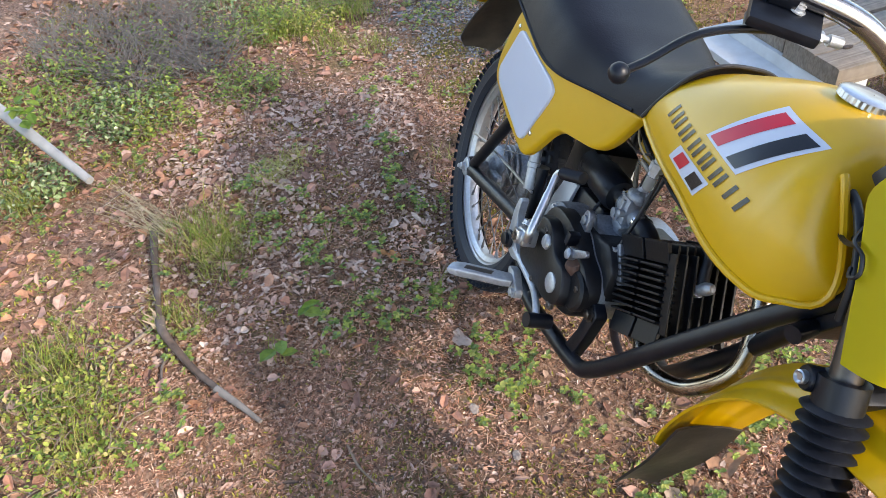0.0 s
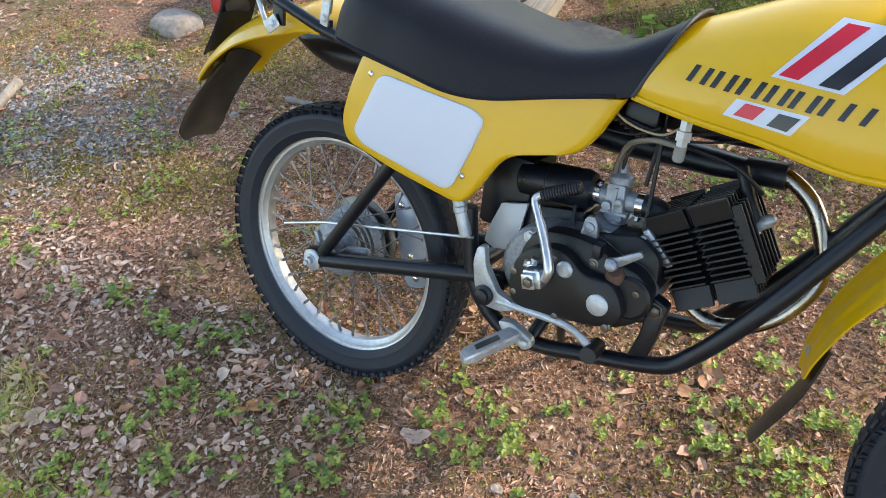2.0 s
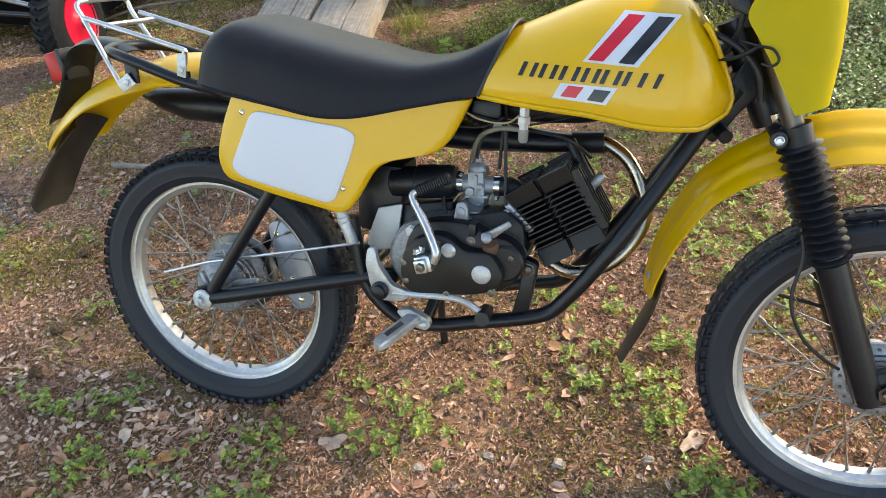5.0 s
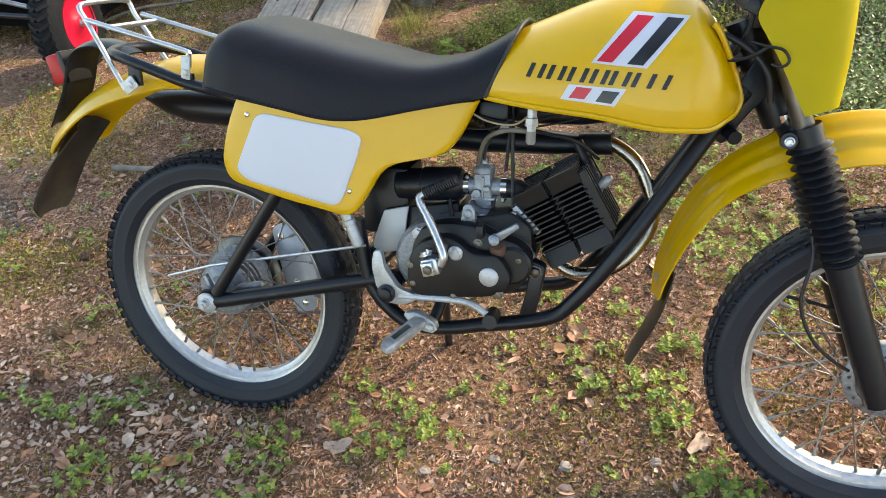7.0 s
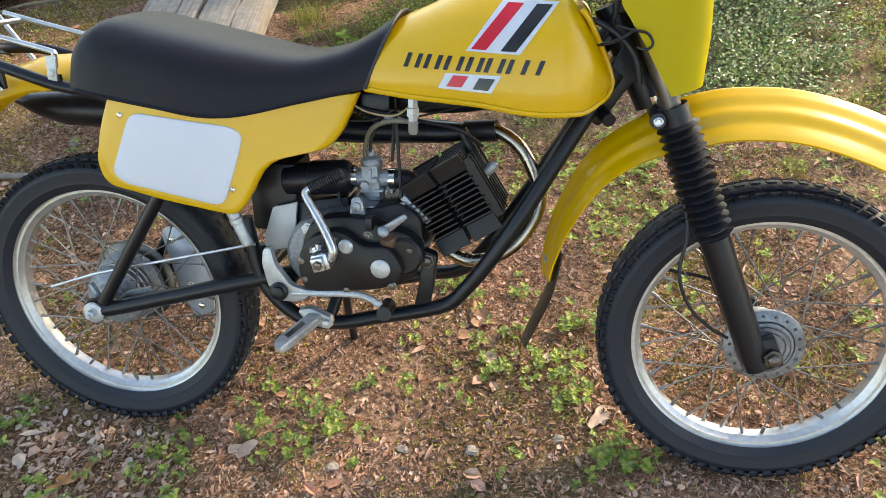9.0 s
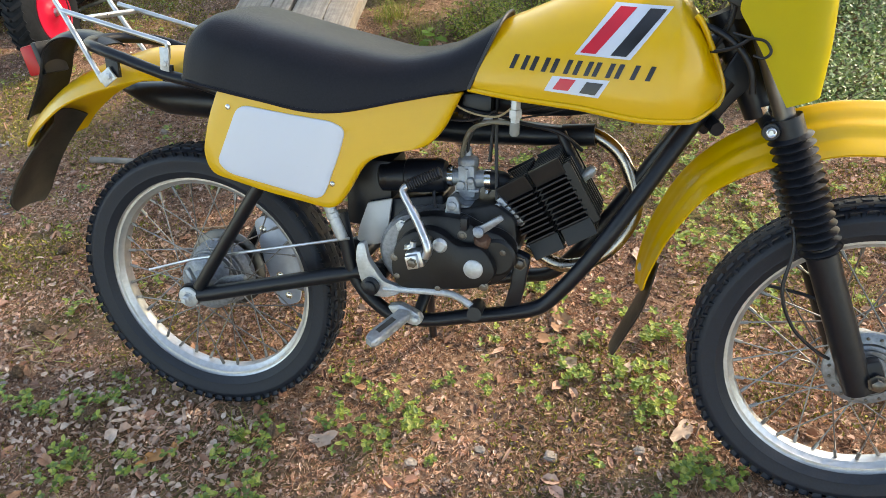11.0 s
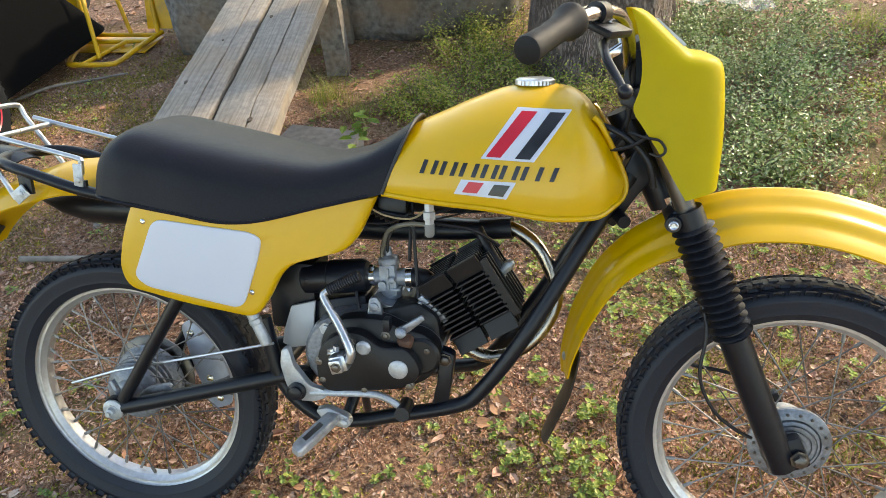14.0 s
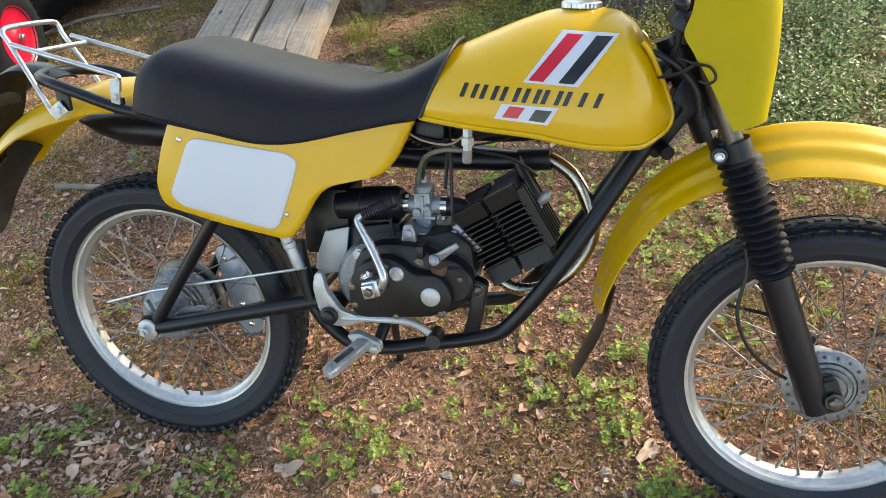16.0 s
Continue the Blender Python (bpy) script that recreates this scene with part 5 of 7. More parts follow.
def leaves(name, place, yaw, pitch, long, wide, fold, mat, parent=None, roll=None, kind="stuff", label="", category=""):
    """Many small leaves, each two triangles folded along its rib, in one mesh."""
    n = len(yaw)
    roll = np.zeros(n) if roll is None else roll
    local = np.zeros((n, 6, 3))
    for k, (u, v, side) in enumerate(((0, 0, 0), (0.28, 0.42, 1), (0.68, 0.44, 1), (1, 0, 0), (0.68, -0.44, 1), (0.28, -0.42, 1))):
        local[:, k] = np.stack([long * u, wide * v, fold * wide * side - 0.12 * long * u * u], 1)
    c, s = np.cos(roll), np.sin(roll)
    y, z = local[..., 1].copy(), local[..., 2].copy()
    local[..., 1], local[..., 2] = y * c[:, None] - z * s[:, None], y * s[:, None] + z * c[:, None]
    c, s = np.cos(pitch), np.sin(pitch)
    x, z = local[..., 0].copy(), local[..., 2].copy()
    local[..., 0], local[..., 2] = x * c[:, None] - z * s[:, None], x * s[:, None] + z * c[:, None]
    c, s = np.cos(yaw), np.sin(yaw)
    x, y = local[..., 0].copy(), local[..., 1].copy()
    local[..., 0], local[..., 1] = x * c[:, None] - y * s[:, None], x * s[:, None] + y * c[:, None]
    verts = (local + place[:, None, :]).reshape(-1, 3)
    k = np.arange(n) * 6
    faces = np.concatenate([np.stack([k, k + 3, k + 2, k + 1], 1), np.stack([k, k + 5, k + 4, k + 3], 1)])
    ob = from_arrays(name, verts, faces, mat, parent)
    if label:
        tagged(ob, label, category, kind=kind)
    return ob


def on_ground(xy, lift=0.0):
    return np.array([(x, y, ground_height(x, y) + lift) for x, y in xy])


def spread_over(n, x0, x1, y0, y1, keep=None):
    out = []
    while len(out) < n:
        x, y = rng.uniform(x0, x1), rng.uniform(y0, y1)
        if keep is None or rng.random() < keep(x, y):
            out.append((x, y))
    return np.array(out)


# bench of two weathered planks
bench = tagged(new("bench"), "low bench of two grey weathered planks", "bench")
END, WAY = Vector((-0.012, 0.9, 0.38)), Vector((-0.152, 0.986, 0.067))
ACROSS = Vector((-0.988, -0.152, 0.0))


def plank(offset, wide, start, long, thick, crack):
    bm = bmesh.new()
    n = 72
    rings = []
    for k in range(n + 1):
        c = crack + 0.03 * noise.noise((k * 0.12, offset * 30, 1)) + 0.012 * noise.noise((k * 0.6, offset * 30, 2))
        gape = 0.009 + 0.011 * max(0, noise.noise((k * 0.2, offset * 30, 6)) + 0.4)
        p = END + WAY * (start + long * k / n) + ACROSS * offset
        ring = []
        for u, v in ((0, 0), (0.03, 0.004), (c - gape - 0.05, 0.005), (c - gape, 0.0045), (c, -0.012), (c + gape, 0.0045), (c + gape + 0.05, 0.005), (0.97, 0.004), (1, 0), (1, -thick), (0, -thick)):
            q = p + ACROSS * (u * wide)
            jit = 0.0015 * noise.noise((k * 0.23, u * 9 + offset * 50, 3)) + 0.004 * noise.noise((k * 0.077, offset * 40, 8))
            ring.append(q + Vector((0, 0, v + jit)) + ACROSS * (0.003 * noise.noise((k * 0.17, offset * 30, 9))))
        rings.append(ring)
    return part("plank", loft(rings), PLANK, bench)


def plank_material():
    m = material("grey_plank", (0.25, 0.222, 0.188), 0.8, bump=0.3, scale=50, spread=0.22, dirt=(0.25, 0.18, 0.115), dirt_amount=0.75, dirt_scale=4)
    n, l = m.node_tree.nodes, m.node_tree.links
    b = n["Principled BSDF"]
    tc = n.new("ShaderNodeTexCoord")
    mp = n.new("ShaderNodeMapping")
    mp.vector_type = "TEXTURE"
    mp.inputs["Rotation"].default_value = (0, 0, radians(8.8))
    mp.inputs["Scale"].default_value = (0.012, 1.9, 0.03)
    l.new(tc.outputs["Object"], mp.inputs["Vector"])
    t = n.new("ShaderNodeTexNoise")
    t.inputs["Scale"].default_value, t.inputs["Detail"].default_value, t.inputs["Distortion"].default_value = 2.2, 8, 0.25
    l.new(mp.outputs["Vector"], t.inputs["Vector"])
    r = n.new("ShaderNodeValToRGB")
    e = r.color_ramp.elements
    e[0].position, e[0].color, e[1].position, e[1].color = 0.32, (0.3, 0.27, 0.24, 1), 0.6, (1, 1, 1, 1)
    l.new(t.outputs["Fac"], r.inputs["Fac"])
    old = b.inputs["Base Color"].links[0].from_socket
    mul = n.new("ShaderNodeMixRGB")
    mul.blend_type, mul.inputs["Fac"].default_value = "MULTIPLY", 0.5
    l.new(old, mul.inputs["Color1"])
    l.new(r.outputs["Color"], mul.inputs["Color2"])
    l.new(mul.outputs["Color"], b.inputs["Base Color"])
    bp = n.new("ShaderNodeBump")
    bp.inputs["Strength"].default_value, bp.inputs["Distance"].default_value = 0.4, 0.003
    l.new(t.outputs["Fac"], bp.inputs["Height"])
    l.new(bp.outputs["Normal"], b.inputs["Normal"])
    return m


PLANK = plank_material()
PALEPAINT = material("weathered_white_paint", (0.55, 0.58, 0.6), 0.6, spread=0.1, scale=24, dirt=(0.35, 0.34, 0.32), dirt_amount=0.5, dirt_scale=8)
first = plank(0.0, 0.192, 0.0, 1.75, 0.045, 0.44)
second = plank(0.207, 0.172, 0.01, 1.75, 0.045, 0.34)
KNOT = material("dark_knot", (0.07, 0.05, 0.036), 0.85, bump=0.4, scale=120, spread=0.4)
for a, off, r, board in ((0.791, 0.166, 0.009, first), (0.331, 0.343, 0.009, second), (0.086, 0.077, 0.011, first), (0.62, 0.3, 0.005, second)):
    p = END + WAY * a + ACROSS * off
    bm = lathe([(r, -0.004), (r * 0.9, 0.0068), (r * 0.5, 0.0075), (0.001, 0.007)], (0, 0, 0), (0, 0, 1), 12)
    bmesh.ops.transform(bm, matrix=Matrix.Translation(p) @ Matrix.Rotation(radians(8.8), 4, "Z") @ Matrix.Diagonal((0.7, 1.4, 1, 1)), verts=bm.verts)
    part("knot", bm, KNOT, board, "dark knot in the board")
turn = Matrix.Rotation(radians(8.8), 4, "Z")
for a, off, wide in ((1.3, 0.07, 0.1), (1.65, 0.2, 0.3)):
    p = END + WAY * a + ACROSS * off
    g = ground_height(p.x, p.y)
    part("leg", box((wide, 0.09, p.z - 0.047 - g), Matrix.Translation((p.x, p.y, (p.z - 0.047 + g) / 2)) @ turn, 0.008), STONE, bench, "grey stone block under the planks")
p = END + WAY * 0.06 + ACROSS * 0.22
g = ground_height(p.x, p.y)
part("trestle", box((0.4, 0.12, p.z - 0.05 - g), Matrix.Translation((p.x, p.y, (p.z - 0.05 + g) / 2)) @ turn, 0.006), PALEPAINT, bench, "white-painted block under the plank ends")
part("trestle_shelf", box((0.46, 0.2, 0.022), Matrix.Translation((p.x - 0.03, p.y - 0.06, 0.29)) @ turn, 0.004), PALEPAINT, bench, "white-painted board under the plank ends")
g = ground_height(-0.14, 1.5)
tagged(part("wooden_block", box((0.3, 0.14, 0.07), Matrix.Translation((-0.14, 1.5, g + 0.03)) @ Matrix.Rotation(radians(-8), 4, "Z"), 0.008), WOOD), "weathered wooden block lying on the ground", "wood block")


def boulder(place, size, seed, mat, name="boulder", label="large grey boulder half sunk in the ground", sub=4, rough=0.22):
    bm = bmesh.new()
    bmesh.ops.create_icosphere(bm, subdivisions=sub, radius=1.0)
    for v in bm.verts:
        p = v.co.normalized()
        k = 1 + rough * 0.12 * noise.noise((p.x * 13 + seed, p.y * 13, p.z * 13)) + rough * noise.noise((p.x * 1.3 + seed, p.y * 1.3, p.z * 1.3)) + rough * 0.4 * noise.noise((p.x * 4 + seed, p.y * 4, p.z * 4))
        q = Vector([math.copysign(abs(c) ** 0.72, c) for c in p]) * k
        v.co = Vector((q.x * size[0], q.y * size[1], q.z * size[2])) + Vector(place)
    return tagged(part(name, bm, mat), label, "rock")


boulder((-0.86, 2.62, 0.3), (0.34, 0.38, 0.42), 3, STONE, sub=5)
boulder((-0.02, 2.95, 0.3), (0.52, 0.42, 0.45), 9, STONE, sub=5)
boulder((-1.72, 0.95, 0.0), (0.11, 0.08, 0.05), 5, PEBBLE, "rock", "pale grey rock on the ground", 3)


def tree(place, height, trunk_r, crown, seed, leaf_count, lean=(0, 0)):
    """A tapered trunk with limbs and a loose crown of leaf clusters."""
    r = np.random.default_rng(seed)
    x, y = place
    z = ground_height(x, y)
    top = tagged(new("tree"), "tall tree with rough bark and leafy crown", "tree", group="trees round the clearing")
    rings = []
    n = 40
    for k in range(37):
        t = k / 36
        rad = trunk_r * (1 - 0.8 * t) * (1 + 0.35 * math.exp(-t * height / 0.18))
        h = height * t ** 1.6
        rings.append([(x + lean[0] * t + rad * (1 + 0.13 * noise.noise((math.cos(a) * 4, math.sin(a) * 4, h * 2.2 + seed)) + 0.09 * noise.noise((math.cos(a) * 11, math.sin(a) * 11, h * 5))) * math.cos(a), y + lean[1] * t + rad * (1 + 0.13 * noise.noise((math.cos(a) * 4, math.sin(a) * 4, h * 2.2 + seed)) + 0.09 * noise.noise((math.cos(a) * 11, math.sin(a) * 11, h * 5))) * math.sin(a), z - 0.08 + h) for a in (2 * math.pi * j / n for j in range(n))])
    part("trunk", loft(rings), BARK, top)
    low, wide, tall = crown
    places = []
    for k in range(14):
        a, h = r.uniform(0, 6.28), low + tall * r.uniform(0.02, 0.85)
        reach = wide * r.uniform(0.6, 1.0)
        t = (h / height) ** (1 / 1.6)
        p0 = Vector((x + lean[0] * t, y + lean[1] * t, z + h))
        p2 = p0 + Vector((reach * math.cos(a), reach * math.sin(a), r.uniform(0.0, 0.8)))
        p1 = p0.lerp(p2, 0.5) + Vector((0, 0, 0.25))
        part("limb", tube([p0, p1, p2], lambda u: 0.045 * (1 - 0.8 * u), 7, steps=4), BARK, top)
        m = leaf_count // 14
        u = r.uniform(0.25, 1.05, m)
        c = np.array([list(p0.lerp(p2, q)) for q in u])
        places.append(c + r.normal(0, 1, (m, 3)) * np.array([0.42, 0.42, 0.28]))
    p = np.concatenate(places)
    m = len(p)
    leaves("crown", p, r.uniform(0, 6.28, m), r.uniform(-0.9, 0.9, m), r.uniform(0.09, 0.2, m), r.uniform(0.06, 0.12, m), 0.15 * np.ones(m), CROWN, top)


tree((0.85, 2.42), 9.0, 0.325, (4.2, 1.7, 4.0), 1, 1400)
# four unseen trees, added to dapple the sun and block some sky
tree((3.3, 7.6), 10.0, 0.2, (4.4, 1.9, 4.4), 2, 750)
tree((5.2, 5.5), 10.0, 0.22, (4.2, 1.8, 4.5), 3, 380)
tree((3.8, -4.2), 10.0, 0.2, (2.6, 2.0, 6.0), 4, 4400)
tree((-1.8, -5.2), 10.0, 0.2, (3.0, 2.0, 6.0), 5, 3400)


# garden cart with red wheel
def build_cart():
    cart = tagged(new("garden_cart"), "black plastic garden cart with red-hubbed wheels", "cart")
    cx, cy, z0, z1 = -2.2, 2.02, 0.06, 0.54
    rings = []
    for t in (0, 0.04, 0.5, 0.97, 1.0):
        hx, hy = 0.62 - 0.3 * t, 0.5 - 0.2 * t
        inset = 0.05 if t == 0 else 0.0
        pts = rounded([(-hx + inset, -hy + inset), (hx - inset, -hy + inset), (hx - inset, hy - inset), (-hx + inset, hy - inset)], 0.14, 6)
        rings.append([(cx + q.x, cy + q.y, z0 + (z1 - z0) * t) for q in pts])
    bm = loft(rings)
    part("tub", bm, TUB, cart, "black moulded plastic tub")
    part("axle", tube([(-1.5, 1.4, 0.19), (-2.9, 1.4, 0.19)], 0.012, 10), FRAME, cart)
    part("strut", tube([(-1.56, 1.36, 0.24), (-2.1, 1.3, 0.36)], 0.01, 10), CAST, cart)
    part("strut", tube([(-1.95, 1.4, 0.19), (-2.1, 1.6, 0.2)], 0.01, 10), CAST, cart)
    for x in (-1.49, -2.95):
        prof = [(0.11, -0.045), (0.135, -0.055), (0.17, -0.052), (0.195, -0.036), (0.205, 0), (0.195, 0.036), (0.17, 0.052), (0.135, 0.055), (0.11, 0.045)]
        bm = bmesh.new()
        add_lathe(bm, prof + prof[:1], (x, 1.38, 0.18), (0.972, 0.233, 0), 48, caps=False)
        wheel = part("wheel", bm, OLDTYRE, cart, "pneumatic wheel with chevron tread")
        bm = bmesh.new()
        for k in range(36):
            for s in (-1, 1):
                a = 2 * math.pi * k / 36
                m = Matrix.Translation((x, 1.38, 0.18)) @ Matrix.Rotation(radians(13.5), 4, "Z") @ Matrix.Rotation(a, 4, "X") @ Matrix.Translation((s * 0.021, 0, 0.2)) @ Matrix.Rotation(s * 0.5, 4, "Y") @ Matrix.Rotation(s * 0.6, 4, "Z")
                add_box(bm, (0.05, 0.013, 0.012), m)
        part("tread", bm, OLDTYRE, wheel, smooth=False)
        part("hub", lathe([(0.02, 0.052), (0.03, 0.05), (0.04, 0.04), (0.07, 0.036), (0.1, 0.036), (0.112, 0.045), (0.118, 0.05), (0.118, -0.05), (0.02, -0.05)], (x, 1.38, 0.18), (0.972, 0.233, 0), 36), REDPAINT, wheel, "red painted wheel hub")
        part("axle_bolt", bolt(bmesh.new(), (x + 0.049, 1.392, 0.18), (0.972, 0.233, 0), 0.012, 0.016), DULL, wheel)


build_cart()


def build_hand_truck():
    truck = tagged(new("hand_truck"), "yellow tubular steel hand truck standing on its toe plate", "hand truck")
    z = 0.03
    part("base_frame", tube([(-1.76, 2.52, z), (-1.7, 2.32, z), (-1.64, 2.16, z), (-1.6, 2.13, z), (-1.42, 2.14, z), (-1.38, 2.18, z), (-1.37, 2.34, z), (-1.35, 2.54, z)], 0.0125, 10), TRUCK, truck)
    part("cross_tube", tube([(-1.75, 2.5, z), (-1.36, 2.5, z)], 0.0115, 10), TRUCK, truck)
    part("cross_tube", tube([(-1.72, 2.4, z), (-1.37, 2.42, z)], 0.0105, 10), TRUCK, truck)
    part("cross_tube", tube([(-1.55, 2.14, z), (-1.48, 2.42, z)], 0.0105, 10), TRUCK, truck)
    part("toe_plate", box((0.4, 0.2, 0.005), Matrix.Translation((-1.54, 2.43, 0.008)), 0.001), TRUCK, truck)
    part("upright", tube([(-1.75, 2.5, z), (-1.84, 2.66, 0.4), (-1.95, 2.85, 1.0)], 0.0125, 10), TRUCK, truck)
    part("upright", tube([(-1.36, 2.52, z), (-1.43, 2.68, 0.4), (-1.53, 2.88, 1.0)], 0.0125, 10), TRUCK, truck)
    part("brace", tube([(-1.5, 2.2, z), (-1.72, 2.55, 0.5)], 0.0105, 10), TRUCK, truck)
    part("brace", tube([(-1.5, 2.5, z), (-1.66, 2.66, 0.5)], 0.0105, 10), TRUCK, truck)
    part("axle", tube([(-1.95, 2.74, 0.2), (-1.3, 2.76, 0.2)], 0.009, 10), ZINC, truck)
    for x, w in ((-1.83, -2.02), (-1.35, -1.24)):
        part("wheel_guard", box((0.13, 0.006, 0.3), Matrix.Translation((x - 0.01, 2.6, 0.185)) @ Matrix.Rotation(radians(-20), 4, "X") @ Matrix.Rotation(radians(8), 4, "Z"), 0.002), TRUCK, truck)
        part("wheel", lathe([(0.03, -0.03), (0.12, -0.03), (0.14, 0), (0.12, 0.03), (0.03, 0.03)], (w, 2.82, 0.14), (1, 0, 0), 28), RUBBER, truck)


build_hand_truck()


# shrubs
def shrub(place, wide, tall, count, seed, size=0.014, mat=None):
    r = np.random.default_rng(seed)
    x, y = place
    z = ground_height(x, y)
    top = tagged(new("shrub"), "low evergreen shrub with small glossy leaves", "shrub", group="shrubs behind the motorcycle")
    bm = bmesh.new()
    tips = []
    for k in range(26):
        a, q = r.uniform(0, 6.28), math.sqrt(r.uniform(0, 1))
        p0 = Vector((x + wide * 0.6 * q * math.cos(a), y + wide * 0.6 * q * math.sin(a), z - 0.02))
        p1 = p0 + Vector((wide * 0.35 * math.cos(a) + r.normal(0, 0.03), wide * 0.35 * math.sin(a) + r.normal(0, 0.03), tall * r.uniform(0.55, 1.1) * (1 - 0.35 * q)))
        add_tube(bm, [p0, p0.lerp(p1, 0.5) + Vector((r.normal(0, 0.02), r.normal(0, 0.02), 0.02)), p1], lambda u: 0.003 * (1 - 0.7 * u), 4, steps=3)
        tips.append((p0, p1))
    tagged(part("stem", bm, TWIG, top), kind="stuff")
    m = count // len(tips)
    c = np.concatenate([np.array([list(a.lerp(b, u)) for u in r.uniform(0.15, 1.05, m)]) + r.normal(0, 1, (m, 3)) * np.array([0.028, 0.028, 0.022]) * (wide / 0.2) ** 0.5 for a, b in tips])
    m = len(c)
    leaves("foliage", c, r.uniform(0, 6.28, m), r.uniform(-0.5, 1.0, m), r.uniform(0.7, 1.3, m) * size, r.uniform(0.45, 0.75, m) * size, r.uniform(0.05, 0.3, m), mat or SHRUB, top, roll=r.normal(0, 0.5, m))


SPOTS = [(1.28, 1.52, 0.26, 0.25), (1.5, 1.5, 0.2, 0.16), (1.42, 1.85, 0.28, 0.29), (1.66, 1.8, 0.2, 0.16), (1.38, 2.2, 0.3, 0.32), (1.68, 2.25, 0.22, 0.18), (1.55, 2.62, 0.3, 0.26), (1.25, 2.6, 0.25, 0.26)]
for k, (x, y, w, h) in enumerate(SPOTS):
    shrub((x, y), w, h, 3400 if w > 0.24 else 1500, 20 + k, 0.0145)
for k, (x, y, w, h) in enumerate(((0.16, 1.86, 0.15, 0.16), (0.32, 1.98, 0.18, 0.2), (0.42, 2.2, 0.18, 0.2), (0.25, 2.4, 0.17, 0.2), (0.62, 1.98, 0.16, 0.15), (0.95, 1.95, 0.18, 0.16), (0.4, 2.55, 0.2, 0.22))):
    shrub((x, y), w * 1.1, h, 2000, 40 + k, 0.0125, MEADOW)
for k, (x, y, w, h) in enumerate(((-1.06, -1.26, 0.2, 0.13), (-0.97, -1.03, 0.17, 0.12), (-1.15, -1.0, 0.15, 0.12), (-0.62, -1.26, 0.15, 0.1), (-1.5, -1.15, 0.25, 0.16), (-1.95, -0.7, 0.25, 0.18), (-1.6, -0.62, 0.2, 0.14))):
    shrub((x, y), w, h, 850, 60 + k, 0.018, SHRUB if k % 2 else GREEN)

# clear plastic sheet over the shrubs
def build_sheet():
    bm = bmesh.new()
    n = 36
    grid = []
    for i in range(n + 1):
        row = []
        for j in range(n + 1):
            u, v = i / n, j / n
            fold = 0.022 * noise.noise((u * 9 + v * 3, v * 2.5, 2)) + 0.05 * noise.noise((u * 2.2, v * 2.2, 7))
            edge = 0.05 * noise.noise((u * 4, 5, 1)) * v + 0.04 * noise.noise((3, v * 4, 9)) * u
            row.append(bm.verts.new((1.12 + 0.36 * u + 0.1 * v + edge, 2.0 + 0.36 * v + 0.08 * u + edge, 0.385 - 0.1 * u + fold)))
        grid.append(row)
    for i in range(n):
        for j in range(n):
            bm.faces.new((grid[i][j], grid[i + 1][j], grid[i + 1][j + 1], grid[i][j + 1]))
    return tagged(part("plastic_bag", bm, BAG), "crumpled clear plastic sheet lying over the shrub", "plastic bag")


build_sheet()

# ---- forest floor ----
stony = lambda x, y: max(0.0, 1.25 - math.hypot((x + 1.62) / 0.55, (y - 0.33) / 0.4) + 0.5 * noise.noise((x * 6, y * 6, 51)))
near = lambda x, y: (1.0 - 0.6 * min(1.0, stony(x, y))) * (1.0 if abs(x - 0.2) < 1.35 and -0.95 < y < 1.2 else 0.3) * (0.4 if noise.noise((x * 3.1, y * 3.1, 41)) > 0.22 else 1.0)
xy = spread_over(105000, -2.8, 2.9, -1.9, 3.3, near)
n = len(xy)
leaves("leaf_litter", on_ground(xy, 0.002), rng.uniform(0, 6.28, n), rng.normal(0.1, 0.25, n), rng.gamma(2.0, 0.0038, n) + 0.004, rng.gamma(2.0, 0.0024, n) + 0.0025, rng.uniform(0, 0.35, n), DEAD, roll=rng.normal(0, 0.4, n), label="brown dead leaves and bark flakes covering the ground", category="leaf litter")
xy = spread_over(150000, -2.4, 2.4, -1.6, 2.6, near)
n = len(xy)
leaves("litter_crumbs", on_ground(xy, 0.004), rng.uniform(0, 6.28, n), rng.normal(0.1, 0.5, n), rng.uniform(0.003, 0.008, n), rng.uniform(0.002, 0.005, n), rng.uniform(0, 0.5, n), CRUMB, roll=rng.normal(0, 0.6, n), label="small crumbs of bark and leaf on the ground", category="leaf litter")
xy = spread_over(120000, -2.4, 2.4, -1.6, 2.6, near)
n = len(xy)
leaves("needle_litter", on_ground(xy, 0.004), rng.uniform(0, 6.28, n), rng.normal(0.05, 0.2, n), rng.uniform(0.01, 0.03, n), rng.uniform(0.0009, 0.0017, n), 0.3 * np.ones(n), NEEDLE, label="dry brown pine needles strewn over the ground", category="pine needles")
xy = spread_over(1500, -2.2, 2.2, -1.5, 2.6)
n = len(xy)
leaves("curled_leaves", on_ground(xy, 0.004), rng.uniform(0, 6.28, n), rng.normal(0.15, 0.2, n), rng.uniform(0.015, 0.042, n), rng.uniform(0.01, 0.027, n), rng.uniform(0.1, 0.5, n), PINKLEAF, roll=rng.normal(0, 0.35, n), label="larger curled brown leaves scattered about", category="dead leaves")
xy = spread_over(2600, -2.4, 0.5, -1.7, 0.1, lambda x, y: min(1.0, max(0.05, 0.9 * (-y - 0.25) + 0.35 * (-x - 0.2))))
n = len(xy)
leaves("broad_leaves", on_ground(xy, 0.005), rng.uniform(0, 6.28, n), rng.normal(0.15, 0.25, n), rng.uniform(0.02, 0.05, n), rng.uniform(0.014, 0.034, n), rng.uniform(0.05, 0.4, n), PINKLEAF, roll=rng.normal(0, 0.35, n), label="broad pinkish-brown leaves strewn on the ground", category="dead leaves")
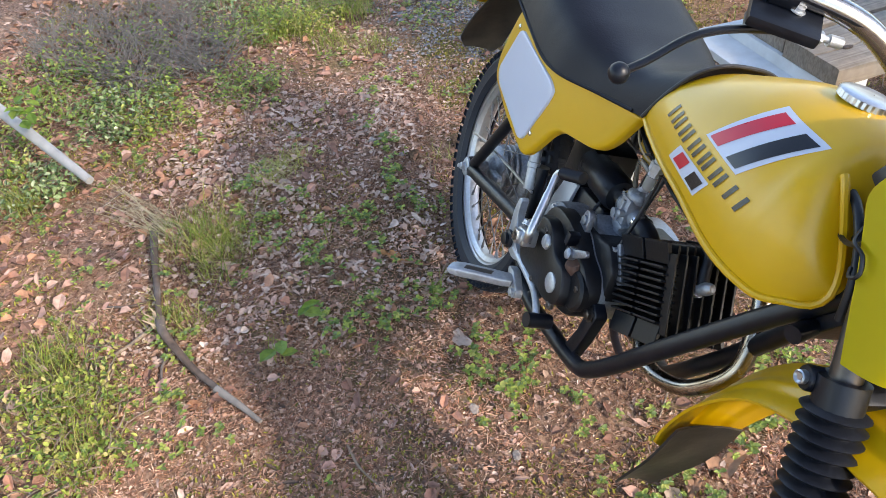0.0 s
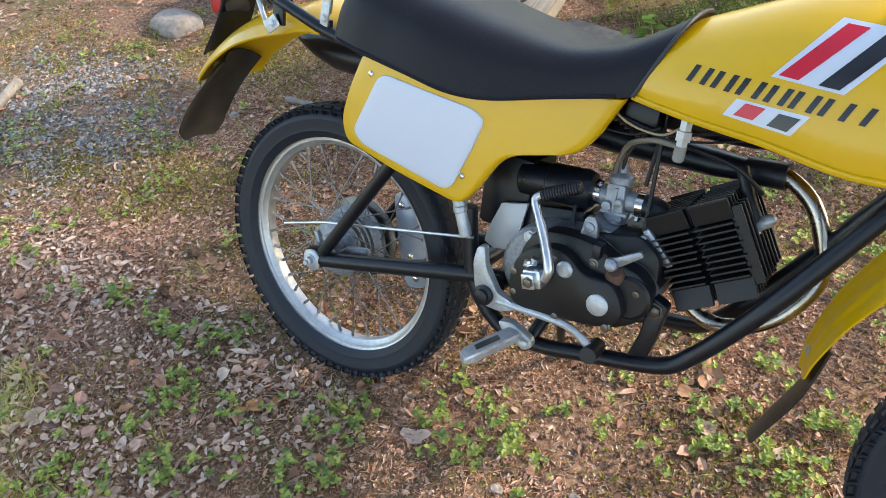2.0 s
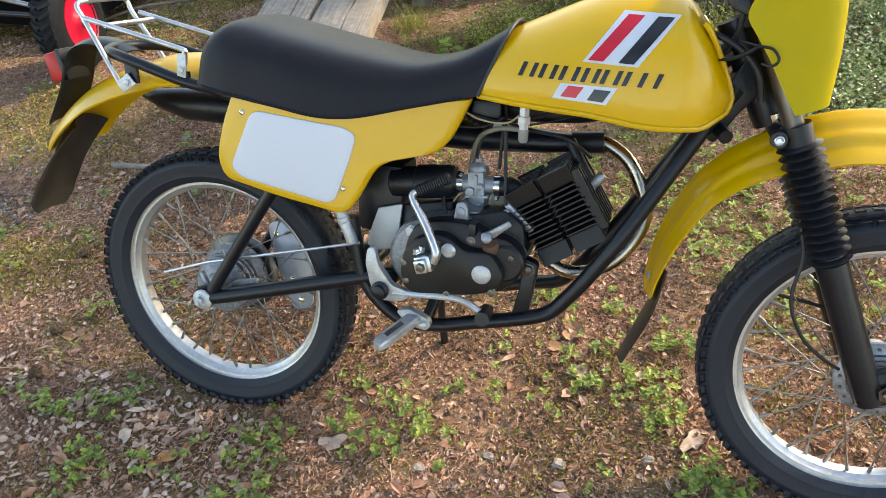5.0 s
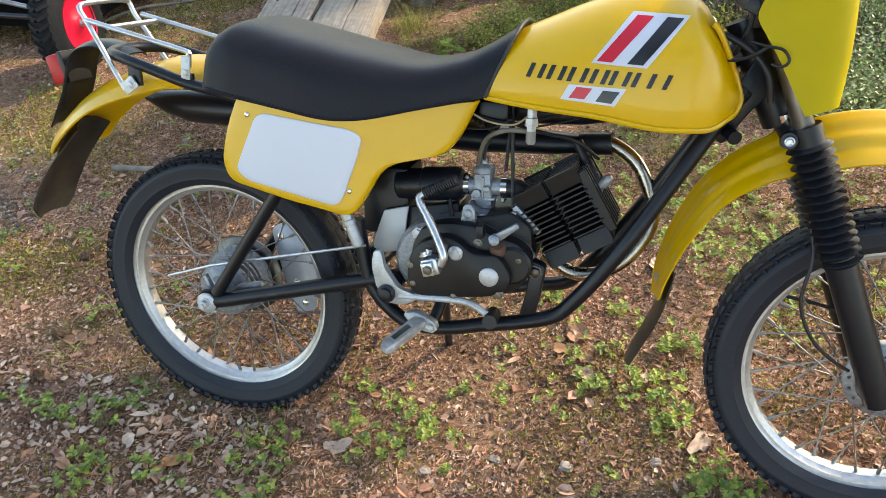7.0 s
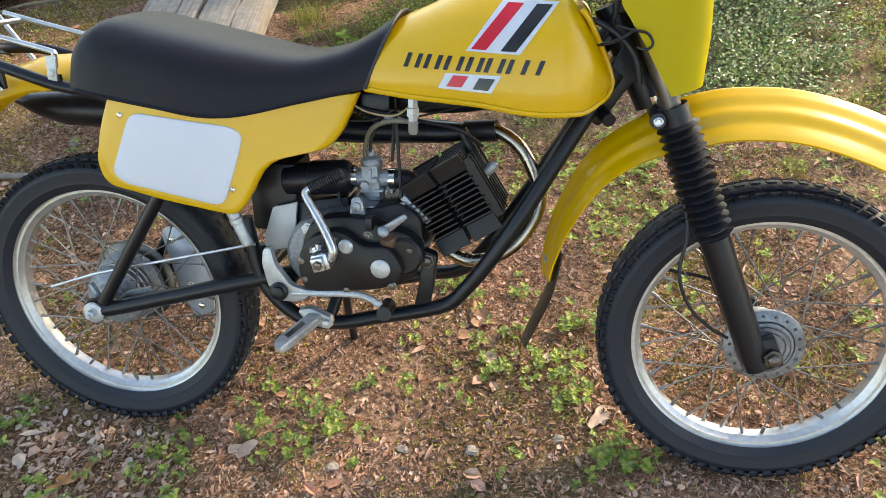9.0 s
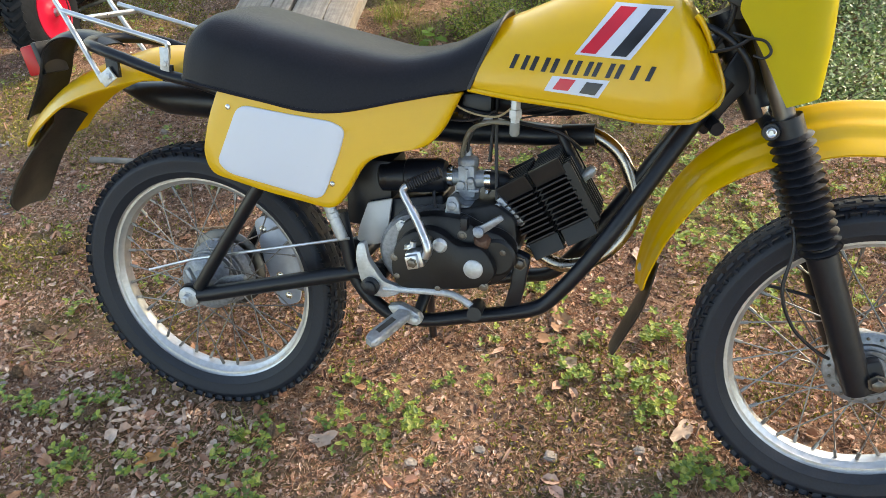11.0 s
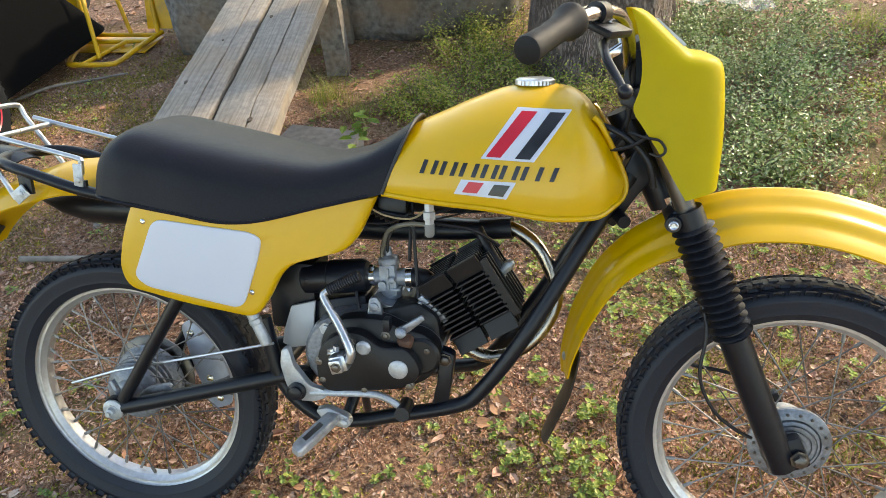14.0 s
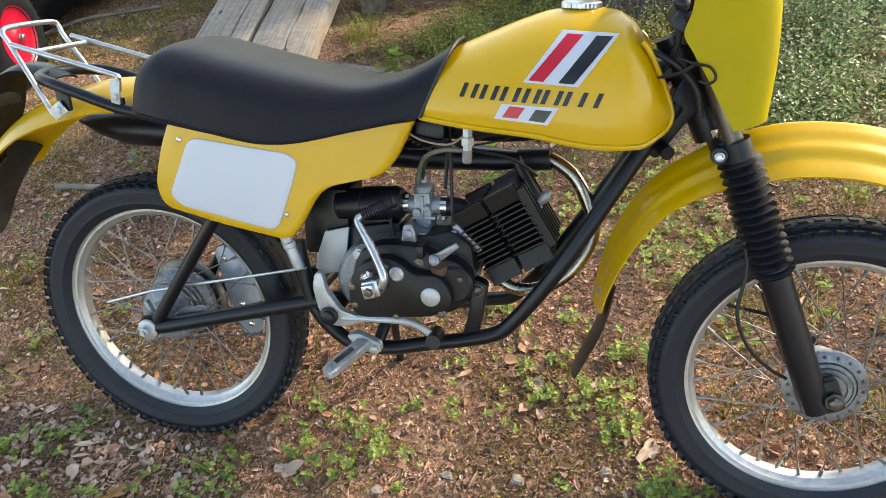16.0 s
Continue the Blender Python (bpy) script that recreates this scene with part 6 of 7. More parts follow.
# paler litter on the left; part of its paleness stands in for light
xy = spread_over(4200, -1.9, 0.2, -1.0, 0.9, lambda x, y: min(1.0, max(0.0, 1.0 * (0.1 - x))) * min(1.0, max(0.15, 1.3 - 2.0 * y)) * (0.35 + 0.65 * (noise.noise((x * 4, y * 4, 23)) > -0.1)))
n = len(xy)
leaves("pale_fill_litter", on_ground(xy, 0.007), rng.uniform(0, 6.28, n), rng.normal(0.1, 0.25, n), rng.gamma(2.0, 0.0032, n) + 0.005, rng.gamma(2.0, 0.002, n) + 0.003, rng.uniform(0, 0.35, n), PALEFILL, roll=rng.normal(0, 0.35, n), label="pale leaves and flakes, partly there to lighten the shaded ground", category="leaf litter")
# light-coloured pieces added to brighten the ground in the motorcycle's shade
xy = spread_over(2600, -1.1, 0.2, -0.85, -0.05, lambda x, y: 0.25 + 0.75 * (noise.noise((x * 5, y * 5, 29)) > 0.0))
n = len(xy)
leaves("shade_lift_leaves", on_ground(xy, 0.007), rng.uniform(0, 6.28, n), rng.normal(0.1, 0.25, n), rng.gamma(2.0, 0.005, n) + 0.007, rng.gamma(2.0, 0.0032, n) + 0.005, rng.uniform(0, 0.35, n), PALEFILL, roll=rng.normal(0, 0.35, n), label="pale dry leaf pieces that lighten the shade among the seedlings", category="dead leaves")
xy = spread_over(30000, -7.0, 7.5, -6.0, 8.0, lambda x, y: 0.0 if -2.4 < x < 2.4 and -1.6 < y < 2.8 else 1.0)
n = len(xy)
leaves("outer_litter", on_ground(xy, 0.004), rng.uniform(0, 6.28, n), rng.normal(0.1, 0.2, n), rng.uniform(0.02, 0.06, n), rng.uniform(0.012, 0.035, n), rng.uniform(0.05, 0.35, n), DEAD, roll=rng.normal(0, 0.3, n), label="dead leaves strewn over the clearing", category="leaf litter")
# moss tufts
mossy = lambda x, y: min(1.0, max(0.06, 4 * (noise.noise((x * 2.2 + 4, y * 2.2, 2)) + 0.5 * noise.noise((x * 7, y * 7, 12)) - 0.02)))
xy = spread_over(44000, -2.4, 2.4, -1.6, 2.6, mossy)
n = len(xy)
xy = np.concatenate([xy, spread_over(14000, -1.75, -0.45, 0.05, 2.3, lambda x, y: (1.0 if noise.noise((x * 2.6, y * 2.6, 21)) > 0.0 else 0.05) * (1.0 - 0.9 * min(1.0, stony(x, y)))), spread_over(3000, 0.6, 1.7, 0.2, 1.2, lambda x, y: 1.0 if noise.noise((x * 3.2, y * 3.2, 23)) > 0.12 else 0.03)])
n = len(xy)
leaves("moss", on_ground(xy, 0.0), rng.uniform(0, 6.28, n), rng.uniform(0.3, 1.5, n), rng.uniform(0.006, 0.016, n), rng.uniform(0.003, 0.006, n), 0.2 * np.ones(n), MOSS, label="patches of yellow-green moss", category="moss")

# seedlings: each a rosette of small leaves on a short stem
SEEDLINGS = [(-0.32, -0.167), (-0.25, -0.13), (-0.22, -0.08), (-0.226, -0.258), (-0.228, -0.291), (0.092, -0.141), (0.142, -0.105), (0.163, -0.197), (-0.566, -0.161), (-0.445, -0.143), (0.311, -0.061), (0.371, 0.047), (0.448, -0.003), (-0.521, 0.169), (0.256, 0.074), (-0.104, -0.226), (0.267, -0.003), (-0.925, 0.237), (0.374, -0.044), (0.42, 0.03)]
SEEDLINGS += [(-0.43, -0.604), (-0.343, -0.447), (-0.269, -0.538), (-0.689, -0.222), (-0.379, -0.171), (0.114, -0.271), (0.189, -0.218), (-0.225, -0.377), (-0.121, -0.393), (-0.052, -0.383), (-0.18, -0.532), (0.169, -0.353), (-0.46, -0.56), (-0.3, -0.6)]
SEEDLINGS += [(0.7, 0.27), (0.73, 0.199), (0.773, 0.335), (0.828, 0.206), (0.909, 0.238), (0.899, 0.351), (0.61, 0.471), (0.671, 0.41), (0.917, 0.179)]
SEEDLINGS += [(1.0, 0.06), (0.91, 0.35), (1.09, 1.01), (0.95, 0.69), (0.78, 0.46), (0.99, 0.02), (0.98, -0.02), (1.02, 0.04), (1.06, 0.0), (0.92, 0.15)]
spots = [(x, y, 1.0) for x, y in SEEDLINGS]
SPROUTS = [(0.777, 0.233), (0.621, 0.315), (0.679, 0.142), (0.921, 0.37), (-0.003, -0.144), (0.094, -0.012), (-0.587, -0.181), (-0.233, -0.085), (-0.123, -0.239), (0.122, -0.304), (0.542, 0.274), (0.533, 0.206), (0.554, 0.14), (-0.209, -0.22)]
spots += [(x, y, 0.8) for x, y in SPROUTS]
spots += [(x + rng.normal(0, 0.07), y + rng.normal(0, 0.05), rng.uniform(0.4, 0.7)) for x, y in SEEDLINGS for j in range(1)]
known = lambda x, y: 0.12 if -0.8 < x < 0.95 and -0.68 < y < 0.5 else 1.0
green = lambda x, y: known(x, y) * (0.08 + 0.92 * (noise.noise((x * 3.4, y * 3.4, 11)) > 0.12) * (1.0 if y < 0.6 else 0.5))
spots += [(x, y, rng.uniform(0.5, 1.0)) for x, y in spread_over(620, -2.2, 2.3, -1.5, 2.4, green)]
spots += [(x, y, rng.uniform(0.7, 1.0)) for x, y in spread_over(260, 1.15, 2.7, 1.2, 3.1, lambda x, y: 0.3 + 0.7 * (noise.noise((x * 2.4, y * 2.4, 31)) > 0.0))]
spots += [(x, y, rng.uniform(0.4, 0.9)) for x, y in spread_over(150, -2.4, 0.6, -1.6, 0.1, lambda x, y: known(x, y) * (noise.noise((x * 4.2, y * 4.2, 3)) > 0.1) * min(1.0, max(0.0, -y * 1.3 + 0.2 * -x)))]
spots += [(x, y, rng.uniform(0.6, 1.0)) for x, y in spread_over(330, 0.4, 2.3, 0.45, 1.5, lambda x, y: known(x, y) * (0.25 + 0.75 * (noise.noise((x * 2.6, y * 2.6, 7)) > 0.0)))]
P, YAW, PITCH, LONG = [], [], [], []
for x, y, k in spots:
    for j in range(rng.integers(2, 6) if k < 1 else rng.integers(6, 11)):
        ox, oy = rng.normal(0, 0.021 * k + 0.003, 2)
        h = rng.uniform(0.01, 0.04) * k
        z = ground_height(x + ox, y + oy)
        size = rng.uniform(0.01, 0.0165) * (0.6 + 0.4 * k)
        for i in range(rng.integers(5, 9)):
            P.append((x + ox, y + oy, z + h + rng.uniform(-0.008, 0.004)))
            YAW.append(i * 2.4 + rng.normal(0, 0.3))
            PITCH.append(rng.uniform(-0.1, 0.6))
            LONG.append(size * rng.uniform(0.7, 1.1))
LONG = np.array(LONG)
leaves("seedlings", np.array(P), np.array(YAW), np.array(PITCH), LONG, LONG * rng.uniform(0.55, 0.85, len(LONG)), rng.uniform(0.05, 0.25, len(LONG)), GREEN, label="small bright green seedlings sprouting from the litter", category="seedlings")


def grass_tuft(place, count, long, seed, mat, flat=0.0, toward=None, wide=0.0011, label="tuft of thin forest grass"):
    """Arching blades, each of four narrow joints."""
    r = np.random.default_rng(seed)
    x, y = place
    spread = 0.02 + 0.00012 * count if toward is None else 0.03
    root = np.stack([r.normal(x, spread, count), r.normal(y, spread, count), np.full(count, ground_height(x, y) - 0.004)], 1)
    yaw = r.uniform(0, 6.28, count) if toward is None else r.normal(toward, 0.2, count)
    rise = r.uniform(0.9, 1.5, count) * (1 - flat)
    size = long * r.uniform(0.45, 1.1, count)
    bend = r.uniform(0.15, 0.5, count) * (1 - 0.8 * flat)
    out = np.stack([np.cos(yaw), np.sin(yaw), 0 * yaw], 1)
    across = np.stack([-np.sin(yaw), np.cos(yaw), 0 * yaw], 1)
    p, angle, rows = root.copy(), rise.copy(), []
    w = r.uniform(0.7, 1.4, count) * wide
    for k in range(5):
        f = (1 - k / 4) ** 0.7
        rows.append((p - across * (w * f)[:, None], p + across * (w * f)[:, None]))
        p = p + (out * np.cos(angle)[:, None] + np.array([0, 0, 1.0]) * np.sin(angle)[:, None]) * (size / 4)[:, None]
        angle = angle - bend
    verts = np.stack([v for pair in rows for v in pair], 1).reshape(-1, 3)
    base = np.arange(count)[:, None] * 10
    faces = np.concatenate([base + np.array([2 * k, 2 * k + 1, 2 * k + 3, 2 * k + 2]) for k in range(4)])
    return tagged(from_arrays("grass_tuft", verts, faces, mat), label, "grass", kind="stuff")


for k, (x, y, c, h) in enumerate(((-0.25, -0.69, 420, 0.13), (0.25, -0.93, 260, 0.09), (0.4, -0.9, 220, 0.085), (0.12, -1.02, 240, 0.09), (0.05, -0.75, 160, 0.09), (-0.53, -1.26, 160, 0.14), (-1.57, -0.5, 320, 0.16), (-1.7, -0.2, 260, 0.16), (-0.25, 1.9, 160, 0.16), (-0.05, 1.75, 120, 0.14), (1.75, 1.2, 160, 0.15), (-0.35, 0.1, 14, 0.07))):
    grass_tuft((x, y), c, h, 80 + k, GRASS)
# tufts in the sunlit colours, for a patch of sun on the grass
for k, (x, y) in enumerate(((-0.2, -0.63), (-0.27, -0.69), (-0.13, -0.68), (-0.5, -0.47), (-0.47, -0.5), (-0.54, -0.44))):
    grass_tuft((x, y), 90, 0.075, 720 + k, SUNLITGRASS, 0.35, label="low tuft of grass coloured pale yellow-green as if sunlit")
for k, (x, y) in enumerate(((-0.484, -0.01), (-0.47, 0.0))):
    grass_tuft((x, y), 12, 0.09, 740 + k, SUNLITGRASS, 0.5, label="few pale grass blades lying in the litter")
grass_tuft((-0.3, -0.78), 46, 0.42, 99, STRAW, 0.75, 3.95, 0.0012, "fan of dry straw-coloured grass stalks")
# thin grass blades and meadow plants
for k, (x, y) in enumerate(spread_over(90, -2.0, 2.2, -1.4, 2.3)):
    grass_tuft((x, y), int(rng.integers(5, 22)), rng.uniform(0.04, 0.1), 300 + k, GRASS, label="few thin grass blades in the litter")
for k, (x, y, c, h) in enumerate(((-1.42, -0.3, 220, 0.1), (-1.6, -0.42, 260, 0.12), (-1.75, -0.35, 220, 0.12), (-1.35, -0.12, 150, 0.08), (1.35, 0.55, 26, 0.13), (1.6, 0.6, 30, 0.14), (1.2, 0.8, 22, 0.1), (1.45, 0.3, 22, 0.12), (1.9, 1.75, 90, 0.12), (2.05, 2.2, 140, 0.14), (2.2, 1.9, 110, 0.12), (1.75, 1.45, 70, 0.1), (2.0, 2.7, 160, 0.14), (2.3, 2.5, 160, 0.14), (1.5, 1.05, 40, 0.12), (1.75, 0.95, 30, 0.14))):
    grass_tuft((x, y), c, h, 640 + k, GRASS)
for k, (x, y, w, h) in enumerate(((1.95, 2.0, 0.14, 0.1), (2.15, 2.3, 0.16, 0.12), (2.3, 2.1, 0.14, 0.1), (1.95, 2.55, 0.18, 0.14), (1.9, 1.5, 0.1, 0.07), (2.35, 2.75, 0.2, 0.14))):
    shrub((x, y), w, h, 700, 660 + k, 0.014, MEADOW)
for k, (x, y, z) in enumerate(((0.0, 1.05, 0.1), (0.05, 1.45, 0.14), (0.12, 1.3, 0.12), (0.24, -0.49, 0.03), (0.12, -0.44, 0.03), (-0.75, -1.2, 0.2))):
    r = np.random.default_rng(120 + k)
    m = 14 if k != 3 and k != 4 else 3
    p = np.array([(x, y, ground_height(x, y) + z)] * m) + r.normal(0, 0.03 if m > 5 else 0.01, (m, 3))
    ob = leaves("sapling", p, r.uniform(0, 6.28, m), r.uniform(-0.2, 0.4, m), r.uniform(0.035, 0.06, m), r.uniform(0.025, 0.04, m), 0.12 * np.ones(m), BROADLEAF)
    tagged(ob, "young broad-leaved sapling with light green leaves", "sapling", group="saplings", kind="stuff")


def twig_tangle(place, wide, tall, count, seed):
    """A low dead shrub: forked grey twigs leaning all ways."""
    r = np.random.default_rng(seed)
    x, y = place
    z = ground_height(x, y)
    bm = bmesh.new()
    for k in range(count):
        a, q = r.uniform(0, 6.28), wide * math.sqrt(r.uniform(0, 1))
        p = Vector((x + q * math.cos(a), y + q * math.sin(a), z))
        b = r.uniform(0, 6.28)
        tip = p + Vector((math.cos(b), math.sin(b), 0)) * r.uniform(0.03, 0.14) + Vector((0, 0, tall * r.uniform(0.3, 1.0)))
        mid = p.lerp(tip, 0.5) + Vector(r.normal(0, 0.012, 3))
        add_tube(bm, [p, mid, tip], lambda t: 0.0022 * (1 - 0.6 * t), 4, steps=3)
        for j in range(2):
            end = mid + Vector((r.normal(0, 0.05), r.normal(0, 0.05), r.uniform(0.01, 0.06)))
            add_tube(bm, [mid, mid.lerp(end, 0.5) + Vector(r.normal(0, 0.006, 3)), end], 0.0011, 4, steps=2)
    return tagged(part("dead_shrub", bm, DRYTWIG), "low tangle of dead grey twigs", "dead shrub", group="dead shrubs", kind="stuff")


DRYTWIG = material("grey_twig", (0.19, 0.17, 0.15), 0.85, bump=0.3, scale=60, spread=0.3)
for k, (x, y, w, h) in enumerate(((-1.78, -1.38, 0.22, 0.16), (-1.5, -1.16, 0.24, 0.16), (-1.69, -0.92, 0.22, 0.14), (-1.3, -1.0, 0.15, 0.1), (-1.4, -0.8, 0.15, 0.1), (-2.05, -1.0, 0.2, 0.14))):
    twig_tangle((x, y), w, h, 110, 700 + k)
for k, (x, y, w, h) in enumerate(((-1.15, -0.65, 0.14, 0.12), (-0.93, -0.9, 0.12, 0.1), (-1.7, -0.52, 0.16, 0.14), (-1.62, -0.38, 0.12, 0.12), (-1.35, -1.45, 0.2, 0.14), (-0.75, -1.4, 0.16, 0.12))):
    shrub((x, y), w, h, 700, 720 + k, 0.016, MEADOW if k % 2 else GREEN)

for k, (x, y, w, h) in enumerate(((0.3, -0.93, 0.13, 0.06), (0.17, -0.98, 0.13, 0.06), (0.42, -0.9, 0.12, 0.06), (0.34, -1.05, 0.14, 0.07))):
    shrub((x, y), w, h, 620, 760 + k, 0.013, MEADOW)


DARKBARK = material("dark_branch_bark", (0.1, 0.068, 0.05), 0.85, bump=0.6, scale=45, spread=0.4, dirt=(0.2, 0.18, 0.165), dirt_amount=0.6, dirt_scale=9)


def stick(points, r, label, mat=None):
    pts = [(x, y, ground_height(x, y) + r * 0.8 + dz) for x, y, dz in points]
    bm = tube(pts, lambda t: r * (1 - 0.5 * t), 14)
    return tagged(part("stick", bm, mat or TWIG), label, "stick", group="fallen sticks")


stick(((-0.345, -0.85, 0.0), (-0.22, -0.83, 0.004), (-0.119, -0.812, 0.008), (0.02, -0.785, 0.02), (0.08, -0.77, 0.024)), 0.012, "dark weathered stick lying in the litter", DARKBARK)
stick(((0.06, -0.775, 0.02), (0.103, -0.764, 0.02), (0.17, -0.722, 0.012), (0.245, -0.667, 0.006), (0.37, -0.555, 0.0)), 0.0125, "broken dark stick with a grey end", DARKBARK)
stick(((0.29, -0.63, 0.004), (0.35, -0.575, 0.006), (0.4, -0.53, 0.0)), 0.0095, "bleached grey end of a broken stick", WOOD)
stick(((-0.05, -0.8, 0.004), (-0.02, -0.86, 0.006), (-0.04, -0.93, 0.0)), 0.005, "thin dark side twig in the litter", DARKBARK)
stick(((0.14, -0.74, 0.01), (0.2, -0.76, 0.008), (0.27, -0.75, 0.0)), 0.0045, "thin dark side twig in the litter", DARKBARK)
stick(((0.06, -0.79, 0.01), (0.12, -0.86, 0.0), (0.15, -0.93, 0.0)), 0.006, "thin broken twig lying in the litter")
stick(((-1.26, -1.68, 0.2), (-0.9, -1.37, 0.13), (-0.56, -1.05, 0.03)), 0.026, "pale barkless stick resting on the undergrowth", material("pale_wood", (0.34, 0.335, 0.32), 0.7, spread=0.15, scale=30))
bm = bmesh.new()
for k in range(16):
    a = rng.uniform(-0.5, 0.5)
    p = Vector((0.075 + rng.uniform(-0.014, 0.014), -0.775 + rng.uniform(-0.014, 0.014), ground_height(0.075, -0.775) + 0.026))
    add_tube(bm, [p, p + Vector((-0.05 * math.cos(a) * rng.uniform(0.5, 1), -0.03 - 0.03 * math.sin(a), rng.uniform(-0.012, 0.012)))], lambda t: 0.0045 * (1 - 0.8 * t), 5)
tagged(part("splinters", bm, material("fresh_wood", (0.6, 0.42, 0.27), 0.7, spread=0.2, scale=60)), "pale splintered wood at the broken stick", "splinters", kind="stuff")
stick(((-1.73, 1.79, 0.0), (-1.62, 1.93, 0.01), (-1.5, 2.03, 0.0), (-1.3, 2.1, 0.0)), 0.009, "grey root lying on the ground", WOOD)
stick(((-0.9, 0.75, 0.0), (-0.5, 0.82, 0.004), (-0.15, 0.95, 0.0)), 0.011, "long grey stick lying behind the wheel", WOOD)
stick(((-1.9, 0.35, 0.0), (-1.75, 0.15, 0.01), (-1.72, 0.05, 0.0)), 0.02, "grey root lying on the gravel", WOOD)
for k in range(26):
    x, y, a = rng.uniform(-1.6, 1.6), rng.uniform(-1.0, 1.8), rng.uniform(0, 6.28)
    h = rng.uniform(0.04, 0.11)
    stick(((x, y, 0.0), (x + h * math.cos(a), y + h * math.sin(a), 0.004), (x + 2 * h * math.cos(a + 0.15), y + 2 * h * math.sin(a + 0.15), 0.0)), rng.uniform(0.0018, 0.004), "thin dry twig lying in the litter")


def pine_cone(place, seed):
    r = np.random.default_rng(seed)
    x, y = place
    bm = lathe([(0.003, -0.02), (0.009, -0.016), (0.0125, -0.005), (0.011, 0.008), (0.004, 0.02)], axis=(1, 0, 0), n=10)
    for k in range(64):
        t = (k + 0.5) / 64
        h = -0.019 + 0.038 * t
        rad = 0.0135 * math.sin(math.pi * (0.12 + 0.8 * t)) ** 0.7
        m = Matrix.Rotation(k * 2.39996, 4, "X") @ Matrix.Translation((h, 0, rad)) @ Matrix.Rotation(0.55, 4, "Y")
        add_box(bm, (0.006, 0.0065, 0.0018), m)
    ob = part("pine_cone", bm, CONE, smooth=False)
    ob.matrix_basis = Matrix.Translation((x, y, ground_height(x, y) + 0.012)) @ Matrix.Rotation(r.uniform(0, 6.28), 4, "Z") @ Matrix.Rotation(0.1, 4, "Y")
    return tagged(ob, "small brown open pine cone on the litter", "pine cone", group="pine cones")


for k, p in enumerate(((-0.25, -0.15), (0.16, -0.08), (-0.55, 0.06), (-0.49, -0.08), (-0.35, 0.12), (-0.7, 0.35), (0.0, -0.35))):
    pine_cone(p, 140 + k)


def fallen_leaf(place, long, turn, mat, seed):
    """One large dry leaf with lobes, curled."""
    r = np.random.default_rng(seed)
    x, y = place
    bm = bmesh.new()
    n = 16
    ring = []
    for k in range(n):
        a = 2 * math.pi * k / n
        q = long * 0.5 * (1 + 0.22 * math.cos(3 * a + seed) + r.uniform(-0.1, 0.1))
        ring.append((q * math.cos(a), 0.55 * q * math.sin(a)))
    mid = [bm.verts.new((p[0] * 0.5, p[1] * 0.5, 0.004)) for p in ring]
    out = [bm.verts.new((p[0], p[1], 0.006 + 0.10 * abs(p[1]) + 0.006 * r.uniform(-1, 1))) for p in ring]
    c = bm.verts.new((0, 0, 0.003))
    for k in range(n):
        bm.faces.new((c, mid[k], mid[(k + 1) % n]))
        bm.faces.new((mid[k], out[k], out[(k + 1) % n], mid[(k + 1) % n]))
    ob = part("fallen_leaf", bm, mat)
    ob.matrix_basis = Matrix.Translation((x, y, ground_height(x, y) + 0.003)) @ Matrix.Rotation(turn, 4, "Z") @ Matrix.Rotation(r.normal(0, 0.12), 4, "X")
    return tagged(ob, "large dry orange-brown leaf on the ground", "leaf", group="fallen leaves")


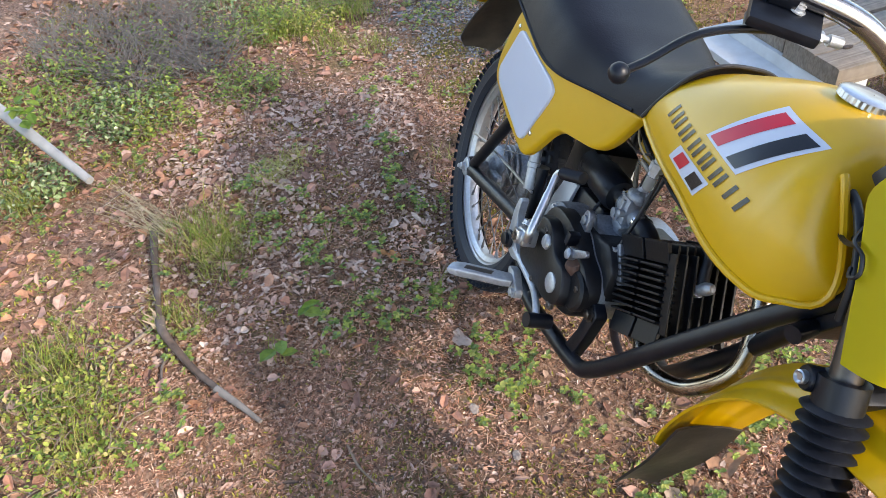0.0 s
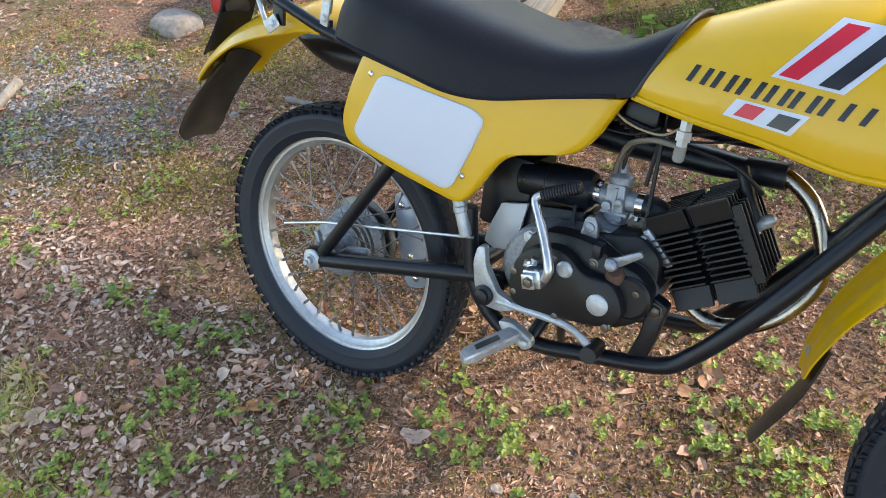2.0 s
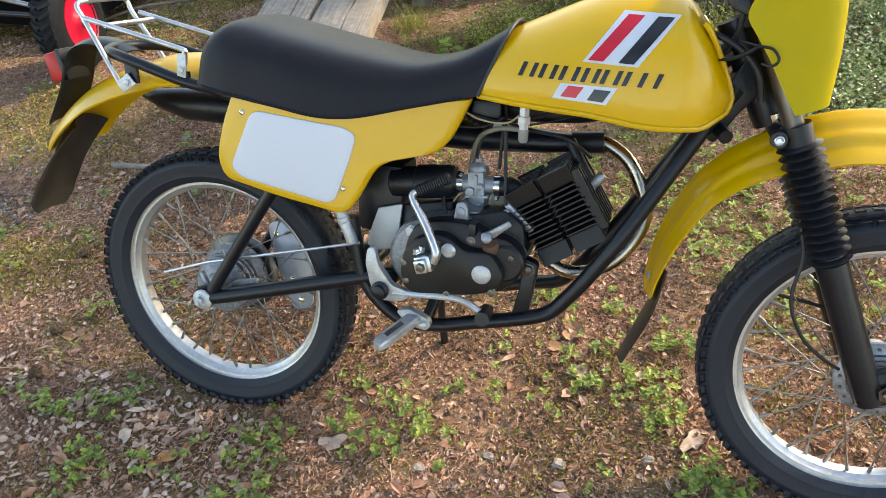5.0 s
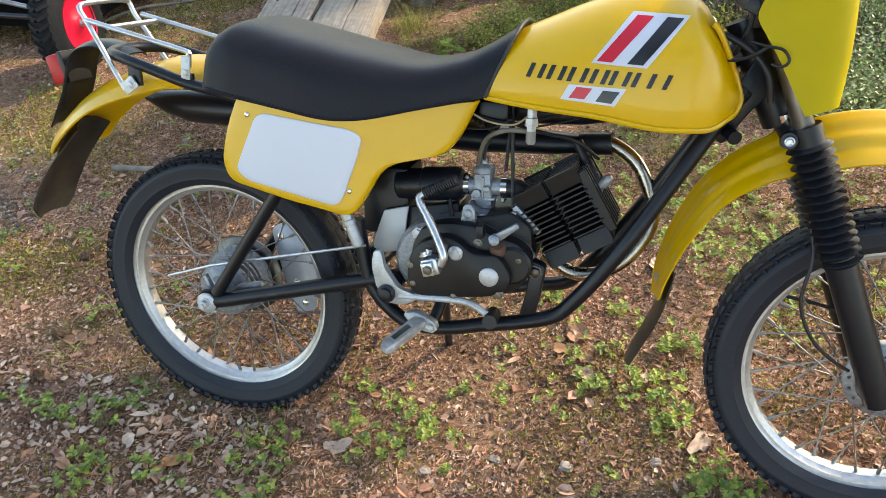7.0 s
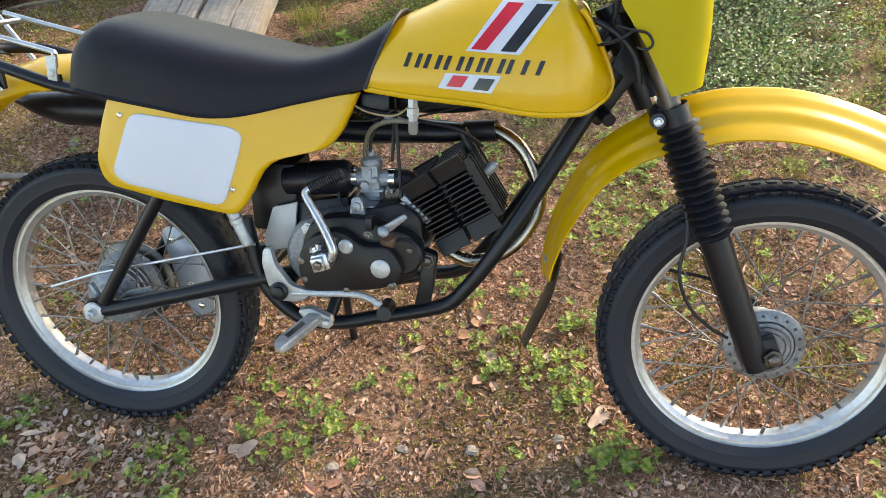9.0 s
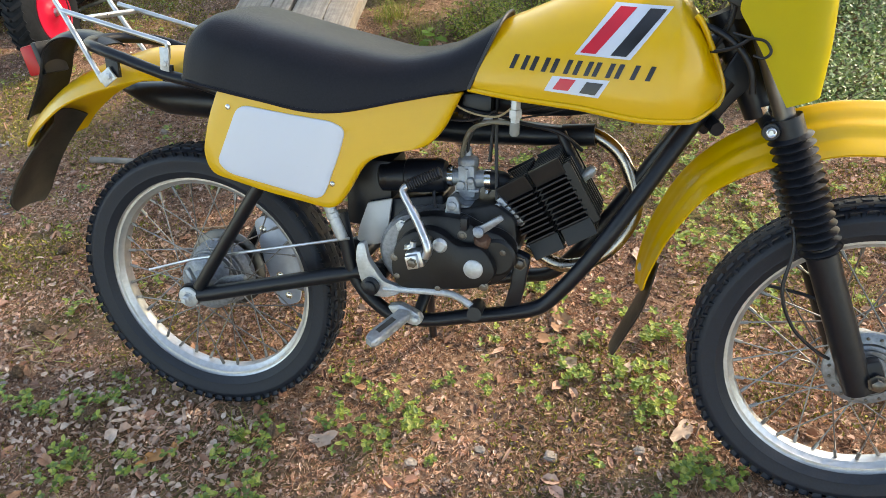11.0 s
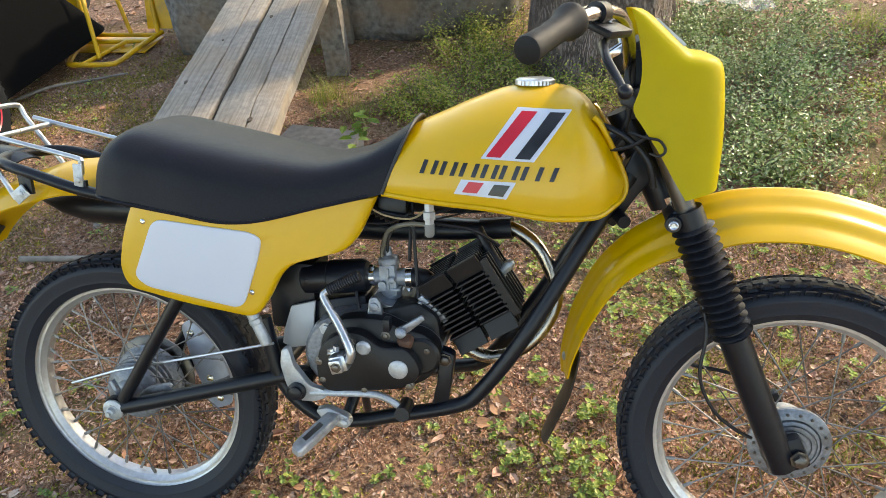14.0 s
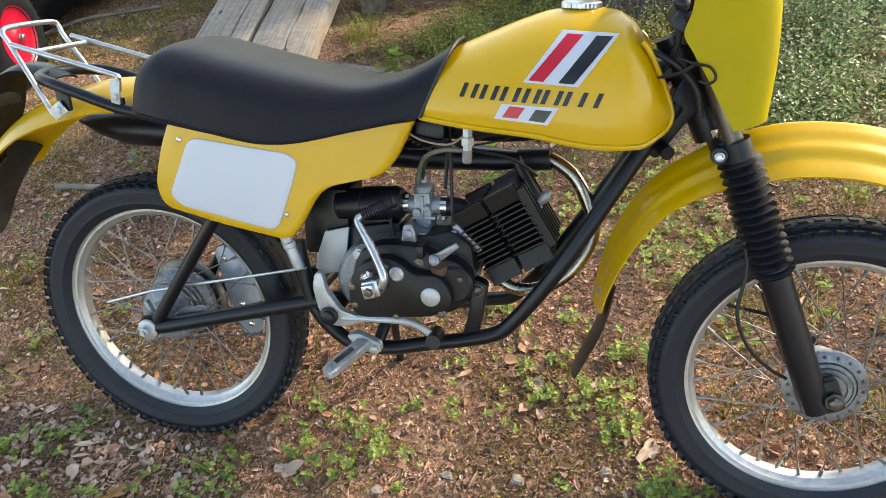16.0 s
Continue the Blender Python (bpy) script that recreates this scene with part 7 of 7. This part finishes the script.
BROWN = material("dry_brown_leaf", (0.3, 0.16, 0.09), 0.65, spread=0.3, scale=50)
GREY = material("bleached_leaf", (0.4, 0.3, 0.24), 0.7, spread=0.2, scale=50)
for k, (x, y, h, turn, mat) in enumerate(((-0.066, -0.2, 0.06, 0.9, ORANGE), (-0.035, -0.172, 0.035, 1.4, ORANGE), (0.266, -0.073, 0.06, 0.5, GREY), (0.692, 0.365, 0.085, 1.9, BROWN), (0.669, 0.302, 0.05, 0.4, BROWN), (0.728, 0.284, 0.045, 2.4, BROWN), (0.73, 0.241, 0.05, 0.2, GREY), (0.858, 0.251, 0.04, 1.0, GREY), (-0.505, 0.053, 0.06, 0.4, BROWN), (-0.458, 0.064, 0.045, 1.2, BROWN), (-0.795, -0.443, 0.08, 0.3, GREY), (-0.418, -0.479, 0.05, 1.5, GREY), (-0.925, -0.202, 0.06, 0.2, GREY), (-0.161, -0.508, 0.06, 1.9, BROWN), (0.98, 0.11, 0.06, 1.1, GREY), (0.02, 0.02, 0.05, 2, BROWN), (-0.2, 0.9, 0.06, 1, BROWN), (0.85, 0.62, 0.06, 2, GREY))):
    fallen_leaf((x, y), h, turn, mat, 160 + k)
for k, (x, y, q) in enumerate(((0.46, -0.08, 0.014), (0.59, -0.02, 0.012), (0.73, 0.0, 0.016), (-0.6, -0.2, 0.016), (0.3, 0.3, 0.011), (-0.5, -0.12, 0.012), (0.9, 0.05, 0.013), (-0.5, 0.75, 0.02), (-0.75, 0.95, 0.018), (-1.0, 0.6, 0.02), (-0.95, 1.2, 0.025), (-0.6, 1.25, 0.018))):
    boulder((x, y, ground_height(x, y) + q * 0.2), (q * 0.8, q * 0.64, q * 0.45), 30 + k, PEBBLE, "stone", "small pale stone in the litter", 3, 0.55)
# gravel
xy = spread_over(6500, -2.5, -1.0, -0.25, 0.95, lambda x, y: min(1.0, stony(x, y)) * (0.3 + 0.7 * (noise.noise((x * 9, y * 9, 61)) > -0.05)))
n = len(xy)
q = rng.gamma(2.0, 0.0019, n) + 0.0025
base = np.array([(1, 0, 0), (-1, 0, 0), (0, 1, 0), (0, -1, 0), (0, 0, 1), (0, 0, -1)], float)
turn = rng.uniform(0, 6.28, n)
verts = base[None] * q[:, None, None] * rng.uniform(0.5, 1.2, (n, 6, 1)) * np.array([1, 0.85, 0.5]) + rng.uniform(-0.0018, 0.0018, (n, 6, 3))
cx, sx = np.cos(turn)[:, None], np.sin(turn)[:, None]
verts = np.stack([verts[..., 0] * cx - verts[..., 1] * sx, verts[..., 0] * sx + verts[..., 1] * cx, verts[..., 2]], -1) + on_ground(xy, 0.005)[:, None]
tri = np.array([(0, 2, 4), (2, 1, 4), (1, 3, 4), (3, 0, 4), (2, 0, 5), (1, 2, 5), (3, 1, 5), (0, 3, 5)])
faces = (tri[None] + 6 * np.arange(n)[:, None, None]).reshape(-1, 3)
tagged(from_arrays("gravel", verts.reshape(-1, 3), faces, palette("gravel_stone", [(0.24, 0.235, 0.235), (0.17, 0.17, 0.175), (0.32, 0.31, 0.3), (0.12, 0.115, 0.115), (0.22, 0.19, 0.165)], 0.85)), "patch of loose grey gravel", "gravel", kind="stuff")
